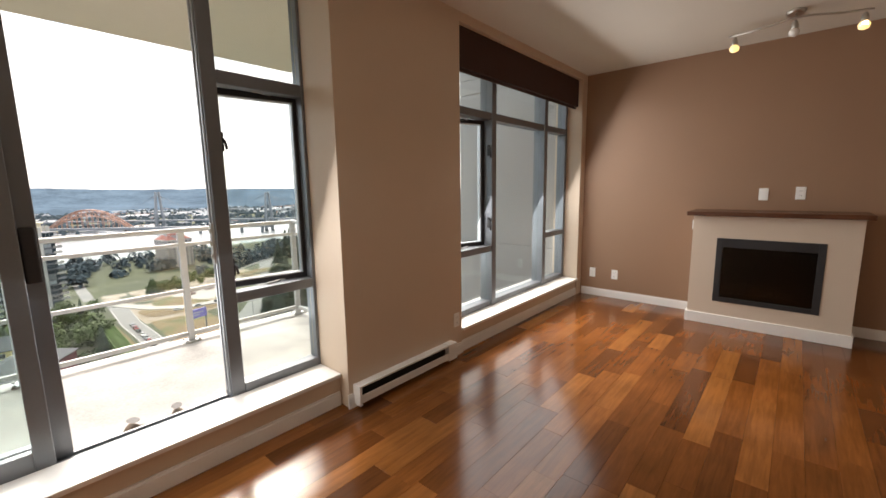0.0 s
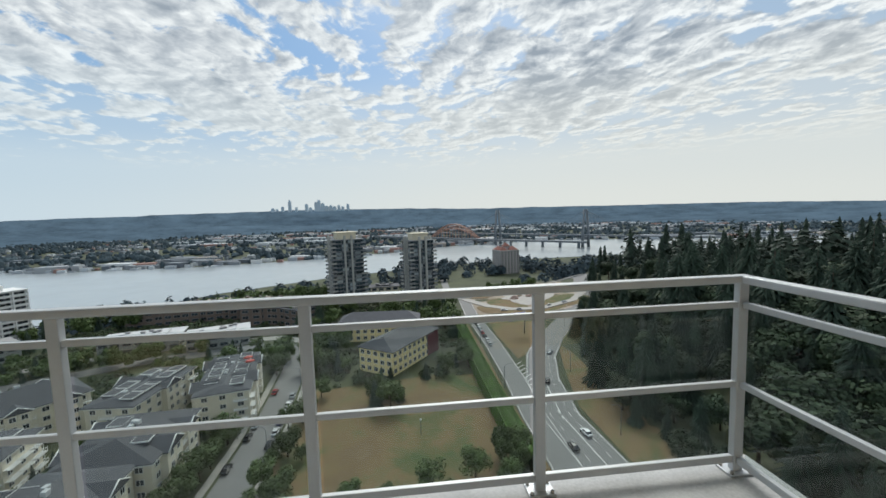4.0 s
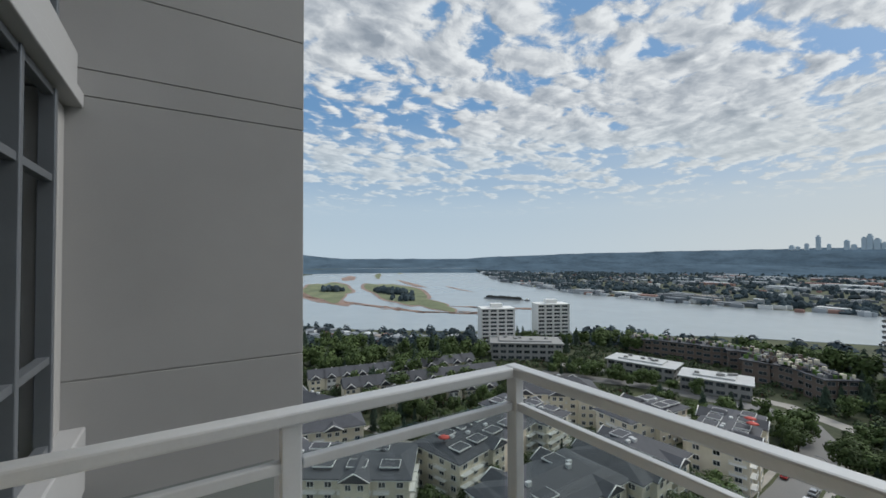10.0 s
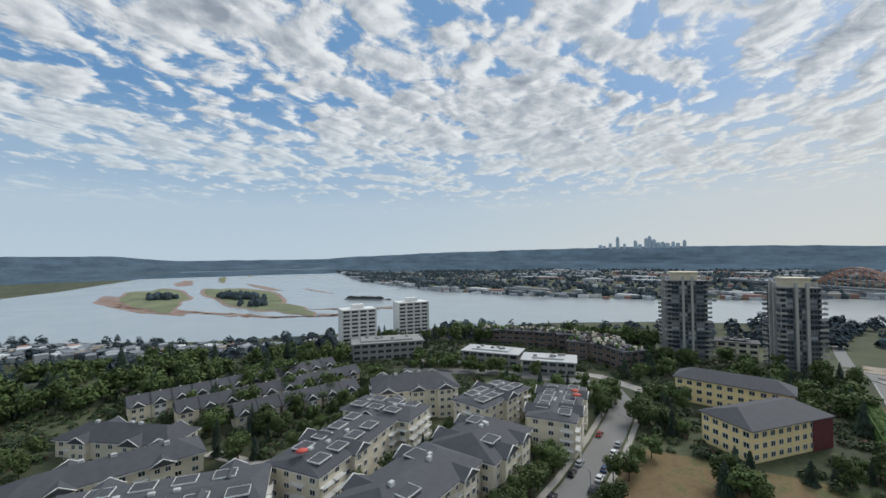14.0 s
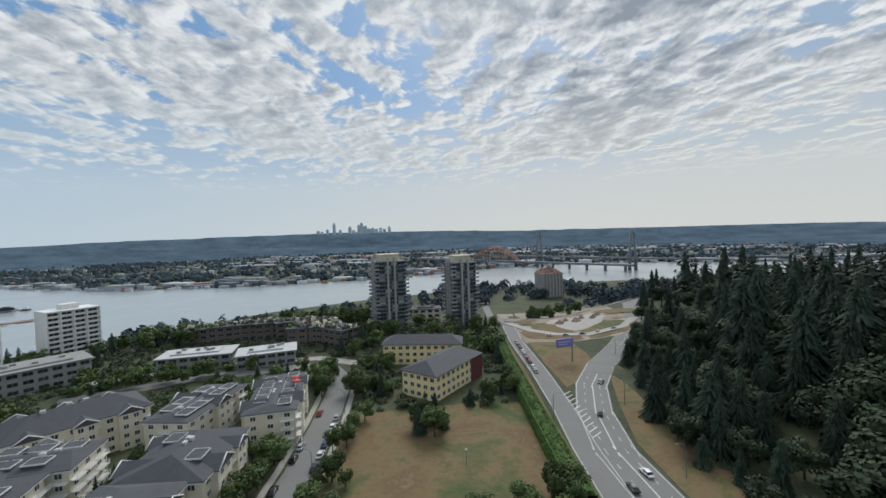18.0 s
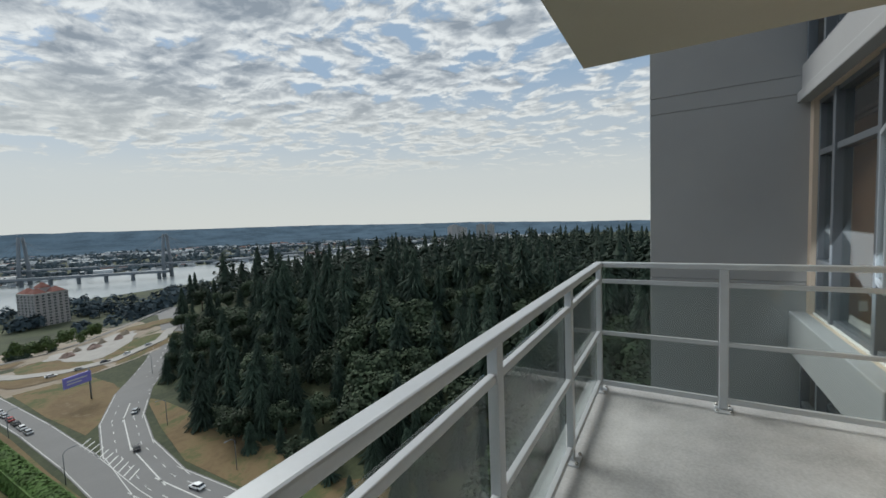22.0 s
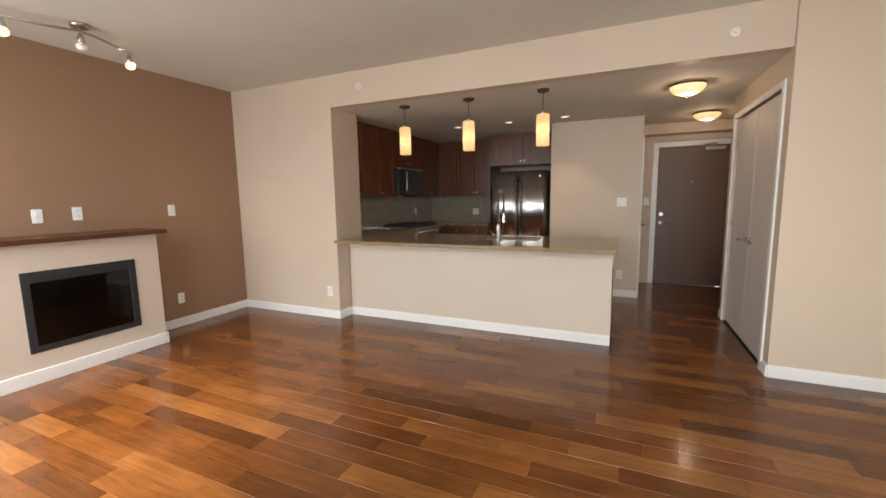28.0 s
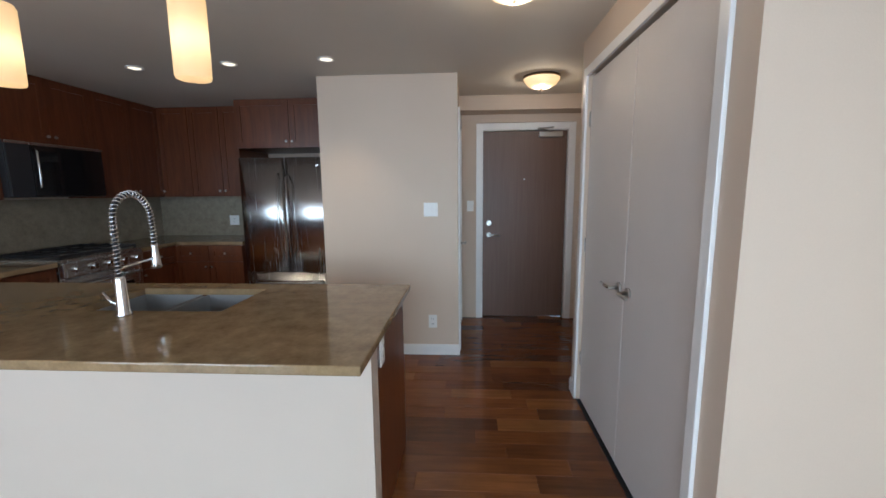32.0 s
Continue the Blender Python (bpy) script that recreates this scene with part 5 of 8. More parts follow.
    part("handle", tube(bmesh.new(), [(x0 + 0.10, y, 0.50), (x0 + 0.13, y + 0.05, 0.51), (x1 - 0.13, y + 0.05, 0.51), (x1 - 0.10, y, 0.50)], 0.011, 10), "steel", d)
    part("badge", B(x0 + 0.09, x0 + 0.12, y - 0.006, y + 0.002, 1.67, 1.685), "satin_nickel", f)


kitchen_run()


def bulb_lamp(kind, at, watts, target=None, spread=120, size=0.012):
    """The light of a fitting that is switched on."""
    data = bpy.data.lights.new("lamp_light", kind)
    data.energy, data.color = watts, (1.0, 0.72, 0.45)
    data.shadow_soft_size = size
    if kind == "SPOT":
        data.spot_size, data.spot_blend = radians(spread), 0.8
    ob = new("lamp_light", data)
    ob.matrix_world = look(at, target or (at[0] + 0.001, at[1], at[2] - 1.0))


def pendant(x):
    p = thing("pendant_lamp", x, -5.02, LOW, "lit pendant lamp with a cream glass cylinder shade", "pendant lamp", "pendants over the counter")
    part("canopy", lathe(bmesh.new(), [(0.045, -0.022), (0.058, -0.010), (0.060, -0.001)], (0, 0, 0), 20), "bronze", p)
    part("cord", tube(bmesh.new(), [(0, 0, -0.20), (0, 0, -0.02)], 0.003, 6), "gasket", p)
    part("socket_cap", lathe(bmesh.new(), [(0.024, -0.222), (0.024, -0.205), (0.010, -0.190)], (0, 0, 0), 14), "satin_nickel", p)
    bm = lathe(bmesh.new(), [(0.046, -0.508), (0.057, -0.510), (0.061, -0.500), (0.061, -0.235), (0.055, -0.222), (0.026, -0.219)], (0, 0, 0), 28)
    part("shade", bm, "pendant_glass", p)
    bulb_lamp("POINT", (x, -5.02, LOW - 0.38), 0.038, size=0.02)


for px in (2.385, 1.65, 0.91):
    pendant(px)


def dome(x, y, z=LOW):
    p = thing("ceiling_lamp", x, y, z, "lit frosted glass bowl lamp on the ceiling", "ceiling lamp", "hall ceiling lamps")
    part("pan", lathe(bmesh.new(), [(0.135, -0.018), (0.15, -0.010), (0.15, -0.001)], (0, 0, 0), 28), "bronze", p)
    part("bowl", lathe(bmesh.new(), [(0.02, -0.098), (0.07, -0.090), (0.115, -0.068), (0.142, -0.035), (0.146, -0.019)], (0, 0, 0), 30), "dome_glow", p)
    part("finial", lathe(bmesh.new(), [(0.006, -0.116), (0.012, -0.106), (0.012, -0.0985)], (0, 0, 0), 12), "bronze", p)


dome(-0.30, -5.45)
dome(-0.70, -7.05)
bulb_lamp("POINT", (-0.30, -5.45, LOW - 0.135), 0.50)
bulb_lamp("POINT", (-0.70, -7.05, LOW - 0.135), 0.50)
for px, py in ((2.37, -6.53), (1.63, -6.50), (0.90, -6.46)):
    p = thing("pot_light", px, py, LOW, "recessed round ceiling downlight, lit", "downlight", "kitchen downlights")
    bm = bmesh.new()
    n = 24
    rings = [[bm.verts.new((r * math.cos(2 * math.pi * k / n), r * math.sin(2 * math.pi * k / n), z)) for k in range(n)] for r, z in ((0.060, -0.001), (0.058, -0.007), (0.045, -0.007), (0.042, -0.002))]
    for a, b in zip(rings, rings[1:]):
        for k in range(n):
            bm.faces.new((a[k], a[(k + 1) % n], b[(k + 1) % n], b[k])).smooth = True
    part("trim_ring", bm, "white_plastic", p)
    bulb_lamp("SPOT", (px, py, LOW - 0.012), 3.0, None, 84)
    part("lamp", lathe(bmesh.new(), [(0.041, -0.004), (0.041, -0.0015)], (0, 0, 0), 20), "pot_glow", p)
for py in (-3.26, -2.48):
    bulb_lamp("SPOT", (3.98, py, CEIL - 0.16), 5.0, (4.5, py, 0.6), 130)


# ---- floorboards ----
def floorboards():
    root = new("floor")
    tagged(root, "glossy reddish-brown cherry strip floor with mixed dark and honey boards", "floor", "", "structure")
    rng = random.Random(11)
    W = 0.125
    spare = bmesh.new()
    made = 0
    meshes = {}
    y = -0.89
    while y > DOOR_Y:
        y0 = y - W
        if y0 > KW - 0.11:
            spans = [(WEST, EAST)]
        elif y0 > KW - 0.25:
            spans = [(CLOSET, 3.11)]
        elif y0 > -5.7:
            spans = [(CLOSET, 0.27)]
        elif y0 > -6.30:
            spans = [(CLOSET, 2.99)]
        elif y0 > -6.9:
            spans = [(HALL_W, 2.99)]
        else:
            spans = [(HALL_W, HALL_E), (1.14, 2.99)]
        for a, b in spans:
            x = a - rng.random() * 0.8
            while x < b:
                ln = rng.choice((0.42, 0.6, 0.6, 0.78, 0.78, 0.96, 1.2))
                x0, x1 = max(a, x), min(b, x + ln)
                x += ln
                if x1 - x0 < 0.04:
                    continue
                lift = rng.choice((0.0, 0.0004, 0.0008))
                whole = abs((x1 - x0) - ln) < 1e-6
                key = round(ln, 2) if whole else None
                if made < 330:
                    if key is not None and key in meshes:
                        me = meshes[key]
                    else:
                        L = x1 - x0
                        bm = bmesh.new()
                        g = 0.0009
                        lo = [bm.verts.new(p) for p in ((0, -W, -0.014), (L, -W, -0.014), (L, 0, -0.014), (0, 0, -0.014))]
                        up = [bm.verts.new(p) for p in ((0, -W, -0.0012), (L, -W, -0.0012), (L, 0, -0.0012), (0, 0, -0.0012))]
                        hi = [bm.verts.new(p) for p in ((g, -W + g, 0), (L - g, -W + g, 0), (L - g, -g, 0), (g, -g, 0))]
                        bm.faces.new(hi)
                        for k in range(4):
                            j = (k + 1) % 4
                            bm.faces.new((lo[k], lo[j], up[j], up[k]))
                            bm.faces.new((up[k], up[j], hi[j], hi[k]))
                        me = mesh_of("plank", bm, "cherry_floor")
                        if key is not None:
                            meshes[key] = me
                    ob = new("plank", me)
                    ob.location = (x0, y, lift - 0.0008)
                    ob.parent = root
                    made += 1
                else:
                    box(spare, x0 + 0.0004, x1 - 0.0004, y0 + 0.0004, y - 0.0004, -0.014, lift - 0.0008)
        y -= W
    rest = part("plank_rest", spare, "cherry_floor", root)
    rest["kind"] = "stuff"


floorboards()

# ---- outdoors: ground, water, roads ----
surface("grass_ground", (0.036, 0.052, 0.022), 0.95, var=0.5, scale=0.025, grain=0.6, bump=0.3, depth=0.3, tint=(0.066, 0.074, 0.036))
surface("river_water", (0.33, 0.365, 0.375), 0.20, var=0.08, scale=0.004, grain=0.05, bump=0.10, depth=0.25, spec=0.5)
surface("asphalt", (0.19, 0.187, 0.182), 0.85, var=0.12, scale=0.05, grain=2.0, bump=0.1)
surface("pavement_concrete", (0.36, 0.34, 0.31), 0.85, var=0.15, scale=0.2, grain=2.0, bump=0.1)
surface("island_grass", (0.115, 0.15, 0.075), 0.95, var=0.3, scale=0.02, grain=0.2, bump=0.2, tint=(0.18, 0.195, 0.105))
surface("mud_brown", (0.27, 0.19, 0.155), 0.8, var=0.3, scale=0.03, grain=0.5, bump=0.2)
surface("line_white", (0.58, 0.58, 0.55), 0.7, var=0.08, bump=0.0)
surface("leaf_conifer", (0.024, 0.041, 0.030), 0.75, var=0.35, scale=0.35, grain=2.0, bump=0.0, tint=(0.042, 0.064, 0.042), obj=0.28, spec=0.2)
surface("leaf_broad", (0.040, 0.068, 0.022), 0.75, var=0.45, scale=0.4, grain=2.0, bump=0.0, tint=(0.075, 0.105, 0.036), obj=0.40, spec=0.2)
surface("hedge_leaf", (0.082, 0.145, 0.036), 0.8, var=0.4, scale=0.3, grain=2.5, bump=0.0, spec=0.2)
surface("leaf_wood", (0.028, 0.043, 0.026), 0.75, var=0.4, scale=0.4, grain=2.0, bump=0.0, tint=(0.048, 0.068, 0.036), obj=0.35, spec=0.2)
# Leaf colour of the far trees, shifted to blue-grey to paint in haze.
surface("far_leaf_hazed", (0.058, 0.080, 0.092), 0.9, var=0.5, scale=0.02, grain=0.1, bump=0.0, spec=0.1)
surface("bark", (0.09, 0.065, 0.045), 0.9, var=0.3, scale=3, grain=12, bump=0.3)
surface("roof_slate", (0.066, 0.069, 0.079), 0.8, var=0.2, scale=0.4, grain=6, bump=0.2, obj=0.12)
surface("roof_white", (0.50, 0.51, 0.51), 0.7, var=0.12, scale=0.2, grain=3, bump=0.1)
surface("wall_beige", (0.72, 0.66, 0.53), 0.8, var=0.1, scale=0.3, grain=4, bump=0.1, obj=0.1)
surface("wall_yellow", (0.90, 0.74, 0.39), 0.8, var=0.08, scale=0.3, grain=4, bump=0.1)
surface("wall_maroon", (0.14, 0.04, 0.045), 0.8, var=0.1, scale=0.3, grain=4, bump=0.1)
surface("wall_grey", (0.29, 0.29, 0.285), 0.8, var=0.1, scale=0.3, grain=4, bump=0.1)
surface("tower_white", (0.74, 0.74, 0.72), 0.7, var=0.06, scale=0.3, grain=4, bump=0.05)
surface("tower_pale", (0.40, 0.40, 0.375), 0.8, var=0.1, scale=0.3, grain=4, bump=0.1)
surface("tower_concrete", (0.20, 0.215, 0.235), 0.8, var=0.1, scale=0.3, grain=4, bump=0.1)
surface("tower_cream", (0.62, 0.56, 0.42), 0.8, var=0.1, scale=0.3, grain=4, bump=0.1)
surface("window_dark", (0.035, 0.045, 0.055), 0.10, var=0.3, scale=0.5, grain=2, bump=0.0, spec=0.7, obj=0.5)
surface("tower_glass", (0.045, 0.065, 0.08), 0.10, var=0.3, scale=0.2, grain=1, bump=0.0, spec=0.8, obj=0.4)
# Paler copy of tower_glass; a bright sky reflection is put into its colour.
surface("tower_sheen_paint", (0.30, 0.34, 0.36), 0.15, var=0.2, scale=0.2, grain=1, bump=0.0, spec=0.8, obj=0.4)
surface("brick_red", (0.25, 0.105, 0.082), 0.85, var=0.15, scale=0.3, grain=4, bump=0.1)
# Bridge orange, dulled so that distance haze is part of its colour.
surface("orange_steel", (0.40, 0.215, 0.15), 0.6, var=0.1, bump=0.0)
surface("pylon_grey", (0.17, 0.19, 0.21), 0.7, var=0.1, bump=0.0)
# Hills: the blue of distance haze is put into the base colour.
surface("hazed_hill", (0.088, 0.127, 0.165), 0.95, var=0.35, scale=0.006, grain=0.05, bump=0.0, spec=0.0)
# Skyline towers paled towards blue: haze lies in the colour itself.
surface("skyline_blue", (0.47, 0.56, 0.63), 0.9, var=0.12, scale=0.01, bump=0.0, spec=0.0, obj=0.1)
surface("awning_red", (0.55, 0.09, 0.07), 0.7, var=0.1, bump=0.0)
surface("car_glass", (0.02, 0.022, 0.025), 0.08, var=0.1, bump=0.0, spec=0.7)
surface("tyre", (0.02, 0.02, 0.02), 0.8, var=0.1, bump=0.0)
for cname, ccol in (("car_white", (0.78, 0.78, 0.78)), ("car_black", (0.02, 0.02, 0.023)), ("car_silver", (0.42, 0.44, 0.46)), ("car_blue", (0.04, 0.07, 0.16)), ("car_red", (0.32, 0.03, 0.03))):
    surface(cname, ccol, 0.22, 0.1, var=0.03, bump=0.0, spec=0.6)
surface("sign_purple", (0.22, 0.20, 0.55), 0.6, var=0.1, bump=0.0)


def patchy(name, stops, scale, grain):
    """Worn ground: bare, straw and green patches that run into each other."""
    m = bpy.data.materials.new(name)
    m.use_nodes = True
    nt = m.node_tree
    b = nt.nodes["Principled BSDF"]
    co = nt.nodes.new("ShaderNodeTexCoord")
    big = node(nt, "ShaderNodeTexNoise", Scale=scale, Detail=6.0, Roughness=0.62, Distortion=0.6)
    fine = node(nt, "ShaderNodeTexNoise", Scale=grain, Detail=4.0, Roughness=0.7)
    wire(nt, co, "Object", big, "Vector")
    wire(nt, co, "Object", fine, "Vector")
    r = ramp(nt, stops)
    nt.links.new(maths(nt, "ADD", maths(nt, "MULTIPLY", big.outputs[0], 0.78), maths(nt, "MULTIPLY", fine.outputs[0], 0.22)), r.inputs[0])
    wire(nt, r, 0, b, "Base Color")
    b.inputs["Roughness"].default_value = 0.95
    bp = nt.nodes.new("ShaderNodeBump")
    bp.inputs["Strength"].default_value = 0.4
    bp.inputs["Distance"].default_value = 0.15
    nt.links.new(fine.outputs[0], bp.inputs["Height"])
    wire(nt, bp, 0, b, "Normal")
    MATS[name] = m


patchy("dry_lawn", [(0.36, (0.060, 0.088, 0.026)), (0.44, (0.108, 0.104, 0.040)), (0.50, (0.178, 0.126, 0.060)), (0.58, (0.135, 0.092, 0.044)), (0.66, (0.22, 0.167, 0.097))], 0.045, 0.5)
patchy("gravel_site", [(0.36, (0.15, 0.13, 0.07)), (0.45, (0.30, 0.255, 0.20)), (0.52, (0.26, 0.21, 0.15)), (0.60, (0.36, 0.32, 0.27)), (0.68, (0.24, 0.17, 0.10))], 0.03, 0.3)


def mixed(name, stops, rough=0.85):
    """One surface for a joined crowd of small pieces: each piece its own tone."""
    m = bpy.data.materials.new(name)
    m.use_nodes = True
    nt = m.node_tree
    b = nt.nodes["Principled BSDF"]
    geo = nt.nodes.new("ShaderNodeNewGeometry")
    r = ramp(nt, stops)
    r.color_ramp.interpolation = "CONSTANT"
    nt.links.new(geo.outputs["Random Per Island"], r.inputs[0])
    wire(nt, r, 0, b, "Base Color")
    b.inputs["Roughness"].default_value = rough
    MATS[name] = m


mixed("shed_mix", [(0.0, (0.50, 0.53, 0.55)), (0.3, (0.36, 0.39, 0.42)), (0.55, (0.24, 0.26, 0.28)), (0.78, (0.62, 0.63, 0.63)), (0.90, (0.30, 0.18, 0.15))])
# Roof tones of the far town, greyed and blued to imitate haze.
mixed("town_mix", [(0.0, (0.13, 0.15, 0.17)), (0.35, (0.21, 0.23, 0.25)), (0.6, (0.34, 0.36, 0.38)), (0.78, (0.58, 0.60, 0.61)), (0.9, (0.30, 0.27, 0.24)), (0.96, (0.33, 0.20, 0.17))])
mixed("barge_load", [(0.0, (0.05, 0.052, 0.048)), (0.4, (0.085, 0.08, 0.07)), (0.7, (0.06, 0.065, 0.06))])
surface("wall_rose", (0.36, 0.335, 0.325), 0.85, var=0.12, scale=0.3, grain=4, bump=0.1)
surface("wall_brown", (0.15, 0.115, 0.095), 0.85, var=0.15, scale=0.3, grain=4, bump=0.1)
mixed("shrub_mix", [(0.0, (0.022, 0.040, 0.014)), (0.3, (0.036, 0.062, 0.020)), (0.55, (0.052, 0.086, 0.026)), (0.75, (0.030, 0.046, 0.022)), (0.88, (0.085, 0.105, 0.036)), (0.96, (0.075, 0.035, 0.026))])
mixed("log_mix", [(0.0, (0.25, 0.15, 0.10)), (0.4, (0.32, 0.20, 0.14)), (0.7, (0.20, 0.12, 0.09))])


def smooth(u):
    u = min(max(u, 0.0), 1.0)
    return u * u * (3 - 2 * u)


def fall(x, y):
    """The ground's height: level near the towers, down to the river, up under the wooded park."""
    r = math.hypot(x, y)
    z = -64.0 - 26.0 * smooth((r - 290) / 160)
    hill = smooth((x - 72) / 130) * smooth((520 - y) / 260) * smooth((1500 - x) / 700)
    return z + hill * (22.0 + 26.0 * smooth((r - 290) / 160))


def ground():
    n_a = 160
    radii = [0, 30, 60, 80, 100, 120, 140, 160, 180, 200, 220, 240, 260, 280, 295, 310, 325, 340, 355, 370, 385, 400, 415, 430, 450, 480, 520, 570, 640, 720, 820, 950, 1100, 1300, 1600, 2000, 2600, 3400, 4800]
    verts, faces = [], []
    for r in radii:
        for k in range(n_a):
            a = 2 * math.pi * k / n_a
            x, y = r * math.cos(a), r * math.sin(a)
            verts.append((x, y, fall(x, y)))
    for i in range(len(radii) - 1):
        for k in range(n_a):
            k2 = (k + 1) % n_a
            faces.append((i * n_a + k, (i + 1) * n_a + k, (i + 1) * n_a + k2, i * n_a + k2))
    me = bpy.data.meshes.new("ground")
    me.from_pydata(verts, [], faces)
    for p in me.polygons:
        p.use_smooth = True
    me.materials.append(MATS["grass_ground"])
    tagged(new("ground", me), "patchy green and dry ground around the houses", "ground", "", "structure")


ground()


def sheet(name, outline, z, mat, label, category, thick=0.25):
    """A flat area with a rim, from its outline."""
    bm = bmesh.new()
    top = [bm.verts.new((x, y, z)) for x, y in outline]
    low = [bm.verts.new((x, y, z - thick)) for x, y in outline]
    f = bm.faces.new(top)
    for k in range(len(top)):
        j = (k + 1) % len(top)
        bm.faces.new((top[j], top[k], low[k], low[j]))
    bmesh.ops.recalc_face_normals(bm, faces=bm.faces[:])
    bmesh.ops.triangulate(bm, faces=[f])
    return structure(name, bm, mat, label, category)


RIVER = [(-1500, 60), (-664, 53), (-485, 188), (-396, 304), (-307, 390), (-223, 510), (-111, 592), (0, 650), (100, 690), (220, 720), (420, 730), (900, 690), (2500, 480), (4500, 300),
         (4500, 650), (2500, 760), (1200, 940), (700, 1050), (420, 1150), (258, 1090), (100, 1050), (-20, 940), (-172, 870), (-377, 812), (-640, 815), (-890, 890), (-1160, 1000), (-1900, 1460), (-3100, 2250), (-4300, 3000),
         (-4400, 1800), (-3300, 1170), (-2250, 600), (-1620, 245), (-1450, 110)]
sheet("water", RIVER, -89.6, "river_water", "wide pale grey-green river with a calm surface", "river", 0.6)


def blob(cx, cy, rx, ry, turn, seed, n=40):
    rng = random.Random(seed)
    ph = [rng.random() * 6.28 for _ in range(4)]
    pts = []
    for k in range(n):
        a = 2 * math.pi * k / n
        w = 1 + 0.16 * math.sin(2 * a + ph[0]) + 0.12 * math.sin(3 * a + ph[1]) + 0.07 * math.sin(5 * a + ph[2]) + 0.05 * math.sin(9 * a + ph[3])
        x, y = rx * w * math.cos(a), ry * w * math.sin(a)
        pts.append((cx + x * math.cos(turn) - y * math.sin(turn), cy + x * math.sin(turn) + y * math.cos(turn)))
    return pts


# low river islands and bars: middle, half length, half width, turn, and what they are made of
for k, (cx, cy, rx, ry, tr, mat) in enumerate((
        (-1020, 258, 230, 42, 3.10, "mud"), (-735, 292, 130, 10, 0.26, "mud"), (-1150, 342, 330, 58, 2.91, "grass"),
        (-985, 472, 370, 58, 2.84, "grass"), (-720, 412, 150, 26, 2.95, "grass"), (-560, 470, 70, 7, 0.75, "mud"),
        (-1700, 600, 190, 30, 2.80, "mud"), (-1230, 650, 210, 14, 2.90, "mud"), (-950, 655, 100, 6, 2.90, "mud"), (-1850, 800, 260, 14, 2.74, "grass"), (-2300, 1150, 300, 18, 2.66, "grass"))):
    if mat == "grass":
        sheet("island_shore", blob(cx, cy, rx * 1.05, ry * 1.15, tr, k + 3), -89.34 + 0.012 * k, "mud_brown", "brown mud shore of a river island", "island", 0.3)
        sheet("island", blob(cx, cy, rx, ry, tr, k + 3), -89.16 + 0.012 * k, "island_grass", "low grassy river island", "island", 0.3)
    else:
        sheet("mud_bar", blob(cx, cy, rx, ry, tr, k + 3), -89.34 + 0.012 * k, "mud_brown", "low reddish-brown mud bar in the river", "island", 0.3)


def strip(name, line, width, mat, label, category, lift=0.10, z=None):
    """A road or path along a line, with square kerb edges, draped on the ground."""
    pts = [Vector((x, y, 0)) for x, y in line]
    fine = []
    for a, b in zip(pts, pts[1:]):
        n = max(1, int((b - a).length / 12))
        fine += [a.lerp(b, k / n) for k in range(n)]
    fine.append(pts[-1])
    bm = bmesh.new()
    rows = []
    for i, p in enumerate(fine):
        way = (fine[min(i + 1, len(fine) - 1)] - fine[max(i - 1, 0)]).normalized()
        side = Vector((-way.y, way.x, 0)) * width / 2
        row = []
        for q in (p + side, p - side):
            zz = (fall(q.x, q.y) if z is None else z) + lift
            row += [bm.verts.new((q.x, q.y, zz)), bm.verts.new((q.x, q.y, zz - 0.5))]
        rows.append(row)
    for a, b in zip(rows, rows[1:]):
        bm.faces.new((a[0], a[2], b[2], b[0]))
        bm.faces.new((a[1], a[0], b[0], b[1]))
        bm.faces.new((a[2], a[3], b[3], b[2]))
    bmesh.ops.recalc_face_normals(bm, faces=bm.faces[:])
    return structure(name, bm, mat, label, category)


STREET = [(-43, 40), (-43, 90), (-43, 114), (-44.5, 143), (-47, 170), (-50, 189), (-58, 203), (-75, 208), (-120, 196), (-165, 170)]
ROAD_A = [(44, 20), (42, 60), (40, 91), (40.5, 120), (42.5, 150), (43.5, 189), (43, 245), (46, 300), (50, 380), (54, 500), (60, 600)]
ROAD_B = [(60, 20), (54, 60), (50, 88), (48.5, 118), (53, 146), (61, 170), (75, 195), (100, 226), (125, 262), (150, 320), (165, 400), (170, 480)]
strip("pavement", [(x + 6.6, y) for x, y in STREET[:6]], 1.9, "pavement_concrete", "pale concrete pavement along the street", "pavement", 0.16)
strip("pavement", [(x - 6.6, y) for x, y in STREET[:6]], 1.9, "pavement_concrete", "pale concrete pavement along the street", "pavement", 0.16)
strip("road", STREET, 9.5, "asphalt", "grey asphalt side street with parked cars", "road", 0.08)
strip("road", ROAD_A, 8.5, "asphalt", "grey asphalt road beside the hedge", "road", 0.09)
strip("road", ROAD_B, 13.0, "asphalt", "wide curving asphalt highway ramp", "road", 0.08)


def drape(name, outline, lift, mat, label, category):
    """An area that lies on the ground and follows its fall."""
    n = len(outline)
    mx, my = sum(p[0] for p in outline) / n, sum(p[1] for p in outline) / n
    bm = bmesh.new()
    rings = []
    for f in (1.0, 0.8, 0.6, 0.4, 0.2):
        pts = [(mx + (x - mx) * f, my + (y - my) * f) for x, y in outline]
        rings.append([bm.verts.new((x, y, fall(x, y) + lift)) for x, y in pts])
    for a, b in zip(rings, rings[1:]):
        for k in range(n):
            bm.faces.new((a[k], a[(k + 1) % n], b[(k + 1) % n], b[k]))
    bm.faces.new(rings[-1])
    return structure(name, bm, mat, label, category)


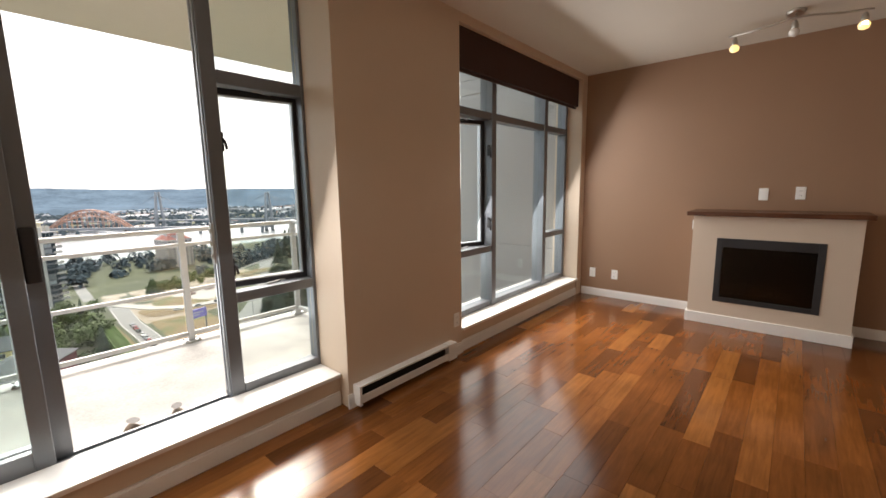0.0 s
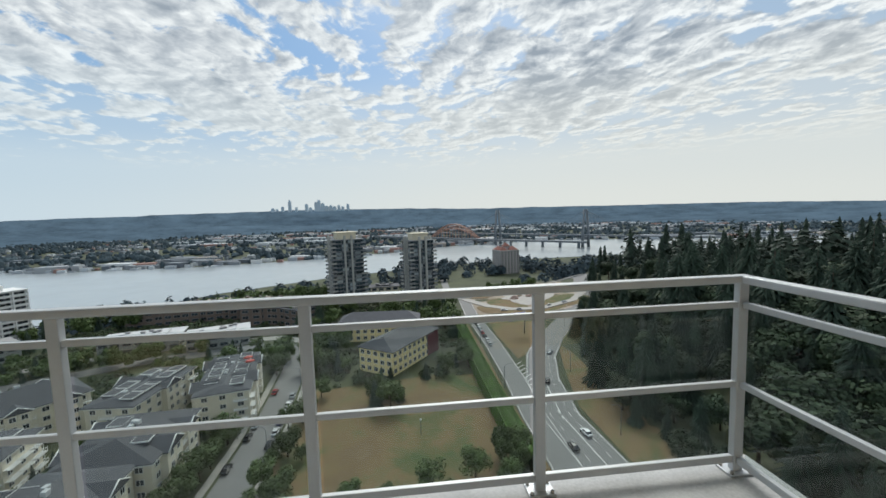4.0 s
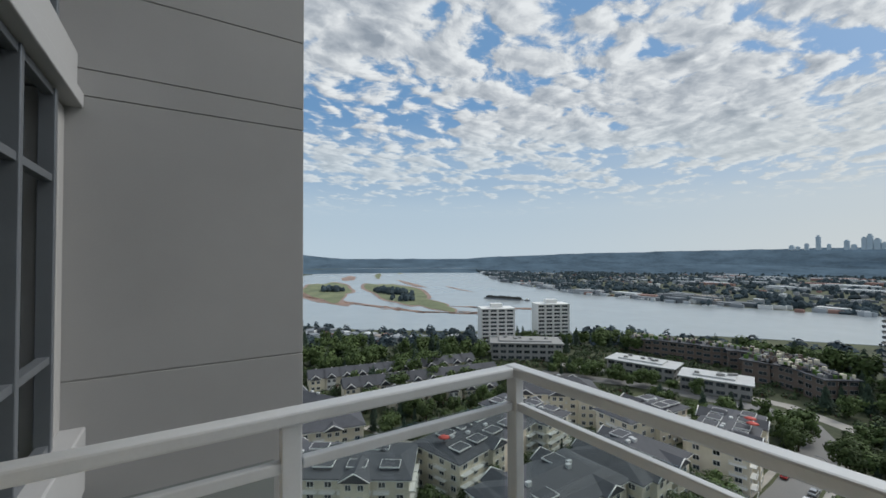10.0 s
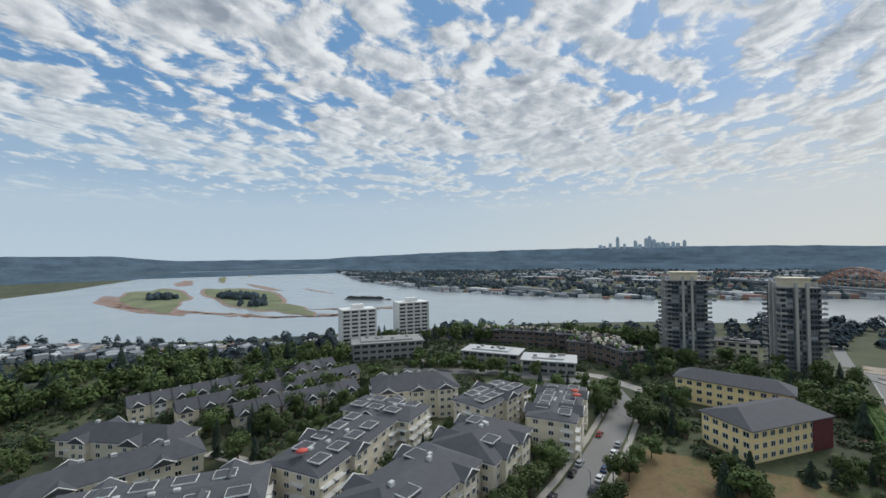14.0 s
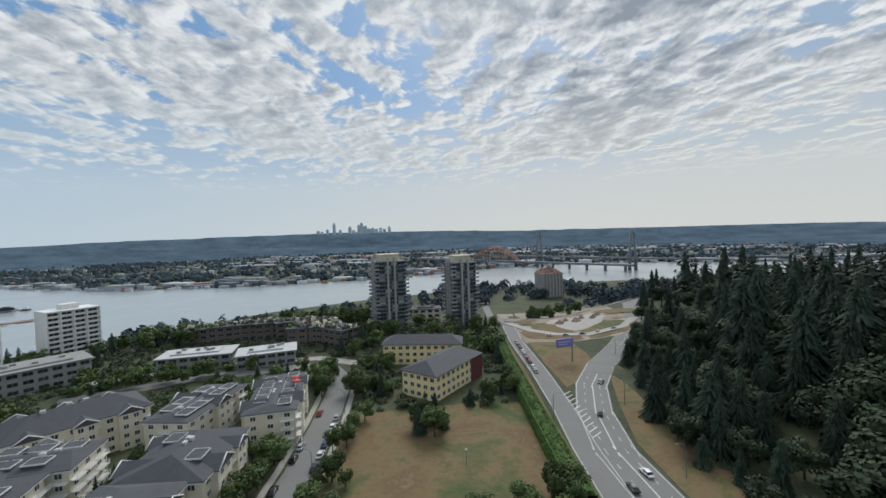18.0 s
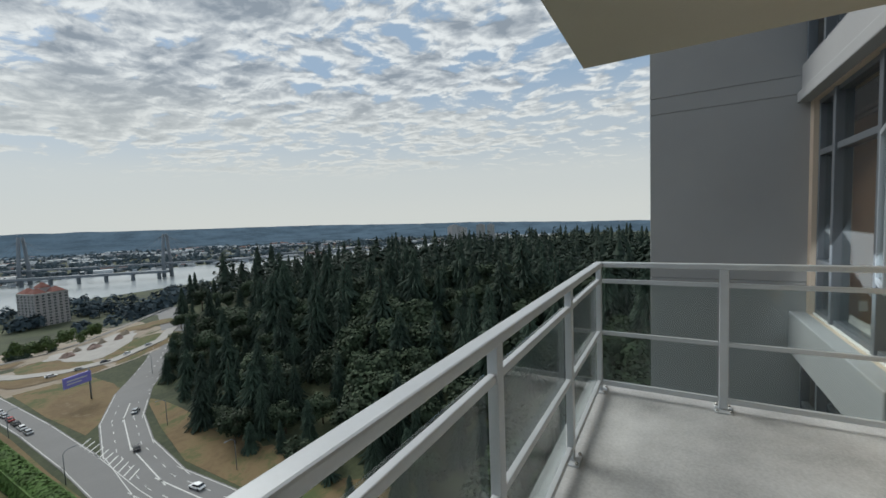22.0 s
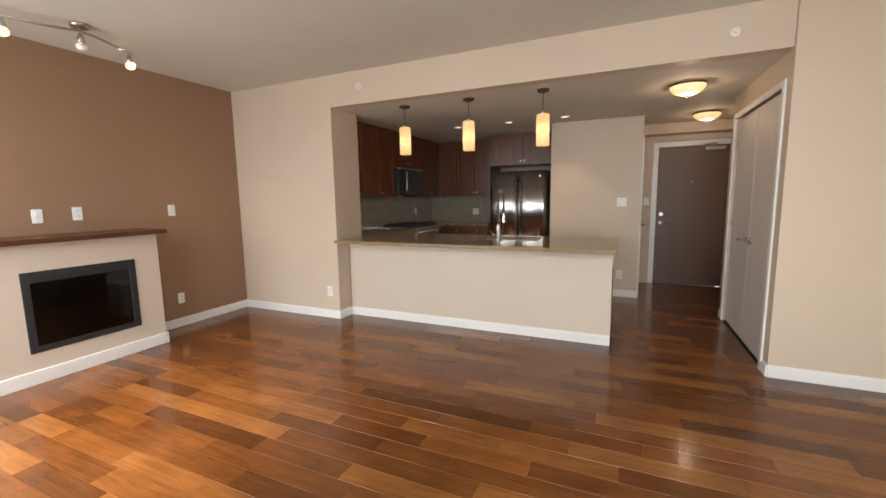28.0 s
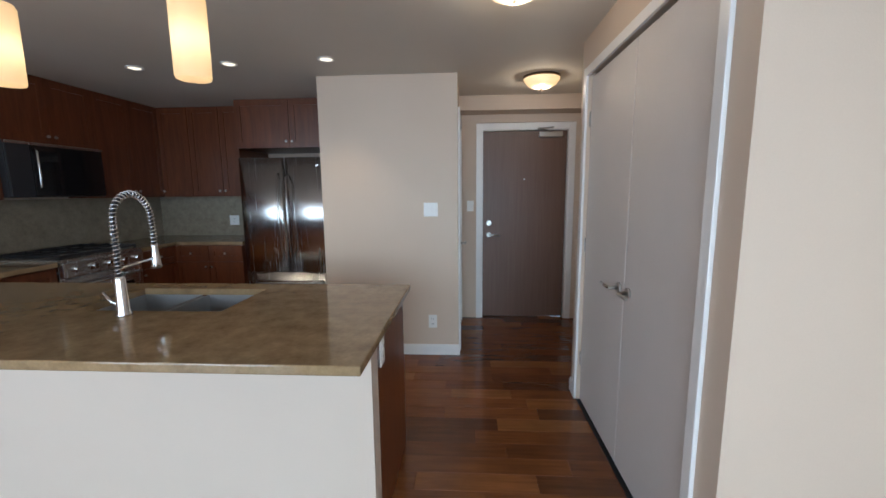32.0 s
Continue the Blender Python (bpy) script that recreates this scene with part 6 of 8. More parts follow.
drape("dry_verge", blob(84, 262, 32, 26, 0.2, 61), 0.24, "dry_lawn", "dry grass round the gravel yard of the interchange", "verge")
drape("gravel_yard", blob(96, 288, 25, 20, 0.3, 62), 0.34, "pavement_concrete", "pale gravel yard inside the interchange loop", "yard")
drape("dry_verge", blob(60, 300, 9, 8, 0.9, 63), 0.36, "dry_lawn", "dry grass corner beside the loop road", "verge")
drape("dry_verge", blob(124, 296, 7, 22, 0.2, 64), 0.42, "dry_lawn", "dry earth bank beside the wood", "verge")
strip("road", [(46, 292), (58, 267), (72, 255), (89, 249), (112, 251), (124, 262)], 6.5, "pavement_concrete", "pale loop road at the interchange", "road", 0.46)
strip("road", [(48, 298), (56, 310), (68, 322), (84, 331), (117, 338), (152, 336)], 7.5, "asphalt", "asphalt link road at the interchange", "road", 0.46)
strip("pavement", [(35.2, 60), (34.6, 91), (35.2, 150), (36.5, 189), (36.2, 245)], 2.0, "dry_lawn", "dry verge path beside the road", "pavement", 0.07)
strip("pavement", [(-150, 60), (-128, 66), (-122, 85), (-134, 125), (-150, 160)], 5.0, "pavement_concrete", "pale lane between the apartment blocks", "pavement", 0.08)
strip("road", [(-40, 208), (-70, 222), (-120, 214), (-175, 192)], 7, "pavement_concrete", "pale street behind the apartment blocks", "road", 0.06)
sheet("lawn", [(-36.5, 60), (-36, 110), (-36.5, 148), (-18, 152), (10, 156), (27, 155), (28, 131), (27, 100), (27, 60)], -63.93, "dry_lawn", "dry brown lawn with worn green patches", "lawn", 0.3)
sheet("verge", [(58, 60), (57, 100), (57, 122), (64, 150), (72, 176), (86, 200), (106, 226), (120, 232), (92, 190), (80, 150), (74, 110), (74, 60)], -63.94, "dry_lawn", "dry grass verge at the edge of the wood", "verge", 0.3)
sheet("verge_island", [(50, 168), (56, 174), (70, 196), (96, 228), (80, 238), (50, 240), (49, 200)], -63.95, "dry_lawn", "dry grass island between the roads", "verge", 0.3)
for k in range(5):
    strip("bare_ground", [(56 + 15 * k, 290), (60 + 17 * k, 340), (64 + 19 * k, 400), (70 + 20 * k, 455)], 17.5, "gravel_site", "bare tan gravel beyond the interchange", "bare ground", 0.14 + 0.02 * k)
for k in range(5):
    strip("bare_ground", [(56 + 15 * k, 238), (56 + 15 * k, 264), (56 + 15 * k, 291)], 16.5, "gravel_site", "bare tan gravel beside the interchange", "bare ground", 0.03 + 0.008 * k)
strip("road", [(46, 330), (80, 336), (120, 352), (165, 372), (240, 400)], 8, "asphalt", "asphalt road curving past the bare gravel", "road", 0.34)
for k in range(6):
    cx, cy = 82 + k * 6, 284 + (k * 7) % 13
    e = thing("earth_pile", cx, cy, fall(cx, cy) + 0.3, "heap of tan earth on the building site", "earth pile", "earth piles on the site")
    rng = random.Random(k)
    bm = bmesh.new()
    rad = 2.0 + 1.8 * rng.random()
    n = 14
    prev = None
    for f, h in ((1.0, 0.0), (0.75, 0.9), (0.45, 1.8), (0.12, 2.3)):
        ringv = [bm.verts.new((rad * f * (0.85 + 0.3 * rng.random()) * math.cos(2 * math.pi * j / n), rad * f * (0.85 + 0.3 * rng.random()) * math.sin(2 * math.pi * j / n), h * (0.8 + 0.4 * rng.random()))) for j in range(n)]
        if prev:
            for j in range(n):
                bm.faces.new((prev[j], prev[(j + 1) % n], ringv[(j + 1) % n], ringv[j]))
        prev = ringv
    bm.faces.new(prev)
    part("earth_mound", bm, "gravel_site" if k % 2 else "mud_brown", e)


def markings():
    bm = bmesh.new()

    def dash(p, way, ln, w, z):
        side = Vector((-way.y, way.x)) * w / 2
        a, b = Vector(p[:2]) - way * ln / 2, Vector(p[:2]) + way * ln / 2
        vs = [bm.verts.new((q.x, q.y, z)) for q in (a + side, a - side, b - side, b + side)]
        bm.faces.new(vs)

    def along(line, off, ln, gap, w, lift):
        pts = [Vector(p) for p in line]
        for a, b in zip(pts, pts[1:]):
            way = (b - a).normalized()
            side = Vector((-way.y, way.x))
            d = (b - a).length
            u = 0.0
            while u < d:
                p = a + way * u + side * off
                if p.length < 290:
                    dash(p, way, ln, w, fall(p.x, p.y) + lift)
                u += ln + gap
    along(ROAD_B, 6.0, 6.0, 0.0, 0.22, 0.095)
    along(ROAD_B, -6.0, 6.0, 0.0, 0.22, 0.095)
    along(ROAD_B, -0.4, 6.0, 0.0, 0.35, 0.095)
    along(ROAD_B, 2.9, 2.4, 5.0, 0.2, 0.095)
    along(ROAD_B, -3.2, 2.4, 5.0, 0.2, 0.095)
    along(ROAD_A, 3.8, 6.0, 0.0, 0.2, 0.105)
    along(ROAD_A, -3.8, 6.0, 0.0, 0.2, 0.105)
    for k in range(11):
        dash((47.0 + 0.1 * k, 128 + 3.4 * k), Vector((0.75, 0.66)), 5.0, 0.4, -63.895)
    ob = structure("road_marking", bm, "line_white", "worn white road markings", "road marking")
    ob["kind"] = "stuff"


markings()


# ---- trees ----
def conifer_meshes(seed, h, detail=1.0):
    rng = random.Random(seed)
    trunk = tube(bmesh.new(), [(0, 0, 0), (0.1, 0.05, h * 0.5), (0, 0, h * 0.97)], [h * 0.016, h * 0.010, 0.03], 6)
    verts, faces = [], []
    levels = int(42 * detail)
    sway = rng.uniform(0.55, 0.95)
    for i in range(levels):
        f = i / (levels - 1)
        z = h * (0.08 + 0.91 * f)
        reach = h * 0.215 * (1 - f) ** sway * (0.55 + 0.65 * rng.random()) + 0.07
        n = max(4, int((17 - 8 * f) * detail))
        a0 = rng.random() * 6.28
        for k in range(n):
            if rng.random() < 0.14:
                continue
            a = a0 + 6.283 * k / n + rng.uniform(-0.3, 0.3)
            r = reach * rng.uniform(0.55, 1.18)
            droop = r * rng.uniform(0.25, 0.70)
            c, s = math.cos(a), math.sin(a)
            steps = 3
            prev = None
            for j in range(steps + 1):
                u = j / steps
                rad = 0.08 + r * u
                wz = z + 0.14 * r * math.sin(u * 3.1) - droop * u * u + rng.uniform(-0.05, 0.05)
                half = (r * 0.125 * (1 - 0.80 * u) + 0.045) * rng.uniform(0.5, 1.5)
                base = len(verts)
                verts.append((rad * c - half * s, rad * s + half * c, wz - half * 0.6))
                verts.append((rad * c, rad * s, wz + 0.05))
                verts.append((rad * c + half * s, rad * s - half * c, wz - half * 0.6))
                if prev is not None:
                    faces.append((prev, prev + 1, base + 1, base))
                    faces.append((prev + 1, prev + 2, base + 2, base + 1))
                prev = base
    crown = bpy.data.meshes.new("crown")
    crown.from_pydata(verts, [], faces)
    crown.materials.append(MATS["leaf_conifer"])
    return mesh_of("trunk", trunk, "bark"), crown


def broad_meshes(seed, h, leaves=1700, mat="leaf_broad", leaf=0.028):
    rng = random.Random(seed)
    trunk = tube(bmesh.new(), [(0, 0, 0), (0.05, 0, h * 0.25), (0.1, 0.05, h * 0.5)], [h * 0.025, h * 0.018, h * 0.008], 7)
    lobes = []
    for k in range(13):
        a, d = rng.random() * 6.28, h * 0.25 * math.sqrt(rng.random())
        c = Vector((d * math.cos(a), d * math.sin(a), h * rng.uniform(0.38, 0.82)))
        lobes.append((c, h * rng.uniform(0.10, 0.19)))
        tube(trunk, [(0.05, 0, h * rng.uniform(0.22, 0.4)), tuple(c * 0.8 + Vector((0, 0, h * 0.08)))], [h * 0.010, h * 0.004], 5)
    verts, faces = [], []
    for k in range(leaves):
        c, r = lobes[k % len(lobes)]
        v = Vector((rng.gauss(0, 1), rng.gauss(0, 1), rng.gauss(0, 1) * 0.85)).normalized()
        p = c + v * r * (rng.uniform(0.80, 1.14) if k % 4 else rng.uniform(0.35, 0.8))
        n = (v + Vector((rng.uniform(-0.6, 0.6), rng.uniform(-0.6, 0.6), rng.uniform(-0.2, 0.8)))).normalized()
        t = n.orthogonal().normalized()
        b = n.cross(t)
        size = h * leaf * rng.uniform(0.6, 1.25)
        base = len(verts)
        for du, dv in ((-1, -0.6), (0.2, -1), (1, 0.3), (0.1, 1), (-0.8, 0.6)):
            q = p + (t * du * rng.uniform(0.7, 1.2) + b * dv * rng.uniform(0.7, 1.2)) * size
            verts.append(tuple(q))
        faces.append((base, base + 1, base + 2, base + 3, base + 4))
    crown = bpy.data.meshes.new("crown")
    crown.from_pydata(verts, [], faces)
    crown.materials.append(MATS[mat])
    return mesh_of("trunk", trunk, "bark"), crown


CONIFERS = [conifer_meshes(s, 10.0, d) for s, d in enumerate((1.0, 1.15, 0.85, 1.2, 0.95))]
BROADS = [broad_meshes(20 + s, 10.0) for s in range(5)]
BROADS_FAR = [broad_meshes(20 + s, 10.0, 620, "leaf_broad", 0.044) for s in range(5)]
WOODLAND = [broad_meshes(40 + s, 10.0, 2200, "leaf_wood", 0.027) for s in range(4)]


DISTANT = []                     # trees too far off to be told apart


def tree(x, y, h, kind, seed, label, group):
    rng = random.Random(seed)
    wooded = group == "trees of the wooded park"
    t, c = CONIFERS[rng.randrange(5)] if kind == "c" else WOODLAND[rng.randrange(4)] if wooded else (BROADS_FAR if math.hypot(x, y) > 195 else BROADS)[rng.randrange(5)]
    s = h / 10.0
    w = s * (rng.uniform(0.95, 1.4) if wooded else rng.uniform(0.85, 1.35))
    if math.hypot(x, y) > 195 and not wooded:
        DISTANT.append((c, Matrix.Translation((x, y, fall(x, y) - 0.1)) @ Matrix.Rotation(rng.random() * 6.28, 4, "Z") @ Matrix.Diagonal((w, w, s, 1))))
        return
    e = new("conifer_tree" if kind == "c" else "broadleaf_tree")
    e.empty_display_size = 0.5
    e.matrix_basis = Matrix.Translation((x, y, fall(x, y) - 0.1)) @ Matrix.Rotation(rng.random() * 6.28, 4, "Z") @ Matrix.Diagonal((w, w, s, 1))
    tagged(e, label, "tree", group)
    for name, me in (("trunk", t), ("crown", c)):
        o = new(name, me)
        o.parent = e


def inside(x, y, poly):
    hit = False
    for (x0, y0), (x1, y1) in zip(poly, poly[1:] + poly[:1]):
        if (y0 > y) != (y1 > y) and x < (x1 - x0) * (y - y0) / (y1 - y0) + x0:
            hit = not hit
    return hit


def near_line(x, y, line, gap):
    p = Vector((x, y))
    for a, b in zip(line, line[1:]):
        a, b = Vector(a), Vector(b)
        u = min(max((p - a).dot(b - a) / (b - a).length_squared, 0.0), 1.0)
        if (p - a.lerp(b, u)).length < gap:
            return True
    return False


def leafy(verts, faces, rng, x, y, z, r, h, n, size):
    """A loose heap of leaf clusters: a shrub, or a tree seen from afar."""
    for k in range(n):
        a, e = rng.random() * 6.283, math.asin(rng.random() ** 0.8)
        d = rng.uniform(0.78, 1.1)
        v = Vector((math.cos(a) * math.cos(e), math.sin(a) * math.cos(e), math.sin(e)))
        p = Vector((x + v.x * r * d, y + v.y * r * d, z + 0.12 * h + v.z * h * 0.88 * d))
        nrm = (v + Vector((rng.uniform(-0.6, 0.6), rng.uniform(-0.6, 0.6), rng.uniform(0, 0.7)))).normalized()
        t = nrm.orthogonal().normalized()
        b = nrm.cross(t)
        s = size * rng.uniform(0.6, 1.25)
        base = len(verts)
        for du, dv in ((-1, -0.5), (0.3, -1), (1, 0.4), (-0.2, 1)):
            q = p + (t * du + b * dv) * s
            verts.append((q.x, q.y, q.z))
        faces.append((base, base + 1, base + 2, base + 3))


WOOD = [(64, 40), (66, 84), (67, 110), (72, 150), (86, 196), (112, 236), (150, 300), (190, 330), (330, 330), (560, 220), (640, 100), (520, -60), (200, -40), (90, 0)]


RIM = WOOD[:8]                   # the side towards the road and the interchange


def wood():
    rng = random.Random(77)
    spots = []
    tries = 0
    cells = {}
    while tries < 9000:
        tries += 1
        x, y = rng.uniform(64, 640), rng.uniform(-60, 330)
        if not inside(x, y, WOOD):
            continue
        gap = 6.4 if math.hypot(x, y) < 230 else 9.0
        key = (int(x // 9), int(y // 9))
        if any(math.hypot(x - u, y - v) < gap for i in (-1, 0, 1) for j in (-1, 0, 1) for u, v in cells.get((key[0] + i, key[1] + j), ())):
            continue
        cells.setdefault(key, []).append((x, y))
        spots.append((x, y))
    spots.sort(key=lambda p: abs(p[0] - 62) + abs(p[1] - 110) * 0.35)
    near, far = spots[:285], spots[285:]
    for k, (x, y) in enumerate(near):
        inner = sum(0.25 for g in (7, 16, 28, 42) if not near_line(x, y, RIM, g))
        broad = rng.random() < 0.44
        h = rng.uniform(13, 24) * (0.55 + 0.45 * inner) if broad else (rng.uniform(14, 25) if rng.random() < 0.6 else rng.uniform(25, 38)) * (0.50 + 0.52 * inner)
        tree(x, y, h, "b" if broad else "c", k, "broad green tree at the edge of the dark wood" if broad else "tall dark green conifer in the wooded park", "trees of the wooded park")
    verts, faces = [], []
    for k, (x, y) in enumerate(far):
        h, z, a0 = rng.uniform(13, 24) if rng.random() < 0.65 else rng.uniform(24, 35), fall(x, y), rng.random() * 6.28
        if rng.random() < 0.58:
            h *= rng.uniform(0.55, 0.95)
            leafy(verts, faces, rng, x, y, z + 2.0, h * 0.27, h - 2.0, 120, 0.055 * h)
            continue
        lv = 15
        for i in range(lv):
            f = i / lv
            r = h * 0.185 * (1 - f) ** 0.7 * rng.uniform(0.8, 1.25) + 0.3
            n = 9
            base = len(verts)
            zz = z + h * (0.12 + 0.86 * f)
            verts.append((x, y, zz + h * 0.10))
            for j in range(n):
                a = a0 + 6.283 * j / n + i
                rr = r * rng.uniform(0.40, 1.30)
                verts.append((x + rr * math.cos(a), y + rr * math.sin(a), zz - rr * 0.35))
            for j in range(n):
                if rng.random() > 0.06:
                    faces.append((base, base + 1 + j, base + 1 + (j + 1) % n))
    me = bpy.data.meshes.new("wood")
    me.from_pydata(verts, [], faces)
    me.materials.append(MATS["leaf_conifer"])
    tagged(new("far_wood", me), "dense dark conifer wood on the slope", "forest", "", "stuff")


wood()


def scatter(poly, count, kind, hmin, hmax, seed, label, group, mix=0.0, avoid=()):
    rng = random.Random(seed)
    xs, ys = [p[0] for p in poly], [p[1] for p in poly]
    made = tries = 0
    spots = []
    while made < count and tries < count * 60:
        tries += 1
        x, y = rng.uniform(min(xs), max(xs)), rng.uniform(min(ys), max(ys))
        if not inside(x, y, poly) or any(math.hypot(x - a, y - b) < r for a, b, r in avoid) or any(math.hypot(x - a, y - b) < 3.2 for a, b in spots):
            continue
        spots.append((x, y))
        k = kind if rng.random() > mix else ("b" if kind == "c" else "c")
        tree(x, y, rng.uniform(hmin, hmax), k, seed * 1000 + made, label, group)
        made += 1


HOUSES = [(-69, 64, 13), (-69, 84, 13), (-68, 102, 15), (-102, 66, 13), (-102, 88, 13), (-108, 101, 15), (-85, 136, 14), (-61, 134, 12), (-61, 155, 12), (-119, 129, 19), (-104, 22, 13), (-114, 44, 14), (-185, 36, 14), (-165, 50, 14), (-150, 20, 13), (-150, 48, 13), (-132, 216, 20), (-96, 217, 17), (-41, 306, 22), (13, 303, 20), (-4, 172, 18), (6, 186, 15), (-14, 212, 22), (-44, 120, 8), (-46, 160, 8)]
G1 = "garden trees between the blocks"
scatter([(-56, 50), (-51, 50), (-52, 190), (-62, 196), (-56, 160)], 30, "b", 6, 11, 1, "leafy green street tree beside the apartment blocks", G1, 0.1, HOUSES)
scatter([(-36.5, 118), (-30, 118), (-30, 160), (-36, 165)], 4, "b", 7, 10, 2, "rounded green tree at the edge of the dry lawn", G1)
scatter([(-14, 130), (-2, 130), (0, 142), (-14, 142)], 6, "c", 8, 12, 3, "dark conifer on the dry lawn", "lawn trees", 0.4)
scatter([(-6, 150), (30, 156), (30, 172), (18, 172), (4, 152)], 12, "b", 5, 10, 4, "green shrub tree beside the yellow building", G1, 0.3, HOUSES)
scatter([(-40, 165), (-24, 160), (-20, 200), (-40, 204)], 18, "b", 6, 11, 5, "leafy green tree beside the yellow building", G1, 0.15, HOUSES)
scatter([(12, 205), (34, 200), (34, 275), (-10, 262), (-20, 235)], 26, "b", 8, 13, 6, "leafy green tree behind the yellow building", G1, 0.2, HOUSES)
scatter([(-94, 50), (-80, 50), (-80, 128), (-100, 122), (-92, 100)], 20, "b", 5, 9, 7, "garden tree between the apartment blocks", G1, 0.2, HOUSES)
scatter([(-148, 60), (-116, 52), (-118, 110), (-138, 150), (-146, 130)], 34, "b", 5, 10, 8, "garden tree among the townhouses", G1, 0.2, HOUSES)
scatter([(-300, 0), (-215, 0), (-222, 40), (-230, 100), (-262, 112), (-300, 90)], 62, "b", 11, 17, 9, "dense dark green tree in a dense grove", "grove trees", 0.25, HOUSES)
scatter([(-190, -20), (-172, -10), (-182, 60), (-205, 30)], 10, "b", 7, 12, 10, "garden tree beside the long roofs", G1, 0.1, HOUSES)
scatter([(-185, 245), (-60, 300), (-62, 330), (-150, 320), (-205, 275)], 46, "b", 12, 18, 11, "dark riverside tree behind the flat-roofed blocks", "riverside trees", 0.35, HOUSES)
scatter([(-62, 210), (-58, 280), (-20, 282), (30, 285), (30, 270), (-20, 262), (-45, 205)], 26, "b", 8, 13, 12, "leafy green tree at the foot of the towers", G1, 0.35, HOUSES)
scatter([(-175, 190), (-120, 200), (-80, 212), (-80, 206), (-120, 186), (-165, 168)], 24, "b", 6, 11, 13, "leafy green tree along the back street", G1, 0.15, HOUSES)
scatter([(66, 300), (112, 310), (130, 420), (100, 430), (70, 360)], 20, "b", 9, 14, 14, "leafy green tree beside the interchange", "interchange trees", 0.3)
scatter([(-25, 84), (20, 84), (22, 94), (-20, 96)], 5, "b", 5, 8, 15, "leafy shrub tree at the near end of the lawn", G1, 0.2)
scatter([(-60, 60), (-80, 60), (-80, 130), (-60, 130)], 18, "b", 5, 9, 21, "garden tree between the apartment blocks", G1, 0.2, HOUSES)
scatter([(-180, 62), (-150, 62), (-152, 160), (-190, 150)], 40, "b", 6, 12, 22, "garden tree among the townhouses", G1, 0.25, HOUSES)
scatter([(-230, 60), (-182, 62), (-192, 160), (-250, 150)], 46, "b", 9, 15, 23, "dense dark green tree in a dense grove", "grove trees", 0.25, HOUSES)
scatter([(-100, 140), (-70, 150), (-64, 196), (-110, 186)], 26, "b", 6, 11, 24, "leafy green tree along the back street", G1, 0.2, HOUSES)
scatter([(-230, 190), (-185, 205), (-200, 270), (-270, 230)], 30, "b", 10, 15, 25, "dark riverside tree behind the flat-roofed blocks", "riverside trees", 0.3, HOUSES)
scatter([(-36, 60), (-27, 60), (-28, 118), (-36, 118)], 12, "b", 5, 9, 26, "rounded green tree at the edge of the dry lawn", G1)
scatter([(20, 84), (30, 84), (32, 100), (24, 108)], 6, "b", 7, 10, 16, "dense green tree at the end of the hedge", G1)


def shrubbery():
    rng = random.Random(91)
    verts, faces = [], []
    lane = [(-150, 60), (-128, 66), (-122, 85), (-134, 125), (-150, 160)]
    back = [(-40, 208), (-70, 222), (-120, 214), (-175, 192)]
    tries = 0
    made = 0
    while made < 1900 and tries < 12000:
        tries += 1
        x, y = rng.uniform(-265, 26), rng.uniform(10, 300)
        if math.hypot(x, y) < 60 or (x > -35 and y < 152) or any(math.hypot(x - a, y - b) < r * 0.9 for a, b, r in HOUSES):
            continue
        if near_line(x, y, STREET, 8.0) or near_line(x, y, lane, 4.0) or near_line(x, y, back, 5.0) or math.hypot(x, y) > 330:
            continue
        r = rng.uniform(1.2, 3.0)
        leafy(verts, faces, rng, x, y, fall(x, y) - 0.1, r, r * rng.uniform(0.7, 1.4), 60, 0.15 * r + 0.13)
        made += 1
    me = bpy.data.meshes.new("shrubs")
    me.from_pydata(verts, [], faces)
    me.materials.append(MATS["shrub_mix"])
    tagged(new("shrubbery", me), "dense mixed green shrubs in the gardens between the blocks", "shrubs", "", "stuff")


shrubbery()


def distant_grove():
    for name, index, lab in (("conifer_grove", "leaf_conifer", "distant dark conifers among the broad trees"), ("broadleaf_grove", "leaf_broad", "distant leafy green trees between the buildings and the river")):
        verts, faces = [], []
        for crown, m in DISTANT:
            if crown.materials[0].name != index:
                continue
            base = len(verts)
            verts += [tuple(m @ v.co) for v in crown.vertices]
            faces += [tuple(base + i for i in p.vertices) for p in crown.polygons]
        me = bpy.data.meshes.new(name)
        me.from_pydata(verts, [], faces)
        me.materials.append(MATS[index])
        tagged(new(name, me), lab, "trees", "", "stuff")


distant_grove()


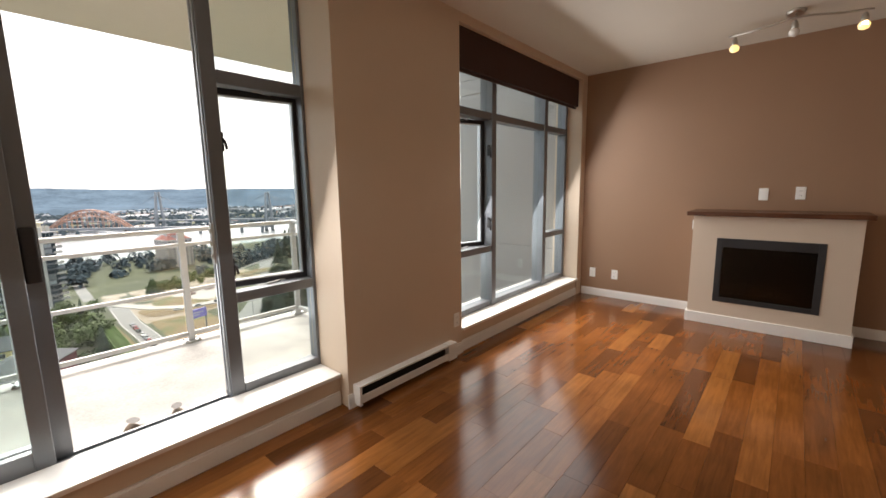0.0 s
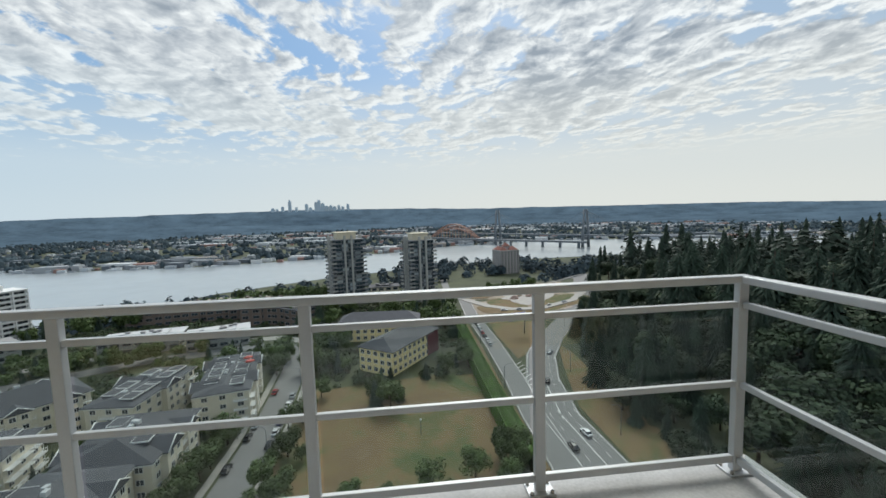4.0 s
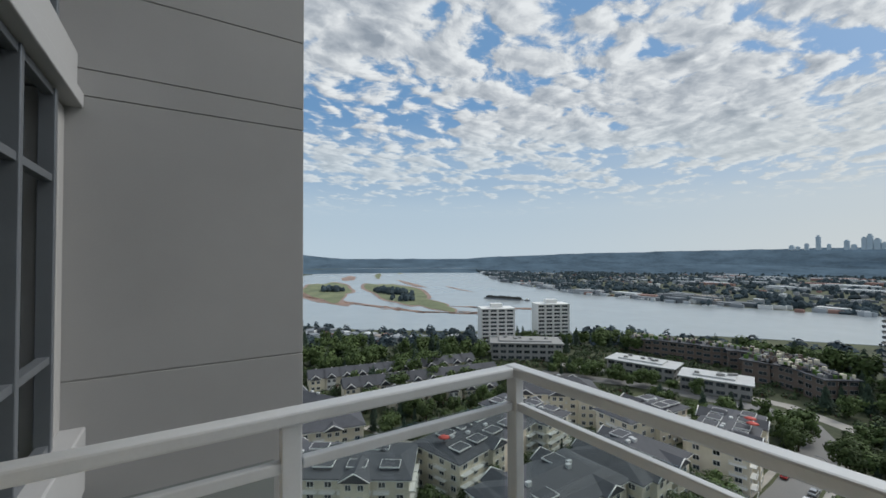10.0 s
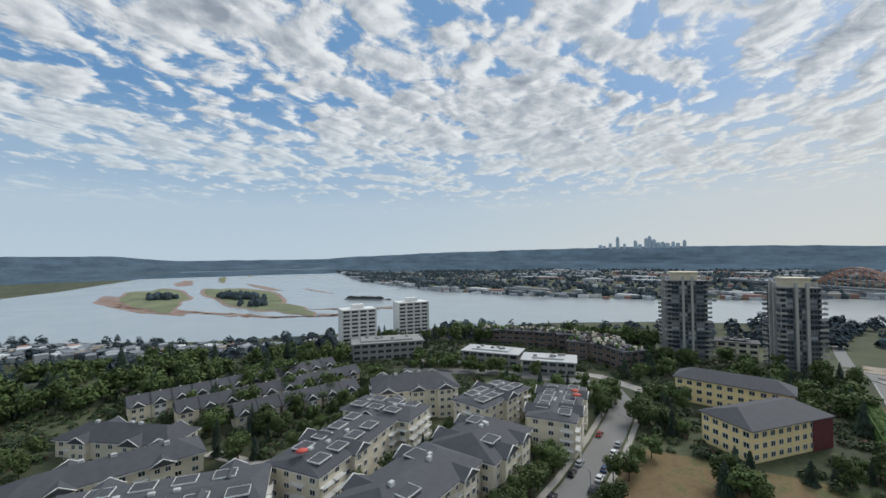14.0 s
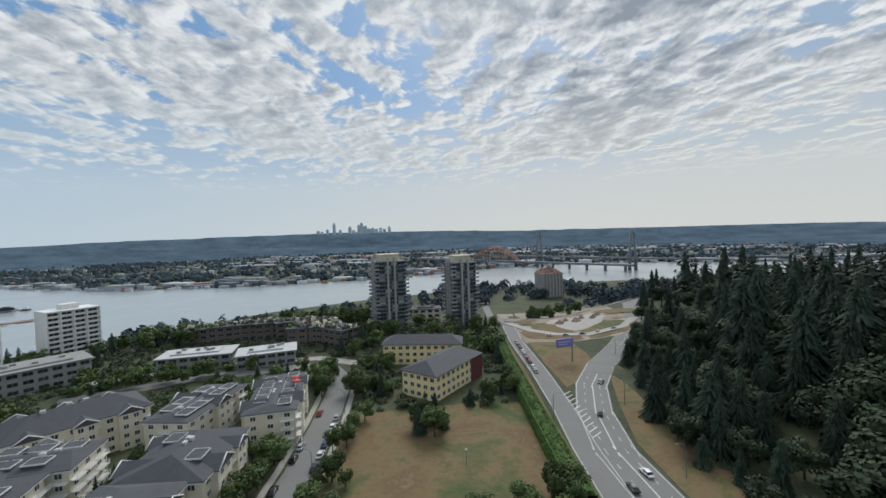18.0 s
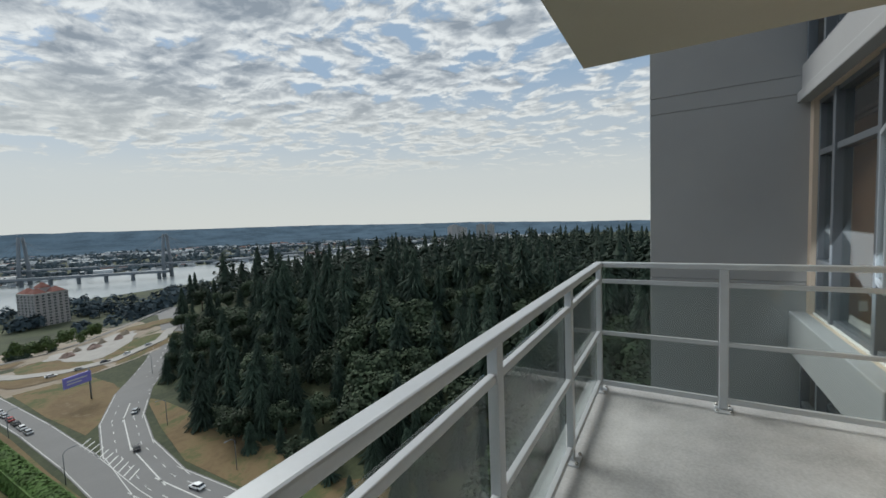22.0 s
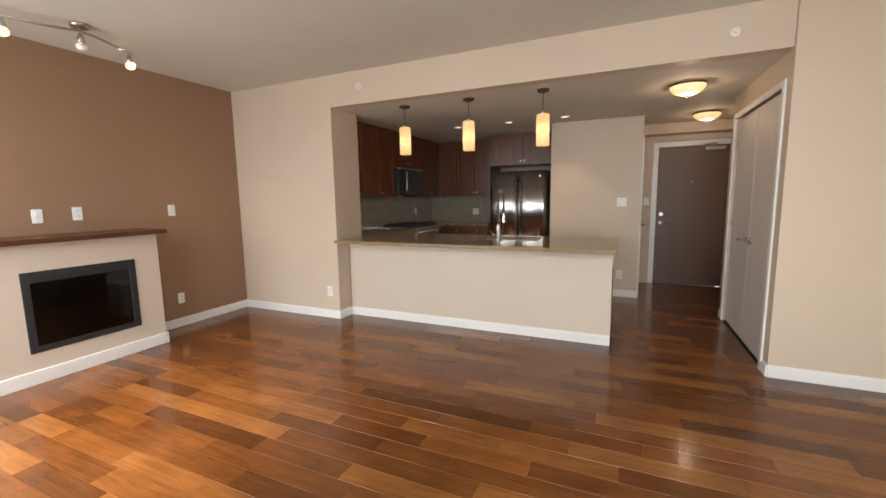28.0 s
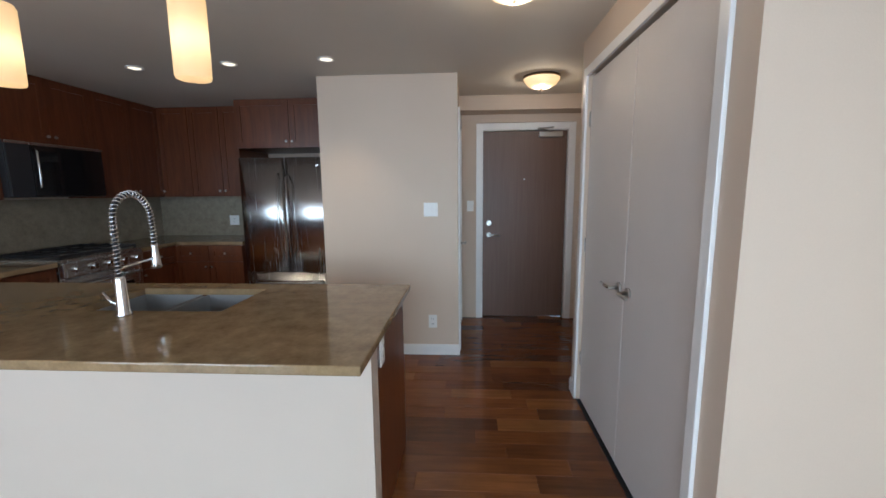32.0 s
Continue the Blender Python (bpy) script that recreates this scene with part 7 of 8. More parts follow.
def hedge():
    rng = random.Random(5)
    line = [(30.5, 92), (30.5, 143), (31, 194), (32, 242)]
    verts, faces = [], []
    for (x0, y0), (x1, y1) in zip(line, line[1:]):
        n = int(math.hypot(x1 - x0, y1 - y0) * 110)
        for k in range(n):
            u = rng.random()
            cx, cy = x0 + (x1 - x0) * u, y0 + (y1 - y0) * u
            a = rng.uniform(-0.1, math.pi + 0.1)
            px = cx + 3.1 * math.cos(a) * rng.uniform(0.85, 1.05)
            pz = -64 + max(0.1, 5.2 * min(1.0, 1.25 * math.sin(a)) * rng.uniform(0.88, 1.06))
            nrm = Vector((math.cos(a), rng.uniform(-0.5, 0.5), math.sin(a) + 0.2)).normalized()
            t = nrm.orthogonal().normalized()
            t = Matrix.Rotation(rng.random() * 6.28, 3, nrm) @ t
            b = nrm.cross(t)
            s = rng.uniform(0.24, 0.46)
            base = len(verts)
            for du, dv in ((-1, -0.5), (0.3, -1), (1, 0.4), (-0.2, 1)):
                q = Vector((px, cy, pz)) + (t * du + b * dv) * s
                verts.append(tuple(q))
            faces.append((base, base + 1, base + 2, base + 3))
    me = bpy.data.meshes.new("leaves")
    me.from_pydata(verts, [], faces)
    me.materials.append(MATS["hedge_leaf"])
    h = thing("hedge", 30.5, 160, -64, "long tall trimmed green hedge beside the road", "hedge")
    h.matrix_basis = Matrix()
    o = new("leaves", me)
    o.parent = h
    bm = bmesh.new()
    for (x0, y0), (x1, y1) in zip(line, line[1:]):
        vs = [bm.verts.new((x + s * 2.6, y, z)) for x, y in ((x0, y0), (x1, y1)) for s in (-1, 1) for z in (-64.0, -59.6)]
        for f in ((0, 1, 5, 4), (2, 6, 7, 3), (1, 3, 7, 5)):
            bm.faces.new([vs[i] for i in f])
    part("core", bm, "hedge_leaf", h)


hedge()

# ---- houses ----
WINDOW_MESHES = {}


def window_mesh(w, h, trim="tower_white", glass="window_dark"):
    key = (w, h, trim, glass)
    if key not in WINDOW_MESHES:
        # one connected sheet: a frame with two sunk panes
        t = 0.12
        us, vs = [-w / 2, -w / 2 + t, -0.05, 0.05, w / 2 - t, w / 2], [0, t, h - t, h]
        bm = bmesh.new()
        grid = {(i, j): bm.verts.new((u, 0.10, v)) for i, u in enumerate(us) for j, v in enumerate(vs)}
        deep = {(i, j): bm.verts.new((us[i], 0.03, vs[j])) for i in (1, 2, 3, 4) for j in (1, 2)}
        back = {(i, j): bm.verts.new((us[i], -0.02, vs[j])) for i in (0, 5) for j in (0, 3)}
        for i in range(5):
            for j in range(3):
                ring = [(i, j), (i + 1, j), (i + 1, j + 1), (i, j + 1)]
                if j == 1 and i in (1, 3):
                    f = bm.faces.new([deep[k] for k in ring[::-1]])
                    f.material_index = 1
                    for p, q in zip(ring, ring[1:] + ring[:1]):
                        bm.faces.new((grid[q], grid[p], deep[p], deep[q]))
                else:
                    bm.faces.new([grid[k] for k in ring[::-1]])
        for line, c0, c1 in (([(i, 0) for i in range(6)], (0, 0), (5, 0)), ([(i, 3) for i in range(5, -1, -1)], (5, 3), (0, 3)), ([(0, j) for j in range(3, -1, -1)], (0, 3), (0, 0)), ([(5, j) for j in range(4)], (5, 0), (5, 3))):
            bm.faces.new([grid[k] for k in line] + [back[c1], back[c0]])
        me = bpy.data.meshes.new("window")
        bm.to_mesh(me)
        bm.free()
        me.materials.append(MATS[trim])
        me.materials.append(MATS[glass])
        WINDOW_MESHES[key] = me
    return WINDOW_MESHES[key]


BALCONY = {}


def balcony_mesh(w, mat):
    if (w, mat) not in BALCONY:
        bm = bmesh.new()
        box(bm, -w / 2, w / 2, 0.0, 1.5, -0.18, 0.0)
        for x in (-w / 2, w / 2 - 0.10):
            box(bm, x, x + 0.10, 1.38, 1.48, 0.0, 1.05)
        box(bm, -w / 2, w / 2, 1.38, 1.46, 0.95, 1.05)
        for k in range(9):
            x = -w / 2 + 0.2 + k * (w - 0.4) / 8
            box(bm, x, x + 0.05, 1.40, 1.44, 0.0, 0.95)
        BALCONY[(w, mat)] = mesh_of("balcony", bm, mat)
    return BALCONY[(w, mat)]


def gable_roof(bm, x0, x1, y0, y1, z, h, over=0.7, hip=0.0):
    """A pitched roof along x, hipped by the given run, with eaves of some depth."""
    a, b, c, d = x0 - over, x1 + over, y0 - over, y1 + over
    m = (y0 + y1) / 2
    low = [bm.verts.new(p) for p in ((a, c, z - 0.25), (b, c, z - 0.25), (b, d, z - 0.25), (a, d, z - 0.25))]
    rim = [bm.verts.new(p) for p in ((a, c, z), (b, c, z), (b, d, z), (a, d, z))]
    r0, r1 = bm.verts.new((a + hip, m, z + h)), bm.verts.new((b - hip, m, z + h))
    bm.faces.new(low[::-1])
    for k in range(4):
        j = (k + 1) % 4
        bm.faces.new((low[k], low[j], rim[j], rim[k]))
    bm.faces.new((rim[0], rim[1], r1, r0))
    bm.faces.new((rim[2], rim[3], r0, r1))
    bm.faces.new((rim[1], rim[2], r1))
    bm.faces.new((rim[3], rim[0], r0))


def facade(e, L, W, floors, fh, z0, bay, win, sides="nsew", balconies=0.0, seed=0, trim="tower_white", glass="window_dark", rail="tower_white"):
    rng = random.Random(seed)
    for side in sides:
        span = L if side in "ns" else W
        n = max(1, int(span // bay))
        for i in range(n):
            u = -span / 2 + span * (i + 0.5) / n
            hang = rng.random() < balconies
            for f in range(floors):
                z = z0 + f * fh + 0.9
                turn = {"s": 180, "n": 0, "e": -90, "w": 90}[side]
                at = {"s": (u, -W / 2, z), "n": (u, W / 2, z), "e": (L / 2, u, z), "w": (-L / 2, u, z)}[side]
                o = new("window", window_mesh(*win, trim, glass))
                o.parent = e
                o.matrix_basis = pose(*at, 0, 0, turn)
                if hang:
                    o = new("balcony", balcony_mesh(round(min(span / n - 0.5, 4.0), 1), rail))
                    o.parent = e
                    o.matrix_basis = pose(at[0], at[1], z - 0.75, 0, 0, turn)


def apartment_block(x, y, rz, L, W, floors, label, wall="wall_beige", roof_h=3.2, hip=6.0, group="slate-roofed apartment blocks", seed=0, flat_boxes=6, wings=2):
    fh = 2.9
    e = thing("apartment_block", x, y, fall(x, y) - 0.2, label, "apartment building", group, rz)
    H = floors * fh + 0.4
    part("wall", B(-L / 2, L / 2, -W / 2, W / 2, 0, H), wall, e)
    bm = bmesh.new()
    gable_roof(bm, -L / 2, L / 2, -W / 2, W / 2, H + 0.05, roof_h, 0.8, hip)
    part("roof", bm, "roof_slate", e)
    part("eaves_trim", B(-L / 2 - 0.85, L / 2 + 0.85, -W / 2 - 0.85, W / 2 + 0.85, H - 0.42, H - 0.21), "tower_white", e)
    rng = random.Random(seed)
    # gabled bays that step out of the long fronts
    for s in (-1, 1):
        for k in range(wings):
            u = -L / 2 + L * (k + 0.5 + rng.uniform(-0.12, 0.12)) / wings
            bw = rng.uniform(5.5, 7.5)
            bm = B(u - bw / 2, u + bw / 2, s * W / 2 - 0.5 if s > 0 else s * W / 2 - 1.6, s * W / 2 + 1.6 if s > 0 else s * W / 2 + 0.5, 0, H - 0.2)
            bay = part("bay_wall", bm, wall, e)
            bm = bmesh.new()
            tmp = bmesh.new()
            gable_roof(tmp, 0, W / 2 * 0.75 + 1.6, -bw / 2, bw / 2, 0, bw * 0.30, 0.5, 0.0)
            m = pose(u, s * (W / 2 + 1.6), H - 0.1, 0, 0, -90 if s > 0 else 90)
            tmp.transform(m)
            me = bpy.data.meshes.new("r")
            tmp.to_mesh(me)
            tmp.free()
            bm.from_mesh(me)
            bpy.data.meshes.remove(me)
            part("bay_roof", bm, "roof_slate", e)
            bm = bmesh.new()
            yy = s * (W / 2 + 1.62)
            for sx in (-1, 1):
                tube(bm, [(u + sx * (bw / 2 + 0.45), yy + s * 0.5, H - 0.2), (u, yy + s * 0.5, H + bw * 0.30 - 0.05)], 0.16, 5)
            part("bargeboard", bm, "tower_white", e)
            for f in range(floors):
                for du in (-bw * 0.22, bw * 0.22):
                    o = new("window", window_mesh(1.5, 1.5))
                    o.parent = e
                    o.matrix_basis = pose(u + du, s * (W / 2 + 1.6), f * fh + 1.0, 0, 0, 0 if s > 0 else 180)
    facade(e, L, W, floors, fh, 0.0, 4.2, (1.8, 1.5), balconies=0.45, seed=seed)
    for k in range(flat_boxes):
        u = -L / 2 + 3 + (L - 6) * (k + 0.5) / max(1, flat_boxes)
        s = 1 if k % 2 else -1
        yy = s * W * 0.26
        zz = H + roof_h * 0.48
        part("roof_box", SB(u - 2.4, u + 2.4, yy - 1.9, yy + 1.9, zz - 0.8, zz + 0.75, r=0.05, seg=1), "roof_slate", e)
        bm = bmesh.new()
        for q in ((u - 2.5, u + 2.5, yy - 2.0, yy - 1.9), (u - 2.5, u + 2.5, yy + 1.9, yy + 2.0), (u - 2.5, u - 2.4, yy - 1.9, yy + 1.9), (u + 2.4, u + 2.5, yy - 1.9, yy + 1.9)):
            box(bm, *q, zz + 0.45, zz + 0.80)
        part("parapet_trim", bm, "tower_white", e)
    for k in range(3):
        u, v = rng.uniform(-L * 0.3, L * 0.3), rng.uniform(-1.2, 1.2)
        part("roof_vent", SB(u - 0.7, u + 0.7, v - 0.5, v + 0.5, H + roof_h * 0.75, H + roof_h + 0.55, r=0.08, seg=1), "roof_white", e)
    return e


apartment_block(-69, 73, 92, 34, 18, 4, "slate-roofed beige apartment block beside the street", seed=1, flat_boxes=2, wings=2, hip=7)
apartment_block(-68, 103, 94, 25, 20, 4, "slate-roofed beige apartment block with a gabled bay", seed=2, flat_boxes=2, wings=2, hip=7)
apartment_block(-101, 76, 104, 36, 17, 4, "beige apartment block with flat roof boxes", seed=3, flat_boxes=8, roof_h=1.5, hip=4, wings=1)
apartment_block(-108, 102, 12, 27, 14, 4, "beige apartment block with white-edged roof boxes", seed=4, flat_boxes=6, roof_h=1.4, hip=4, wings=1)
apartment_block(-85, 137, 85, 30, 14, 4, "dark-roofed apartment block with rooftop terraces", seed=5, flat_boxes=9, roof_h=1.3, hip=4, wings=1)
apartment_block(-61, 144, 104, 36, 15, 4, "dark-roofed apartment block with white roof edges", seed=6, flat_boxes=9, roof_h=1.3, hip=4, wings=2)
apartment_block(-119, 129, 50, 34, 19, 4, "long slate-roofed beige apartment block", seed=7, flat_boxes=0, roof_h=4.0, hip=8, wings=3)
apartment_block(-109, 33, 56, 44, 18, 4, "near beige apartment block with flat roof boxes", seed=8, flat_boxes=9, roof_h=1.4, hip=4, wings=2)
apartment_block(-174, 44, 30, 42, 13, 2, "long low grey-roofed row of homes", seed=9, flat_boxes=0, roof_h=3.6, hip=7, wings=2)
apartment_block(-150, 34, 78, 44, 13, 2, "long low grey-roofed row of homes with dormers", seed=10, flat_boxes=0, roof_h=3.4, hip=7, wings=2)
for px, py, pz in ((-55, 146, -51.6), (-57, 150, -51.6), (-98, 62, -51.4)):
    e = thing("patio_umbrella", px, py, pz, "red patio umbrella on a roof terrace", "umbrella", "roof terrace umbrellas")
    part("pole", tube(bmesh.new(), [(0, 0, 0), (0, 0, 2.6)], 0.05, 6), "pylon_grey", e)
    part("canopy", lathe(bmesh.new(), [(1.7, 2.1), (0.9, 2.45), (0.08, 2.7)], (0, 0, 0), 10), "awning_red", e)


def townhouse(x, y, rz, seed):
    rng = random.Random(seed)
    e = thing("townhouse", x, y, fall(x, y) - 0.2, "small slate-roofed cream townhouse with a gable", "townhouse", "rows of townhouses", rz)
    w, d, h = 7.4, 10.0, 6.2
    part("wall", B(-w / 2, w / 2, -d / 2, d / 2, 0, h), "wall_beige", e)
    bm = bmesh.new()
    gable_roof(bm, -w / 2, w / 2, -d / 2, d / 2, h, 3.4, 0.5, 0.0)
    part("roof", bm, "roof_slate", e)
    for s in (1, -1):
        tmp = bmesh.new()
        gable_roof(tmp, 0, d * 0.4 + 1.0, -2.3, 2.3, 0, 2.1, 0.35, 0.0)
        tmp.transform(pose(0.8 * s, s * (d / 2 + 1.0), h - 0.3, 0, 0, -90 if s > 0 else 90))
        part("gable_roof", tmp, "roof_slate", e)
        part("gable_wall", B(0.8 * s - 2.0, 0.8 * s + 2.0, min(s * d / 2, s * (d / 2 + 1.0)), max(s * d / 2, s * (d / 2 + 1.0)), 0, h - 0.2), "tower_white" if seed % 2 else "wall_beige", e)
        bm = bmesh.new()
        yb = s * (d / 2 + 1.42)
        for sx in (-1, 1):
            tube(bm, [(0.8 * s + sx * 2.7, yb, h - 0.45), (0.8 * s, yb, h + 1.85)], 0.17, 5)
        part("bargeboard", bm, "tower_white", e)
        bm = bmesh.new()
        vs = [bm.verts.new(p) for p in ((0.8 * s - 2.2, s * (d / 2 + 1.01), h - 0.3), (0.8 * s + 2.2, s * (d / 2 + 1.01), h - 0.3), (0.8 * s, s * (d / 2 + 1.01), h + 1.7))]
        bm.faces.new(vs if s < 0 else vs[::-1])
        part("gable_face", bm, "wall_beige", e)
        for f in range(2):
            for u in (-0.5, 2.0):
                o = new("window", window_mesh(1.5, 1.5))
                o.parent = e
                o.matrix_basis = pose(u * s, s * (d / 2 + (1.0 if u > 0 else 1.0)), f * 2.8 + 1.0, 0, 0, 0 if s > 0 else 180)


def row(x0, y0, x1, y1, seed):
    n = int(math.hypot(x1 - x0, y1 - y0) / 7.6)
    rz = math.degrees(math.atan2(y1 - y0, x1 - x0))
    for k in range(n):
        u = (k + 0.5) / n
        townhouse(x0 + (x1 - x0) * u, y0 + (y1 - y0) * u, rz, seed + k)


row(-208, 52, -193, 142, 100)
row(-186, 62, -170, 140, 120)
row(-164, 74, -151, 124, 140)


def flat_block(x, y, rz, L, W, floors, label, wall, roof, seed):
    e = thing("commercial_block", x, y, fall(x, y) - 0.2, label, "commercial building", "flat-roofed blocks", rz)
    H = floors * 3.6
    part("wall", B(-L / 2, L / 2, -W / 2, W / 2, 0, H), wall, e)
    part("roof", SB(-L / 2 - 1, L / 2 + 1, -W / 2 - 1, W / 2 + 1, H, H + 0.5, r=0.05, seg=1), roof, e)
    part("upper_roof", SB(-L / 2 + 5, L / 2 - 6, -W / 2 + 3, W / 2 - 2, H + 0.501, H + 1.3, r=0.05, seg=1), roof, e)
    rng = random.Random(seed)
    garden = "gardens" in label
    for k in range(26 if garden else 6):
        u, v = rng.uniform(-L * 0.42, L * 0.42) if garden else rng.uniform(-L * 0.3, L * 0.3), rng.uniform(-W * 0.42, W * 0.42) if garden else rng.uniform(-W * 0.2, W * 0.2)
        a, b, c = (rng.uniform(0.3, 1.2), rng.uniform(0.3, 0.9), rng.uniform(0.5, 1.5)) if garden else (1.0, 0.7, 1.0)
        part("planter" if garden else "roof_unit", SB(u - a, u + a, v - b, v + b, H + 0.5 if garden else H + 1.3, H + 1.3 + c, r=0.05, seg=1), rng.choice(("wall_brown", "wall_beige", "hedge_leaf", "wall_grey", "roof_slate")) if garden else "wall_grey", e)
    facade(e, L, W, floors, 3.6, 0.3, 4.5, (3.6, 1.9), seed=seed, trim="wall_grey")


flat_block(-132, 216, 14, 34, 16, 2, "white flat-roofed commercial block with dark glazing", "wall_grey", "roof_white", 1)
flat_block(-96, 217, 20, 28, 16, 2, "white flat-roofed block with stepped roof", "wall_grey", "roof_white", 2)
flat_block(-196, 188, 52, 44, 20, 3, "low grey block at the foot of the white towers", "wall_grey", "wall_grey", 3)
for k in range(7):
    flat_block(-160 + 14 * k - 3, 268 + 8 * math.sin(k * 0.5), 12 + 4 * k, 15, 13, 3, "brown terraced block with rooftop gardens", "wall_brown", "roof_slate", 10 + k)
for k in range(4):
    flat_block(-92 + 10 * k, 256 + 3 * k - 2 * k * k, 6 - 14 * k, 12, 14, 3, "curved brown terraced block with rooftop gardens", "wall_brown", "roof_slate", 30 + k)
flat_block(-14, 322, 5, 22, 12, 3, "low grey block between the towers", "wall_beige", "roof_slate", 40)


def yellow_building():
    e = thing("care_home", 0, 178, -64.2, "yellow four-storey building with grey hipped roofs and a maroon end", "apartment building")
    H = 10.6
    for x, y, rz, L, W, name in ((-1.5, 177, 55, 36, 17, "front_wing"), (-12, 212, -4, 40, 13, "back_wing")):
        f = new(name)
        f.parent = e
        f.matrix_basis = pose(x, y - 178, 0, 0, 0, rz)
        part("wall", B(-L / 2, L / 2, -W / 2, W / 2, 0, H), "wall_yellow", f)
        if name == "front_wing":
            part("end_wall", B(L / 2 - 9, L / 2 + 0.4, -W / 2 - 0.4, W / 2 + 0.4, 0, H - 0.1), "wall_maroon", f)
        bm = bmesh.new()
        gable_roof(bm, -L / 2, L / 2, -W / 2, W / 2, H, 3.6, 1.0, 6.5)
        part("roof", bm, "roof_slate", f)
        for side in "nsew":
            span = L if side in "ns" else W
            n = int(span // 3.4)
            for i in range(n):
                u = -span / 2 + span * (i + 0.5) / n
                for s in range(3):
                    z = s * 3.3 + 1.2
                    turn = {"s": 180, "n": 0, "e": -90, "w": 90}[side]
                    at = {"s": (u, -W / 2, z), "n": (u, W / 2, z), "e": (L / 2, u, z), "w": (-L / 2, u, z)}[side]
                    o = new("window", window_mesh(2.0, 1.8))
                    o.parent = f
                    o.matrix_basis = pose(*at, 0, 0, turn)


yellow_building()


def glass_tower(x, y, rz, W, D, floors, label, group):
    """A slim residential tower: concrete frame, stacked glazing, slab edges, corner balconies and a cream crown."""
    e = thing("tower_block", x, y, fall(x, y) - 1.0, label, "apartment tower", group, rz)
    fh = 2.85
    H = floors * fh + 1.0
    part("core", B(-W / 2 + 0.6, W / 2 - 0.6, -D / 2 + 0.6, D / 2 - 0.6, 0, H), "tower_glass", e)
    for sx in (-1, 1):
        for sy in (-1, 1):
            part("pier", B(sx * 2.5 - 0.65, sx * 2.5 + 0.65, sy * D / 2 - 0.9, sy * D / 2 + 0.7, 0, H + 3.0), "tower_pale", e)
            part("pier", B(sx * W / 2 - 0.9, sx * W / 2 + 0.7, sy * 2.5 - 0.65, sy * 2.5 + 0.65, 0, H + 3.0), "tower_pale", e)
    for f in range(floors + 1):
        z = 1.0 + f * fh
        part("floor_slab", B(-W / 2 - 0.2, W / 2 + 0.2, -D / 2 - 0.2, D / 2 + 0.2, z - 0.14, z + 0.14), "tower_concrete", e)
        if f < floors:
            for sx in (-1, 1):
                for sy in (-1, 1):
                    bm = bmesh.new()
                    a, b = sorted((sx * (W / 2 + 1.3), sx * (W / 2 - 2.4)))
                    c, d = sorted((sy * (D / 2 + 1.3), sy * (D / 2 - 2.4)))
                    box(bm, a, b, c, d, z - 0.13, z + 0.12)
                    box(bm, a, b, sy * (D / 2 + 1.3) - 0.05, sy * (D / 2 + 1.3) + 0.05, z + 0.12, z + 1.1)
                    box(bm, sx * (W / 2 + 1.3) - 0.05, sx * (W / 2 + 1.3) + 0.05, c, d, z + 0.12, z + 1.1)
                    part("balcony", bm, ("tower_pale", "wall_grey", "tower_concrete")[(f * 7 + sx * 2 + sy * 3 + f // 3) % 3], e)
            for side in "nsew":
                span = (W if side in "ns" else D) - 4.5
                n = 4
                for i in range(n):
                    u = -span / 2 + span * (i + 0.5) / n
                    turn = {"s": 180, "n": 0, "e": -90, "w": 90}[side]
                    zz = z + 0.35
                    at = {"s": (u, -D / 2 + 0.55, zz), "n": (u, D / 2 - 0.55, zz), "e": (W / 2 - 0.55, u, zz), "w": (-W / 2 + 0.55, u, zz)}[side]
                    o = new("window", window_mesh(round(span / n - 0.3, 2), 2.1, "tower_pale" if (f * 5 + i * 3) % 4 == 0 else "tower_concrete", "tower_glass" if (f * 3 + i * 5 + f // 2) % 3 else "tower_sheen_paint"))
                    o.parent = e
                    o.matrix_basis = pose(*at, 0, 0, turn)
    part("penthouse", SB(-W * 0.30, W * 0.30, -D * 0.30, D * 0.30, H, H + 4.6, r=0.1, seg=1), "tower_cream", e)
    part("crown", SB(-W * 0.34, W * 0.34, -D * 0.34, D * 0.34, H + 4.6, H + 5.4, r=0.1, seg=1), "tower_cream", e)


glass_tower(-41, 305, 20, 23, 21, 17, "dark glass and concrete apartment tower near the river", "twin towers")
glass_tower(13, 303, 20, 19, 19, 16, "slim dark glass and concrete apartment tower near the river", "twin towers")


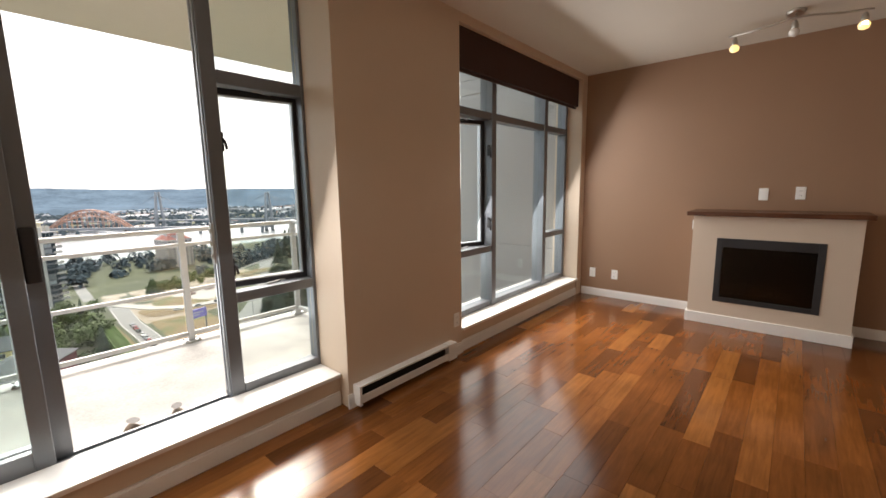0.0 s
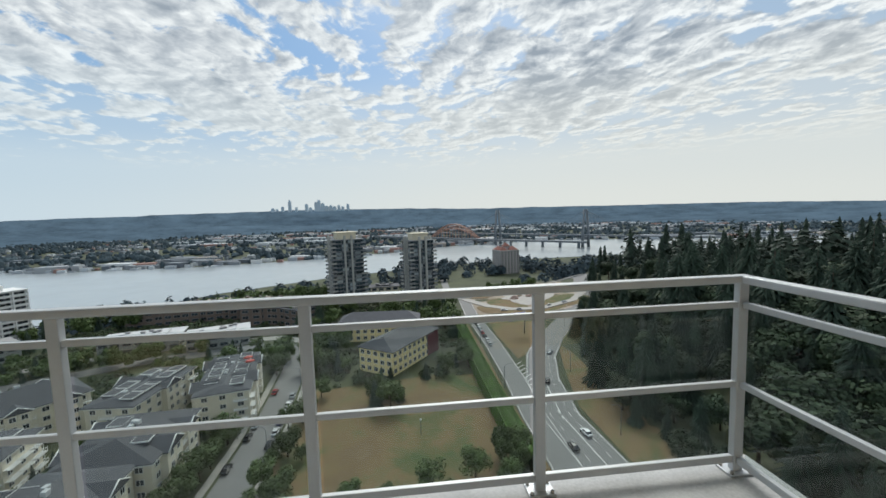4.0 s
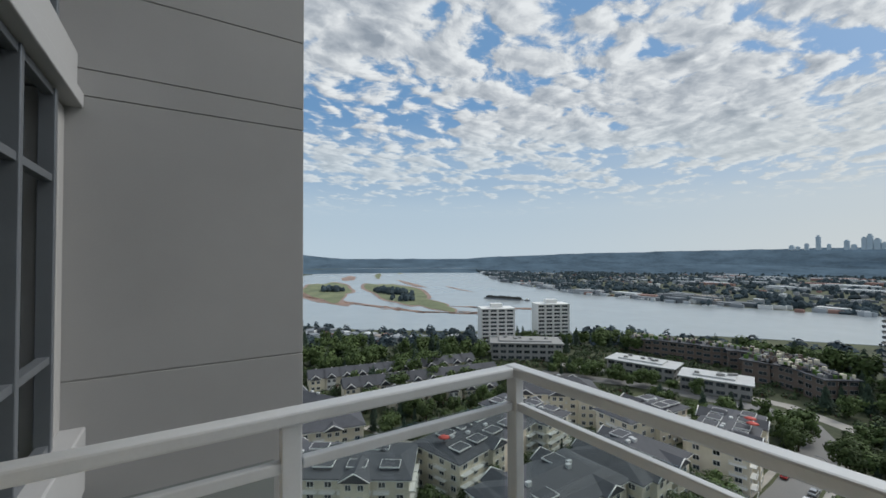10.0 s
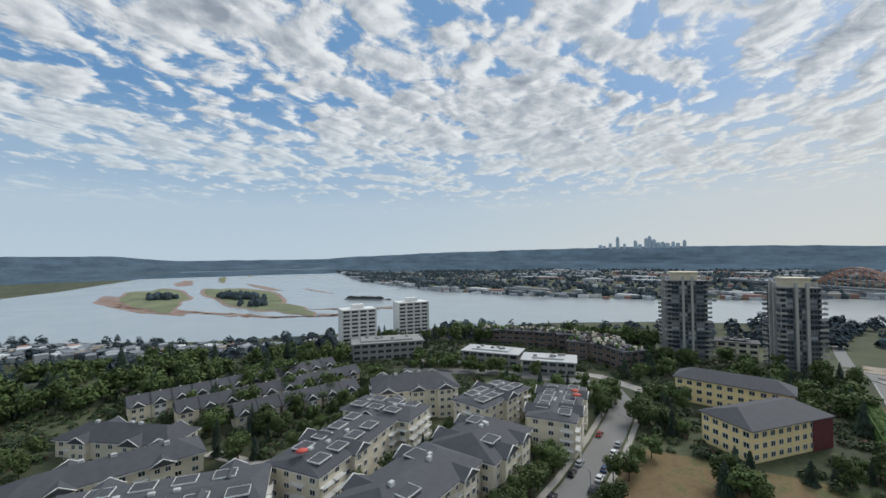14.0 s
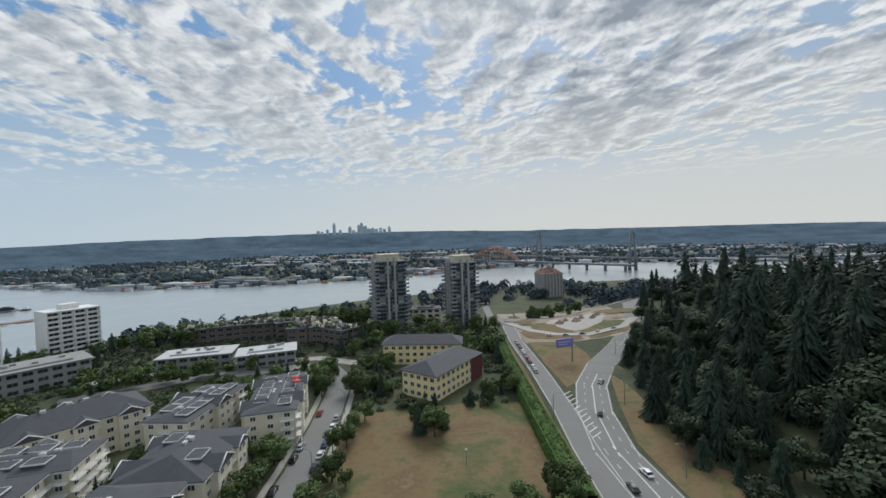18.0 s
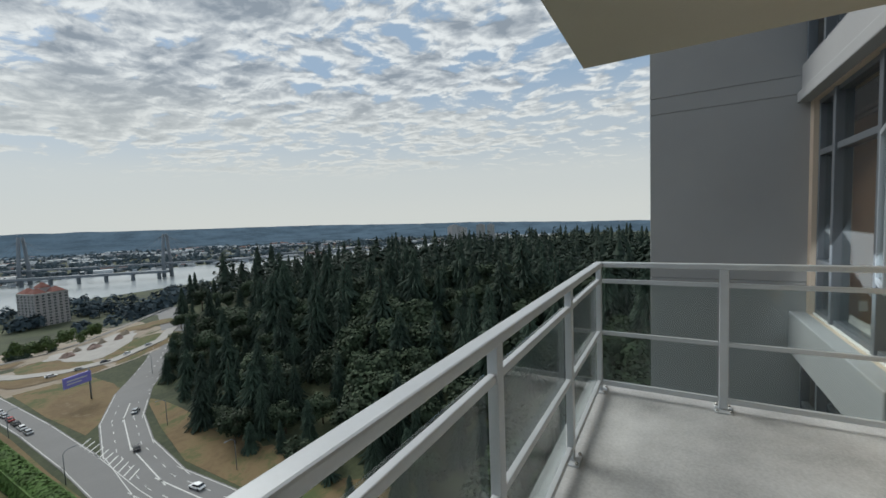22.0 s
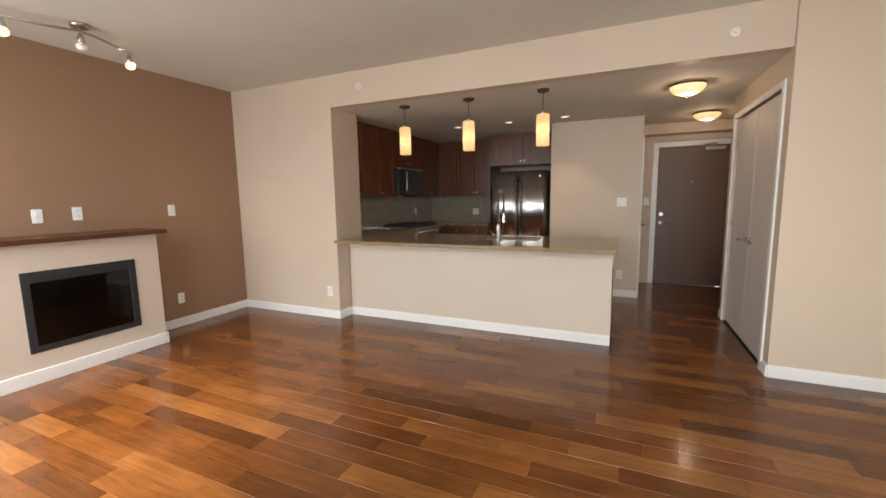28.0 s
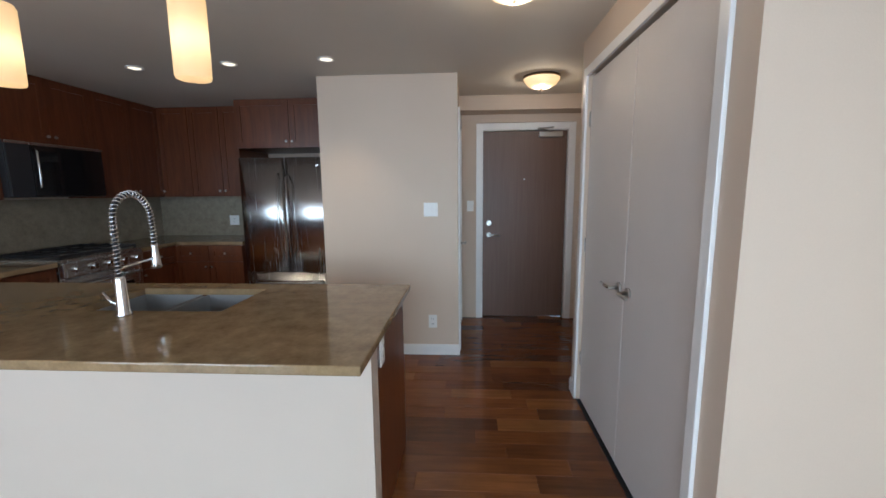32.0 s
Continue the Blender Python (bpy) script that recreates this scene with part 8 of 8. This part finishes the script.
def white_tower(x, y, rz, floors):
    e = thing("white_tower", x, y, fall(x, y) - 1.0, "white concrete apartment tower with stacked balconies", "apartment tower", "white towers by the river", rz)
    W, D, fh = 23.0, 15.0, 2.65
    H = floors * fh + 1
    part("body", B(-W / 2, W / 2, -D / 2 + 1.4, D / 2 - 1.4, 0, H), "tower_white", e)
    for k in range(5):
        u = -W / 2 + k * W / 4
        part("fin", B(u - 0.3, u + 0.3, -D / 2, D / 2, 0, H + 0.6), "tower_white", e)
    for f in range(floors):
        z = 1 + f * fh
        for s in (-1, 1):
            bm = B(-W / 2, W / 2, min(s * D / 2, s * (D / 2 - 1.4)), max(s * D / 2, s * (D / 2 - 1.4)), z - 0.12, z + 0.12)
            box(bm, -W / 2, W / 2, s * D / 2 - 0.08, s * D / 2 + 0.08, z + 0.12, z + 1.0)
            part("balcony", bm, "tower_white", e)
            for k in range(4):
                u = -W / 2 + (k + 0.5) * W / 4
                o = new("window", window_mesh(4.4, 2.0))
                o.parent = e
                o.matrix_basis = pose(u, s * (D / 2 - 1.4), z + 0.3, 0, 0, 0 if s > 0 else 180)
        for s in (-1, 1):
            o = new("window", window_mesh(1.8, 1.5))
            o.parent = e
            o.matrix_basis = pose(s * W / 2, 0, z + 0.7, 0, 0, -90 if s > 0 else 90)
    part("machine_room", SB(-4, 4, -3, 3, H, H + 3.4, r=0.05, seg=1), "tower_white", e)
    part("parapet", B(-W / 2 - 0.2, W / 2 + 0.2, -D / 2, D / 2, H, H + 0.55), "tower_white", e)


white_tower(-223, 186, 62, 11)
white_tower(-211, 228, 62, 12)
e = thing("brick_tower", 153, 575, fall(153, 575) - 1, "red-brick residential block with a stepped roof by the bridge", "apartment tower", "", 15)
part("wall", B(-15, 15, -13, 13, 0, 34), "wall_rose", e)
part("parapet", SB(-15.4, 15.4, -13.4, 13.4, 34, 35, r=0.1, seg=1), "tower_pale", e)
for rx, ry, rw in ((-9, -7, 10), (7, -7, 12), (-8, 7, 12), (8, 7, 10), (0, 0, 9)):
    bm = bmesh.new()
    gable_roof(bm, rx - rw / 2, rx + rw / 2, ry - rw / 2, ry + rw / 2, 35.3 + (5 if rx == 0 else 0), 5.0, 0.4, rw * 0.45)
    part("roof", bm, "brick_red", e)
part("top_storey", B(-4.5, 4.5, -4.5, 4.5, 35, 40.2), "wall_rose", e)
facade(e, 30, 26, 11, 3.0, 0.5, 4.5, (2.6, 1.8), sides="sw", trim="tower_pale")


# ---- vehicles ----
def car(x, y, rz, paint, label, z=None):
    e = thing("car", x, y, (fall(x, y) + 0.10) if z is None else z, label, "car", "cars on the streets", rz)
    bm = bmesh.new()
    prof = [(-2.2, 0.35), (-2.25, 0.75), (-1.9, 0.92), (0.95, 0.95), (1.9, 0.80), (2.25, 0.62), (2.2, 0.35)]
    sides = []
    for s, w in ((-1, 0.88), (1, 0.88)):
        sides.append([bm.verts.new((px, s * w, pz)) for px, pz in prof])
    n = len(prof)
    for k in range(n):
        j = (k + 1) % n
        bm.faces.new((sides[0][k], sides[0][j], sides[1][j], sides[1][k]))
    bm.faces.new(sides[0][::-1])
    bm.faces.new(sides[1])
    bmesh.ops.bevel(bm, geom=bm.edges[:], offset=0.08, segments=2, profile=0.5, affect="EDGES")
    part("body", bm, paint, e)
    bm = bmesh.new()
    lo = [bm.verts.new(p) for p in ((-1.85, -0.80, 0.93), (1.05, -0.80, 0.93), (1.05, 0.80, 0.93), (-1.85, 0.80, 0.93))]
    hi = [bm.verts.new(p) for p in ((-1.35, -0.64, 1.40), (0.35, -0.64, 1.42), (0.35, 0.64, 1.42), (-1.35, 0.64, 1.40))]
    for k in range(4):
        j = (k + 1) % 4
        bm.faces.new((lo[k], lo[j], hi[j], hi[k]))
    bm.faces.new(hi)
    part("glasshouse", bm, "car_glass", e)
    part("roof", SB(-1.36, 0.36, -0.66, 0.66, 1.40, 1.47, r=0.03), paint, e)
    for sx in (-1.38, 1.38):
        for sy in (-0.80, 0.80):
            part("wheel", tube(bmesh.new(), [(sx, sy - 0.10, 0.33), (sx, sy + 0.10, 0.33)], 0.33, 14), "tyre", e)


for k, (x, y, p) in enumerate(((-39.4, 114, "car_black"), (-39.6, 121, "car_white"), (-40.0, 127, "car_blue"), (-40.2, 133, "car_white"), (-40.6, 139, "car_white"), (-41, 146, "car_silver"), (-47, 119, "car_black"), (-47.2, 126, "car_silver"), (-39.2, 104, "car_silver"), (-47.0, 104, "car_black"), (-48.4, 150, "car_red"))):
    car(x, y, 92, p, p[4:] + " car parked along the side street")
for x, y, rz, p in ((51.5, 106, 98, "car_white"), (53.5, 142, 70, "car_black"), (66, 172, 52, "car_silver"), (45, 100, 92, "car_black")):
    car(x, y, rz, p, p[4:] + " car driving on the highway ramp")
for k in range(9):
    car(41.6 + 0.1 * k, 188 + 6.4 * k, 90, ("car_silver", "car_white", "car_black", "car_red")[k % 4], "car queuing on the road beside the hedge")
for k in range(5):
    car(66 + 10 * k, 252.5 - 1.2 * min(k, 2), -12, ("car_white", "car_silver", "car_black")[k % 3], "car parked beside the building site")


def street_lamp(x, y, rz):
    e = thing("street_lamp", x, y, fall(x, y), "slender grey street lamp with a curved arm", "street lamp", "street lamps", rz)
    part("pole", tube(bmesh.new(), [(0, 0, 0), (0, 0, 8.0), (0.4, 0, 8.8), (1.2, 0, 9.2), (2.2, 0, 9.25)], [0.12, 0.09, 0.08, 0.07, 0.06], 8), "pylon_grey", e)
    part("lantern", SB(2.1, 2.9, -0.16, 0.16, 9.15, 9.33, r=0.05), "pylon_grey", e)


for x, y, rz in ((61, 104, 180), (66, 150, 170), (36.4, 140, 0), (37.5, 190, 0), (-38, 108, 180), (-39, 150, 180), (88, 208, 150), (56, 72, 180)):
    street_lamp(x, y, rz)
e = thing("lamp_post", 4, 113, -64, "short lamp post standing on the dry lawn", "lamp post")
part("pole", tube(bmesh.new(), [(0, 0, 0), (0, 0, 4.6)], 0.09, 8), "pylon_grey", e)
part("globe", lathe(bmesh.new(), [(0.1, 4.6), (0.3, 4.75), (0.32, 5.0), (0.15, 5.2)], (0, 0, 0), 12), "tower_white", e)
e = thing("billboard", 60, 202, -64, "blue-purple roadside billboard on a steel post", "billboard", "", 15)
part("post", tube(bmesh.new(), [(4.0, 0, 0), (4.0, 0, 12.5)], 0.3, 10), "pylon_grey", e)
part("panel", SB(-5, 4.5, -0.3, 0.3, 7.5, 11.6, r=0.05), "sign_purple", e)
part("text_bar", B(-4.0, 3.0, -0.36, -0.305, 9.8, 10.3), "line_white", e)
part("text_bar", B(-4.0, 1.0, -0.36, -0.305, 8.7, 9.1), "line_white", e)


# ---- river traffic, bridges and the far shore ----
e = thing("log_barge", -662, 575, -89.6, "long dark barge stacked with logs on the river", "barge", "", 20)
part("hull", SB(-44, 44, -8, 8, -0.4, 2.5, r=0.3), "pylon_grey", e)
rng = random.Random(8)
for k in range(60):
    x, y = rng.uniform(-40, 40), rng.uniform(-6, 6)
    part("log_bundle", B(x - 4, x + 4, y - 0.8, y + 0.8, 2.5, 4.5 + 3.0 * rng.random()), "barge_load", e)
e = thing("tugboat", -612, 596, -89.6, "small white tugboat beside the barge", "tugboat", "", 20)
part("hull", SB(-6, 6, -2.2, 2.2, -0.3, 1.8, r=0.3), "car_black", e)
part("wheelhouse", SB(-2, 2.5, -1.5, 1.5, 1.8, 5.0, r=0.2), "tower_white", e)

bm = bmesh.new()
for k in range(260):
    base = rng.choice(((-1030, 245, 3.10, 150), (-690, 302, 0.26, 120), (-557, 363, 0.85, 48), (-552, 472, 0.75, 60), (-900, 240, 0.10, 120)))
    u = rng.uniform(-1, 1) * base[3]
    v = rng.gauss(0, 6)
    cx, cy = base[0] + u * math.cos(base[2]) - v * math.sin(base[2]), base[1] + u * math.sin(base[2]) + v * math.cos(base[2])
    m = pose(cx, cy, -89.55, 0, 0, math.degrees(base[2]) + rng.uniform(-6, 6))
    box(bm, -7, 7, -1.6, 1.6, 0.0, 0.35, m)
ob = structure("log_boom", bm, "log_mix", "brown rafts of floating logs", "log boom")
ob["kind"] = "stuff"


def pylon(x, y, top):
    e = thing("bridge_pylon", x, y, -90, "tall slender grey pylon of the cable-stayed bridge", "bridge pylon", "cable-stayed bridge")
    for s in (-1, 1):
        part("leg", tube(bmesh.new(), [(s * 7, 0, 0), (s * 7, 0, 30), (s * 3.0, 0, top + 90)], [3.8, 3.3, 2.4], 6), "pylon_grey", e)
    part("crossbeam", B(-8, 8, -1.5, 1.5, 27, 30.5), "pylon_grey", e)


pylon(265, 1075, 2)
pylon(431, 900, -2)
e = thing("cable_bridge", 348, 985, -62, "long grey cable-stayed bridge deck over the river", "bridge")
e.matrix_basis = Matrix()
A, Bp = Vector((265, 1075, -62)), Vector((431, 900, -62))
way = (Bp - A).normalized()
line = [A - way * 330, Bp + way * 330]
bm = bmesh.new()
side = Vector((-way.y, way.x, 0)) * 5
vs = [bm.verts.new(p + s * side + Vector((0, 0, dz))) for p in line for s in (-1, 1) for dz in (-1.5, 1.5)]
for f in ((0, 1, 5, 4), (2, 6, 7, 3), (1, 3, 7, 5), (0, 4, 6, 2), (0, 2, 3, 1), (4, 5, 7, 6)):
    bm.faces.new([vs[i] for i in f])
part("deck", bm, "pylon_grey", e)
for P in (A, Bp):
    for s in (-1, 1):
        for k in range(1, 8):
            part("stay_cable", tube(bmesh.new(), [P + Vector((0, 0, 58)), P + way * s * k * 18], 0.22, 3), "pylon_grey", e)
e = thing("arch_bridge", 170, 1130, -72, "orange steel arch bridge with a trussed deck", "bridge")
e.matrix_basis = Matrix()
P0, P1 = Vector((95, 1215, -74)), Vector((215, 1085, -74))
bm = bmesh.new()
n = 16
for s in (-5, 5):
    w2 = (P1 - P0).normalized()
    off = Vector((-w2.y, w2.x, 0)) * s
    arc = [P0.lerp(P1, k / n) + off + Vector((0, 0, 40 * math.sin(math.pi * k / n))) for k in range(n + 1)]
    tube(bm, arc, 1.1, 5)
    low = [P0.lerp(P1, k / n) + off + Vector((0, 0, 27 * math.sin(math.pi * k / n))) for k in range(n + 1)]
    tube(bm, low, 0.8, 5)
    for k in range(1, n):
        tube(bm, [arc[k], P0.lerp(P1, k / n) + off], 0.6, 4)
        tube(bm, [arc[k], low[min(k + 1, n)]], 0.6, 4)
part("arch", bm, "orange_steel", e)
bm = bmesh.new()
w2 = (P1 - P0).normalized()
for a, b in ((P0 - w2 * 260, P0), (P0, P1), (P1, P1 + w2 * 300)):
    off = Vector((-w2.y, w2.x, 0)) * 6
    vs = [bm.verts.new(p + s * off + Vector((0, 0, dz))) for p in (a, b) for s in (-1, 1) for dz in (-4.0, 0.5)]
    for f in ((0, 1, 5, 4), (2, 6, 7, 3), (1, 3, 7, 5), (0, 4, 6, 2)):
        bm.faces.new([vs[i] for i in f])
part("deck", bm, "pylon_grey", e)
for k in range(7):
    p = P1 + w2 * (10 + k * 45)
    part("bridge_pier", B(p.x - 2.5, p.x + 2.5, p.y - 2.5, p.y + 2.5, -90, -78), "pylon_grey", e)


# bearing of the far ridge, radians, and its height
CREST = [(0.0, -58), (0.1, -52), (0.5, -15), (0.9, 13), (1.35, 25), (1.6, 48), (1.78, 57), (1.98, 48), (2.2, 34), (2.43, 6), (2.53, -16), (2.80, -14), (2.94, 30), (3.4, 42)]


def far_shore():
    """The town across the river, its trees, and the hills behind."""
    rng = random.Random(31)
    bank = [(-3100, 2250), (-1900, 1460), (-1160, 1000), (-890, 890), (-640, 815), (-377, 812), (-172, 870), (-20, 940), (100, 1050), (258, 1090), (420, 1150), (700, 1050), (1200, 940), (2500, 760)]
    town, woods_v, woods_f = bmesh.new(), [], []

    def near_edge(x):
        for (x0, y0), (x1, y1) in zip(bank, bank[1:]):
            if x0 <= x <= x1:
                return y0 + (y1 - y0) * (x - x0) / (x1 - x0)
        return 900

    def belt(x, y):
        """Above nought where trees stand together, below where the houses do."""
        return noise.noise((x * 0.0042, y * 0.0075, 1.3)) + 0.5 * noise.noise((x * 0.012, y * 0.02, 4.1))

    for k in range(4200):
        x = rng.uniform(-1900, 2200)
        d = 8 + 1250 * rng.random() ** 1.3
        y = near_edge(x) + d
        if belt(x, y) > -0.02 and rng.random() < 0.88:
            continue
        w, l, h = rng.uniform(5, 11), rng.uniform(6, 16), rng.uniform(4, 8)
        if d < 160 and rng.random() < 0.3:
            w, l, h = rng.uniform(12, 24), rng.uniform(30, 70), rng.uniform(6, 11)
        box(town, -l / 2, l / 2, -w / 2, w / 2, 0, h, pose(x, y, -90, 0, 0, rng.uniform(-25, 25)))
    for k in range(260):
        a, b = rng.uniform(0, 1), rng.uniform(0, 1)
        x, y = -640 + 380 * a, 20 + 280 * a * 0.9 + 60 * b - 40
        if math.hypot(x, y) < 300 or (x < -520 and y > 150):
            continue
        w, l, h = rng.uniform(6, 10), rng.uniform(7, 14), rng.uniform(5, 8)
        box(town, -l / 2, l / 2, -w / 2, w / 2, 0, h, pose(x, y, fall(x, y), 0, 0, rng.uniform(-25, 25)))
    for k in range(160):
        x, y = rng.uniform(330, 1500), rng.uniform(330, 640)
        w, l, h = rng.uniform(8, 14), rng.uniform(9, 18), rng.uniform(6, 11)
        box(town, -l / 2, l / 2, -w / 2, w / 2, 0, h, pose(x, y, fall(x, y), 0, 0, rng.uniform(-25, 25)))
    sheds = bmesh.new()
    for k in range(190):
        x = rng.uniform(-900, 2000)
        d = rng.uniform(520, 1350)
        w, l, h = rng.uniform(16, 36), rng.uniform(40, 120), rng.uniform(6, 10)
        box(sheds, -l / 2, l / 2, -w / 2, w / 2, 0, h, pose(x, near_edge(x) + d, -90, 0, 0, rng.uniform(-12, 12)))
    for k in range(230):
        x = rng.uniform(-1500, 1300)
        w, l, h = rng.uniform(3, 9), rng.uniform(6, 22), rng.uniform(1.5, 7)
        box(sheds, -l / 2, l / 2, -w / 2, w / 2, 0, h, pose(x, near_edge(x) + rng.uniform(-14, 26), -89.6, 0, 0, rng.uniform(-14, 14)))
    ob = structure("far_sheds", sheds, "shed_mix", "pale sheds, moored barges and yards along the far shore", "sheds")
    ob["kind"] = "stuff"
    ob = structure("far_town", town, "town_mix", "distant town of small haze-greyed roofs across the river", "town")
    ob["kind"] = "stuff"

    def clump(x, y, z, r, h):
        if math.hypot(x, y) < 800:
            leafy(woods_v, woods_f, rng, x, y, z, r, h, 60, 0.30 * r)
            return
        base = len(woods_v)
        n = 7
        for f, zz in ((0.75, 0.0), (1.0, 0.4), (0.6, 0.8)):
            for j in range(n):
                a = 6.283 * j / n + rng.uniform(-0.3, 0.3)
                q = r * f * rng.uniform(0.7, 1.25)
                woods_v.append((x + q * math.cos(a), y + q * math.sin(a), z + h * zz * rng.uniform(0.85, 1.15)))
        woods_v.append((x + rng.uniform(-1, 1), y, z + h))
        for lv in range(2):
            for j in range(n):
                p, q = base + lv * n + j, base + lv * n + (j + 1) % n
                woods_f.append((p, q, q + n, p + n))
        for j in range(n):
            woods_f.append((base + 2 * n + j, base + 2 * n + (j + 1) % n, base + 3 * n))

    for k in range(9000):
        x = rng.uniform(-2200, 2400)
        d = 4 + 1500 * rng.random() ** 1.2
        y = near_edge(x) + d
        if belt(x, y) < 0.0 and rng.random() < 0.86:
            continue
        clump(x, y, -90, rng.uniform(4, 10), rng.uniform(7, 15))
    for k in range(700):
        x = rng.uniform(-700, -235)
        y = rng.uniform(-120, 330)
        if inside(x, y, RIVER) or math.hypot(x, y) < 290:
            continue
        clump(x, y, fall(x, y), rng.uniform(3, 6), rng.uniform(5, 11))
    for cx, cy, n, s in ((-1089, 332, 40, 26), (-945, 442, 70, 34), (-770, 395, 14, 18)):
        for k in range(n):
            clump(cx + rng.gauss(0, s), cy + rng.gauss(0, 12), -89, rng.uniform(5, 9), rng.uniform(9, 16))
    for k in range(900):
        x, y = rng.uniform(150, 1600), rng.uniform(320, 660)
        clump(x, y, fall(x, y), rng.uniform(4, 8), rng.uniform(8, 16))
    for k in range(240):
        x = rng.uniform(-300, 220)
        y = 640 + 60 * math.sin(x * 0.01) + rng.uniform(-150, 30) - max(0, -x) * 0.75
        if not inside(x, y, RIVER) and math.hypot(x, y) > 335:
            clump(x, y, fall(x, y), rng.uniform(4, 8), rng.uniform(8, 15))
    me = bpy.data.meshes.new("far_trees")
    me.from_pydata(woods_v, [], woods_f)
    me.materials.append(MATS["far_leaf_hazed"])
    tagged(new("far_trees", me), "distant dark tree belts along both shores, tinted haze-blue", "trees", "", "stuff")

    for name, dist, low, high, seed, lab in (("hill_front", 2700, -90, -34, 1, "long wooded hill behind the far town, painted haze-blue"), ("hill_back", 3900, -90, 34, 2, "long ridge on the horizon with haze painted in as blue")):
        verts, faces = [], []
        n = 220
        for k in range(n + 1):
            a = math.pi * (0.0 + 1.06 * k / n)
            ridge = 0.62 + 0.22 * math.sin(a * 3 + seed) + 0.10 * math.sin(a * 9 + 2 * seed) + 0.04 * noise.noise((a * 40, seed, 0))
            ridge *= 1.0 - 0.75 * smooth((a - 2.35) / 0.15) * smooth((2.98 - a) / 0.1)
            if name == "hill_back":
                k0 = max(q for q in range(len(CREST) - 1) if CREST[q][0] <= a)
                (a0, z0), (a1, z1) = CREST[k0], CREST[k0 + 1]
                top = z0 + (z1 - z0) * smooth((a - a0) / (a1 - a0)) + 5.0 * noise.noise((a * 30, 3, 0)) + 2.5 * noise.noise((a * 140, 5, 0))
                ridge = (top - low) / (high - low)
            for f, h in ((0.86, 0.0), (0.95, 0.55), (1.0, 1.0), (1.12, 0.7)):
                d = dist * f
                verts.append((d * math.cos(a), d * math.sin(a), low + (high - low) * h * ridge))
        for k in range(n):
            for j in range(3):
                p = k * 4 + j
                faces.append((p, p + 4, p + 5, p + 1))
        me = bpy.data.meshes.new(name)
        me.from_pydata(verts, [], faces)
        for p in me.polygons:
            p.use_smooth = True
        me.materials.append(MATS["hazed_hill"])
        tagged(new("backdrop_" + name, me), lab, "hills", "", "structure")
    for az, w, tall in ((16.6, 12, 34), (16.1, 10, 26), (15.4, 10, 46), (14.5, 11, 98), (13.7, 9, 40), (12.4, 12, 64), (11.9, 12, 34), (11.2, 11, 80), (10.8, 13, 98), (10.3, 14, 70), (9.8, 14, 46), (9.3, 12, 50), (8.8, 15, 40), (8.2, 11, 50), (7.7, 12, 38), (7.0, 11, 58)):
        a = radians(90 + az)
        d = 3650
        e = thing("city_tower", d * math.cos(a), d * math.sin(a), 40, "distant skyline tower on the ridge, paled blue-grey for haze", "tower", "distant skyline")
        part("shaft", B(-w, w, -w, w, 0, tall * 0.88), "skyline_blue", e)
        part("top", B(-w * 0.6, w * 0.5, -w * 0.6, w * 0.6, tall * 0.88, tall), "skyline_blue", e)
    for k in range(9):
        a = radians(90 - 61 - 10.0 * rng.random())
        d = 1500 + 300 * rng.random()
        e = thing("city_tower", d * math.cos(a), d * math.sin(a), -75, "pale apartment tower beyond the wood", "tower", "towers beyond the wood")
        w = rng.uniform(10, 17)
        tall = rng.uniform(42, 66)
        part("shaft", B(-w, w, -w, w, 0, tall), "wall_grey" if k % 3 else "wall_rose", e)
        part("top", B(-w * 0.5, w * 0.5, -w * 0.5, w * 0.5, tall, tall + 4), "wall_grey", e)


far_shore()
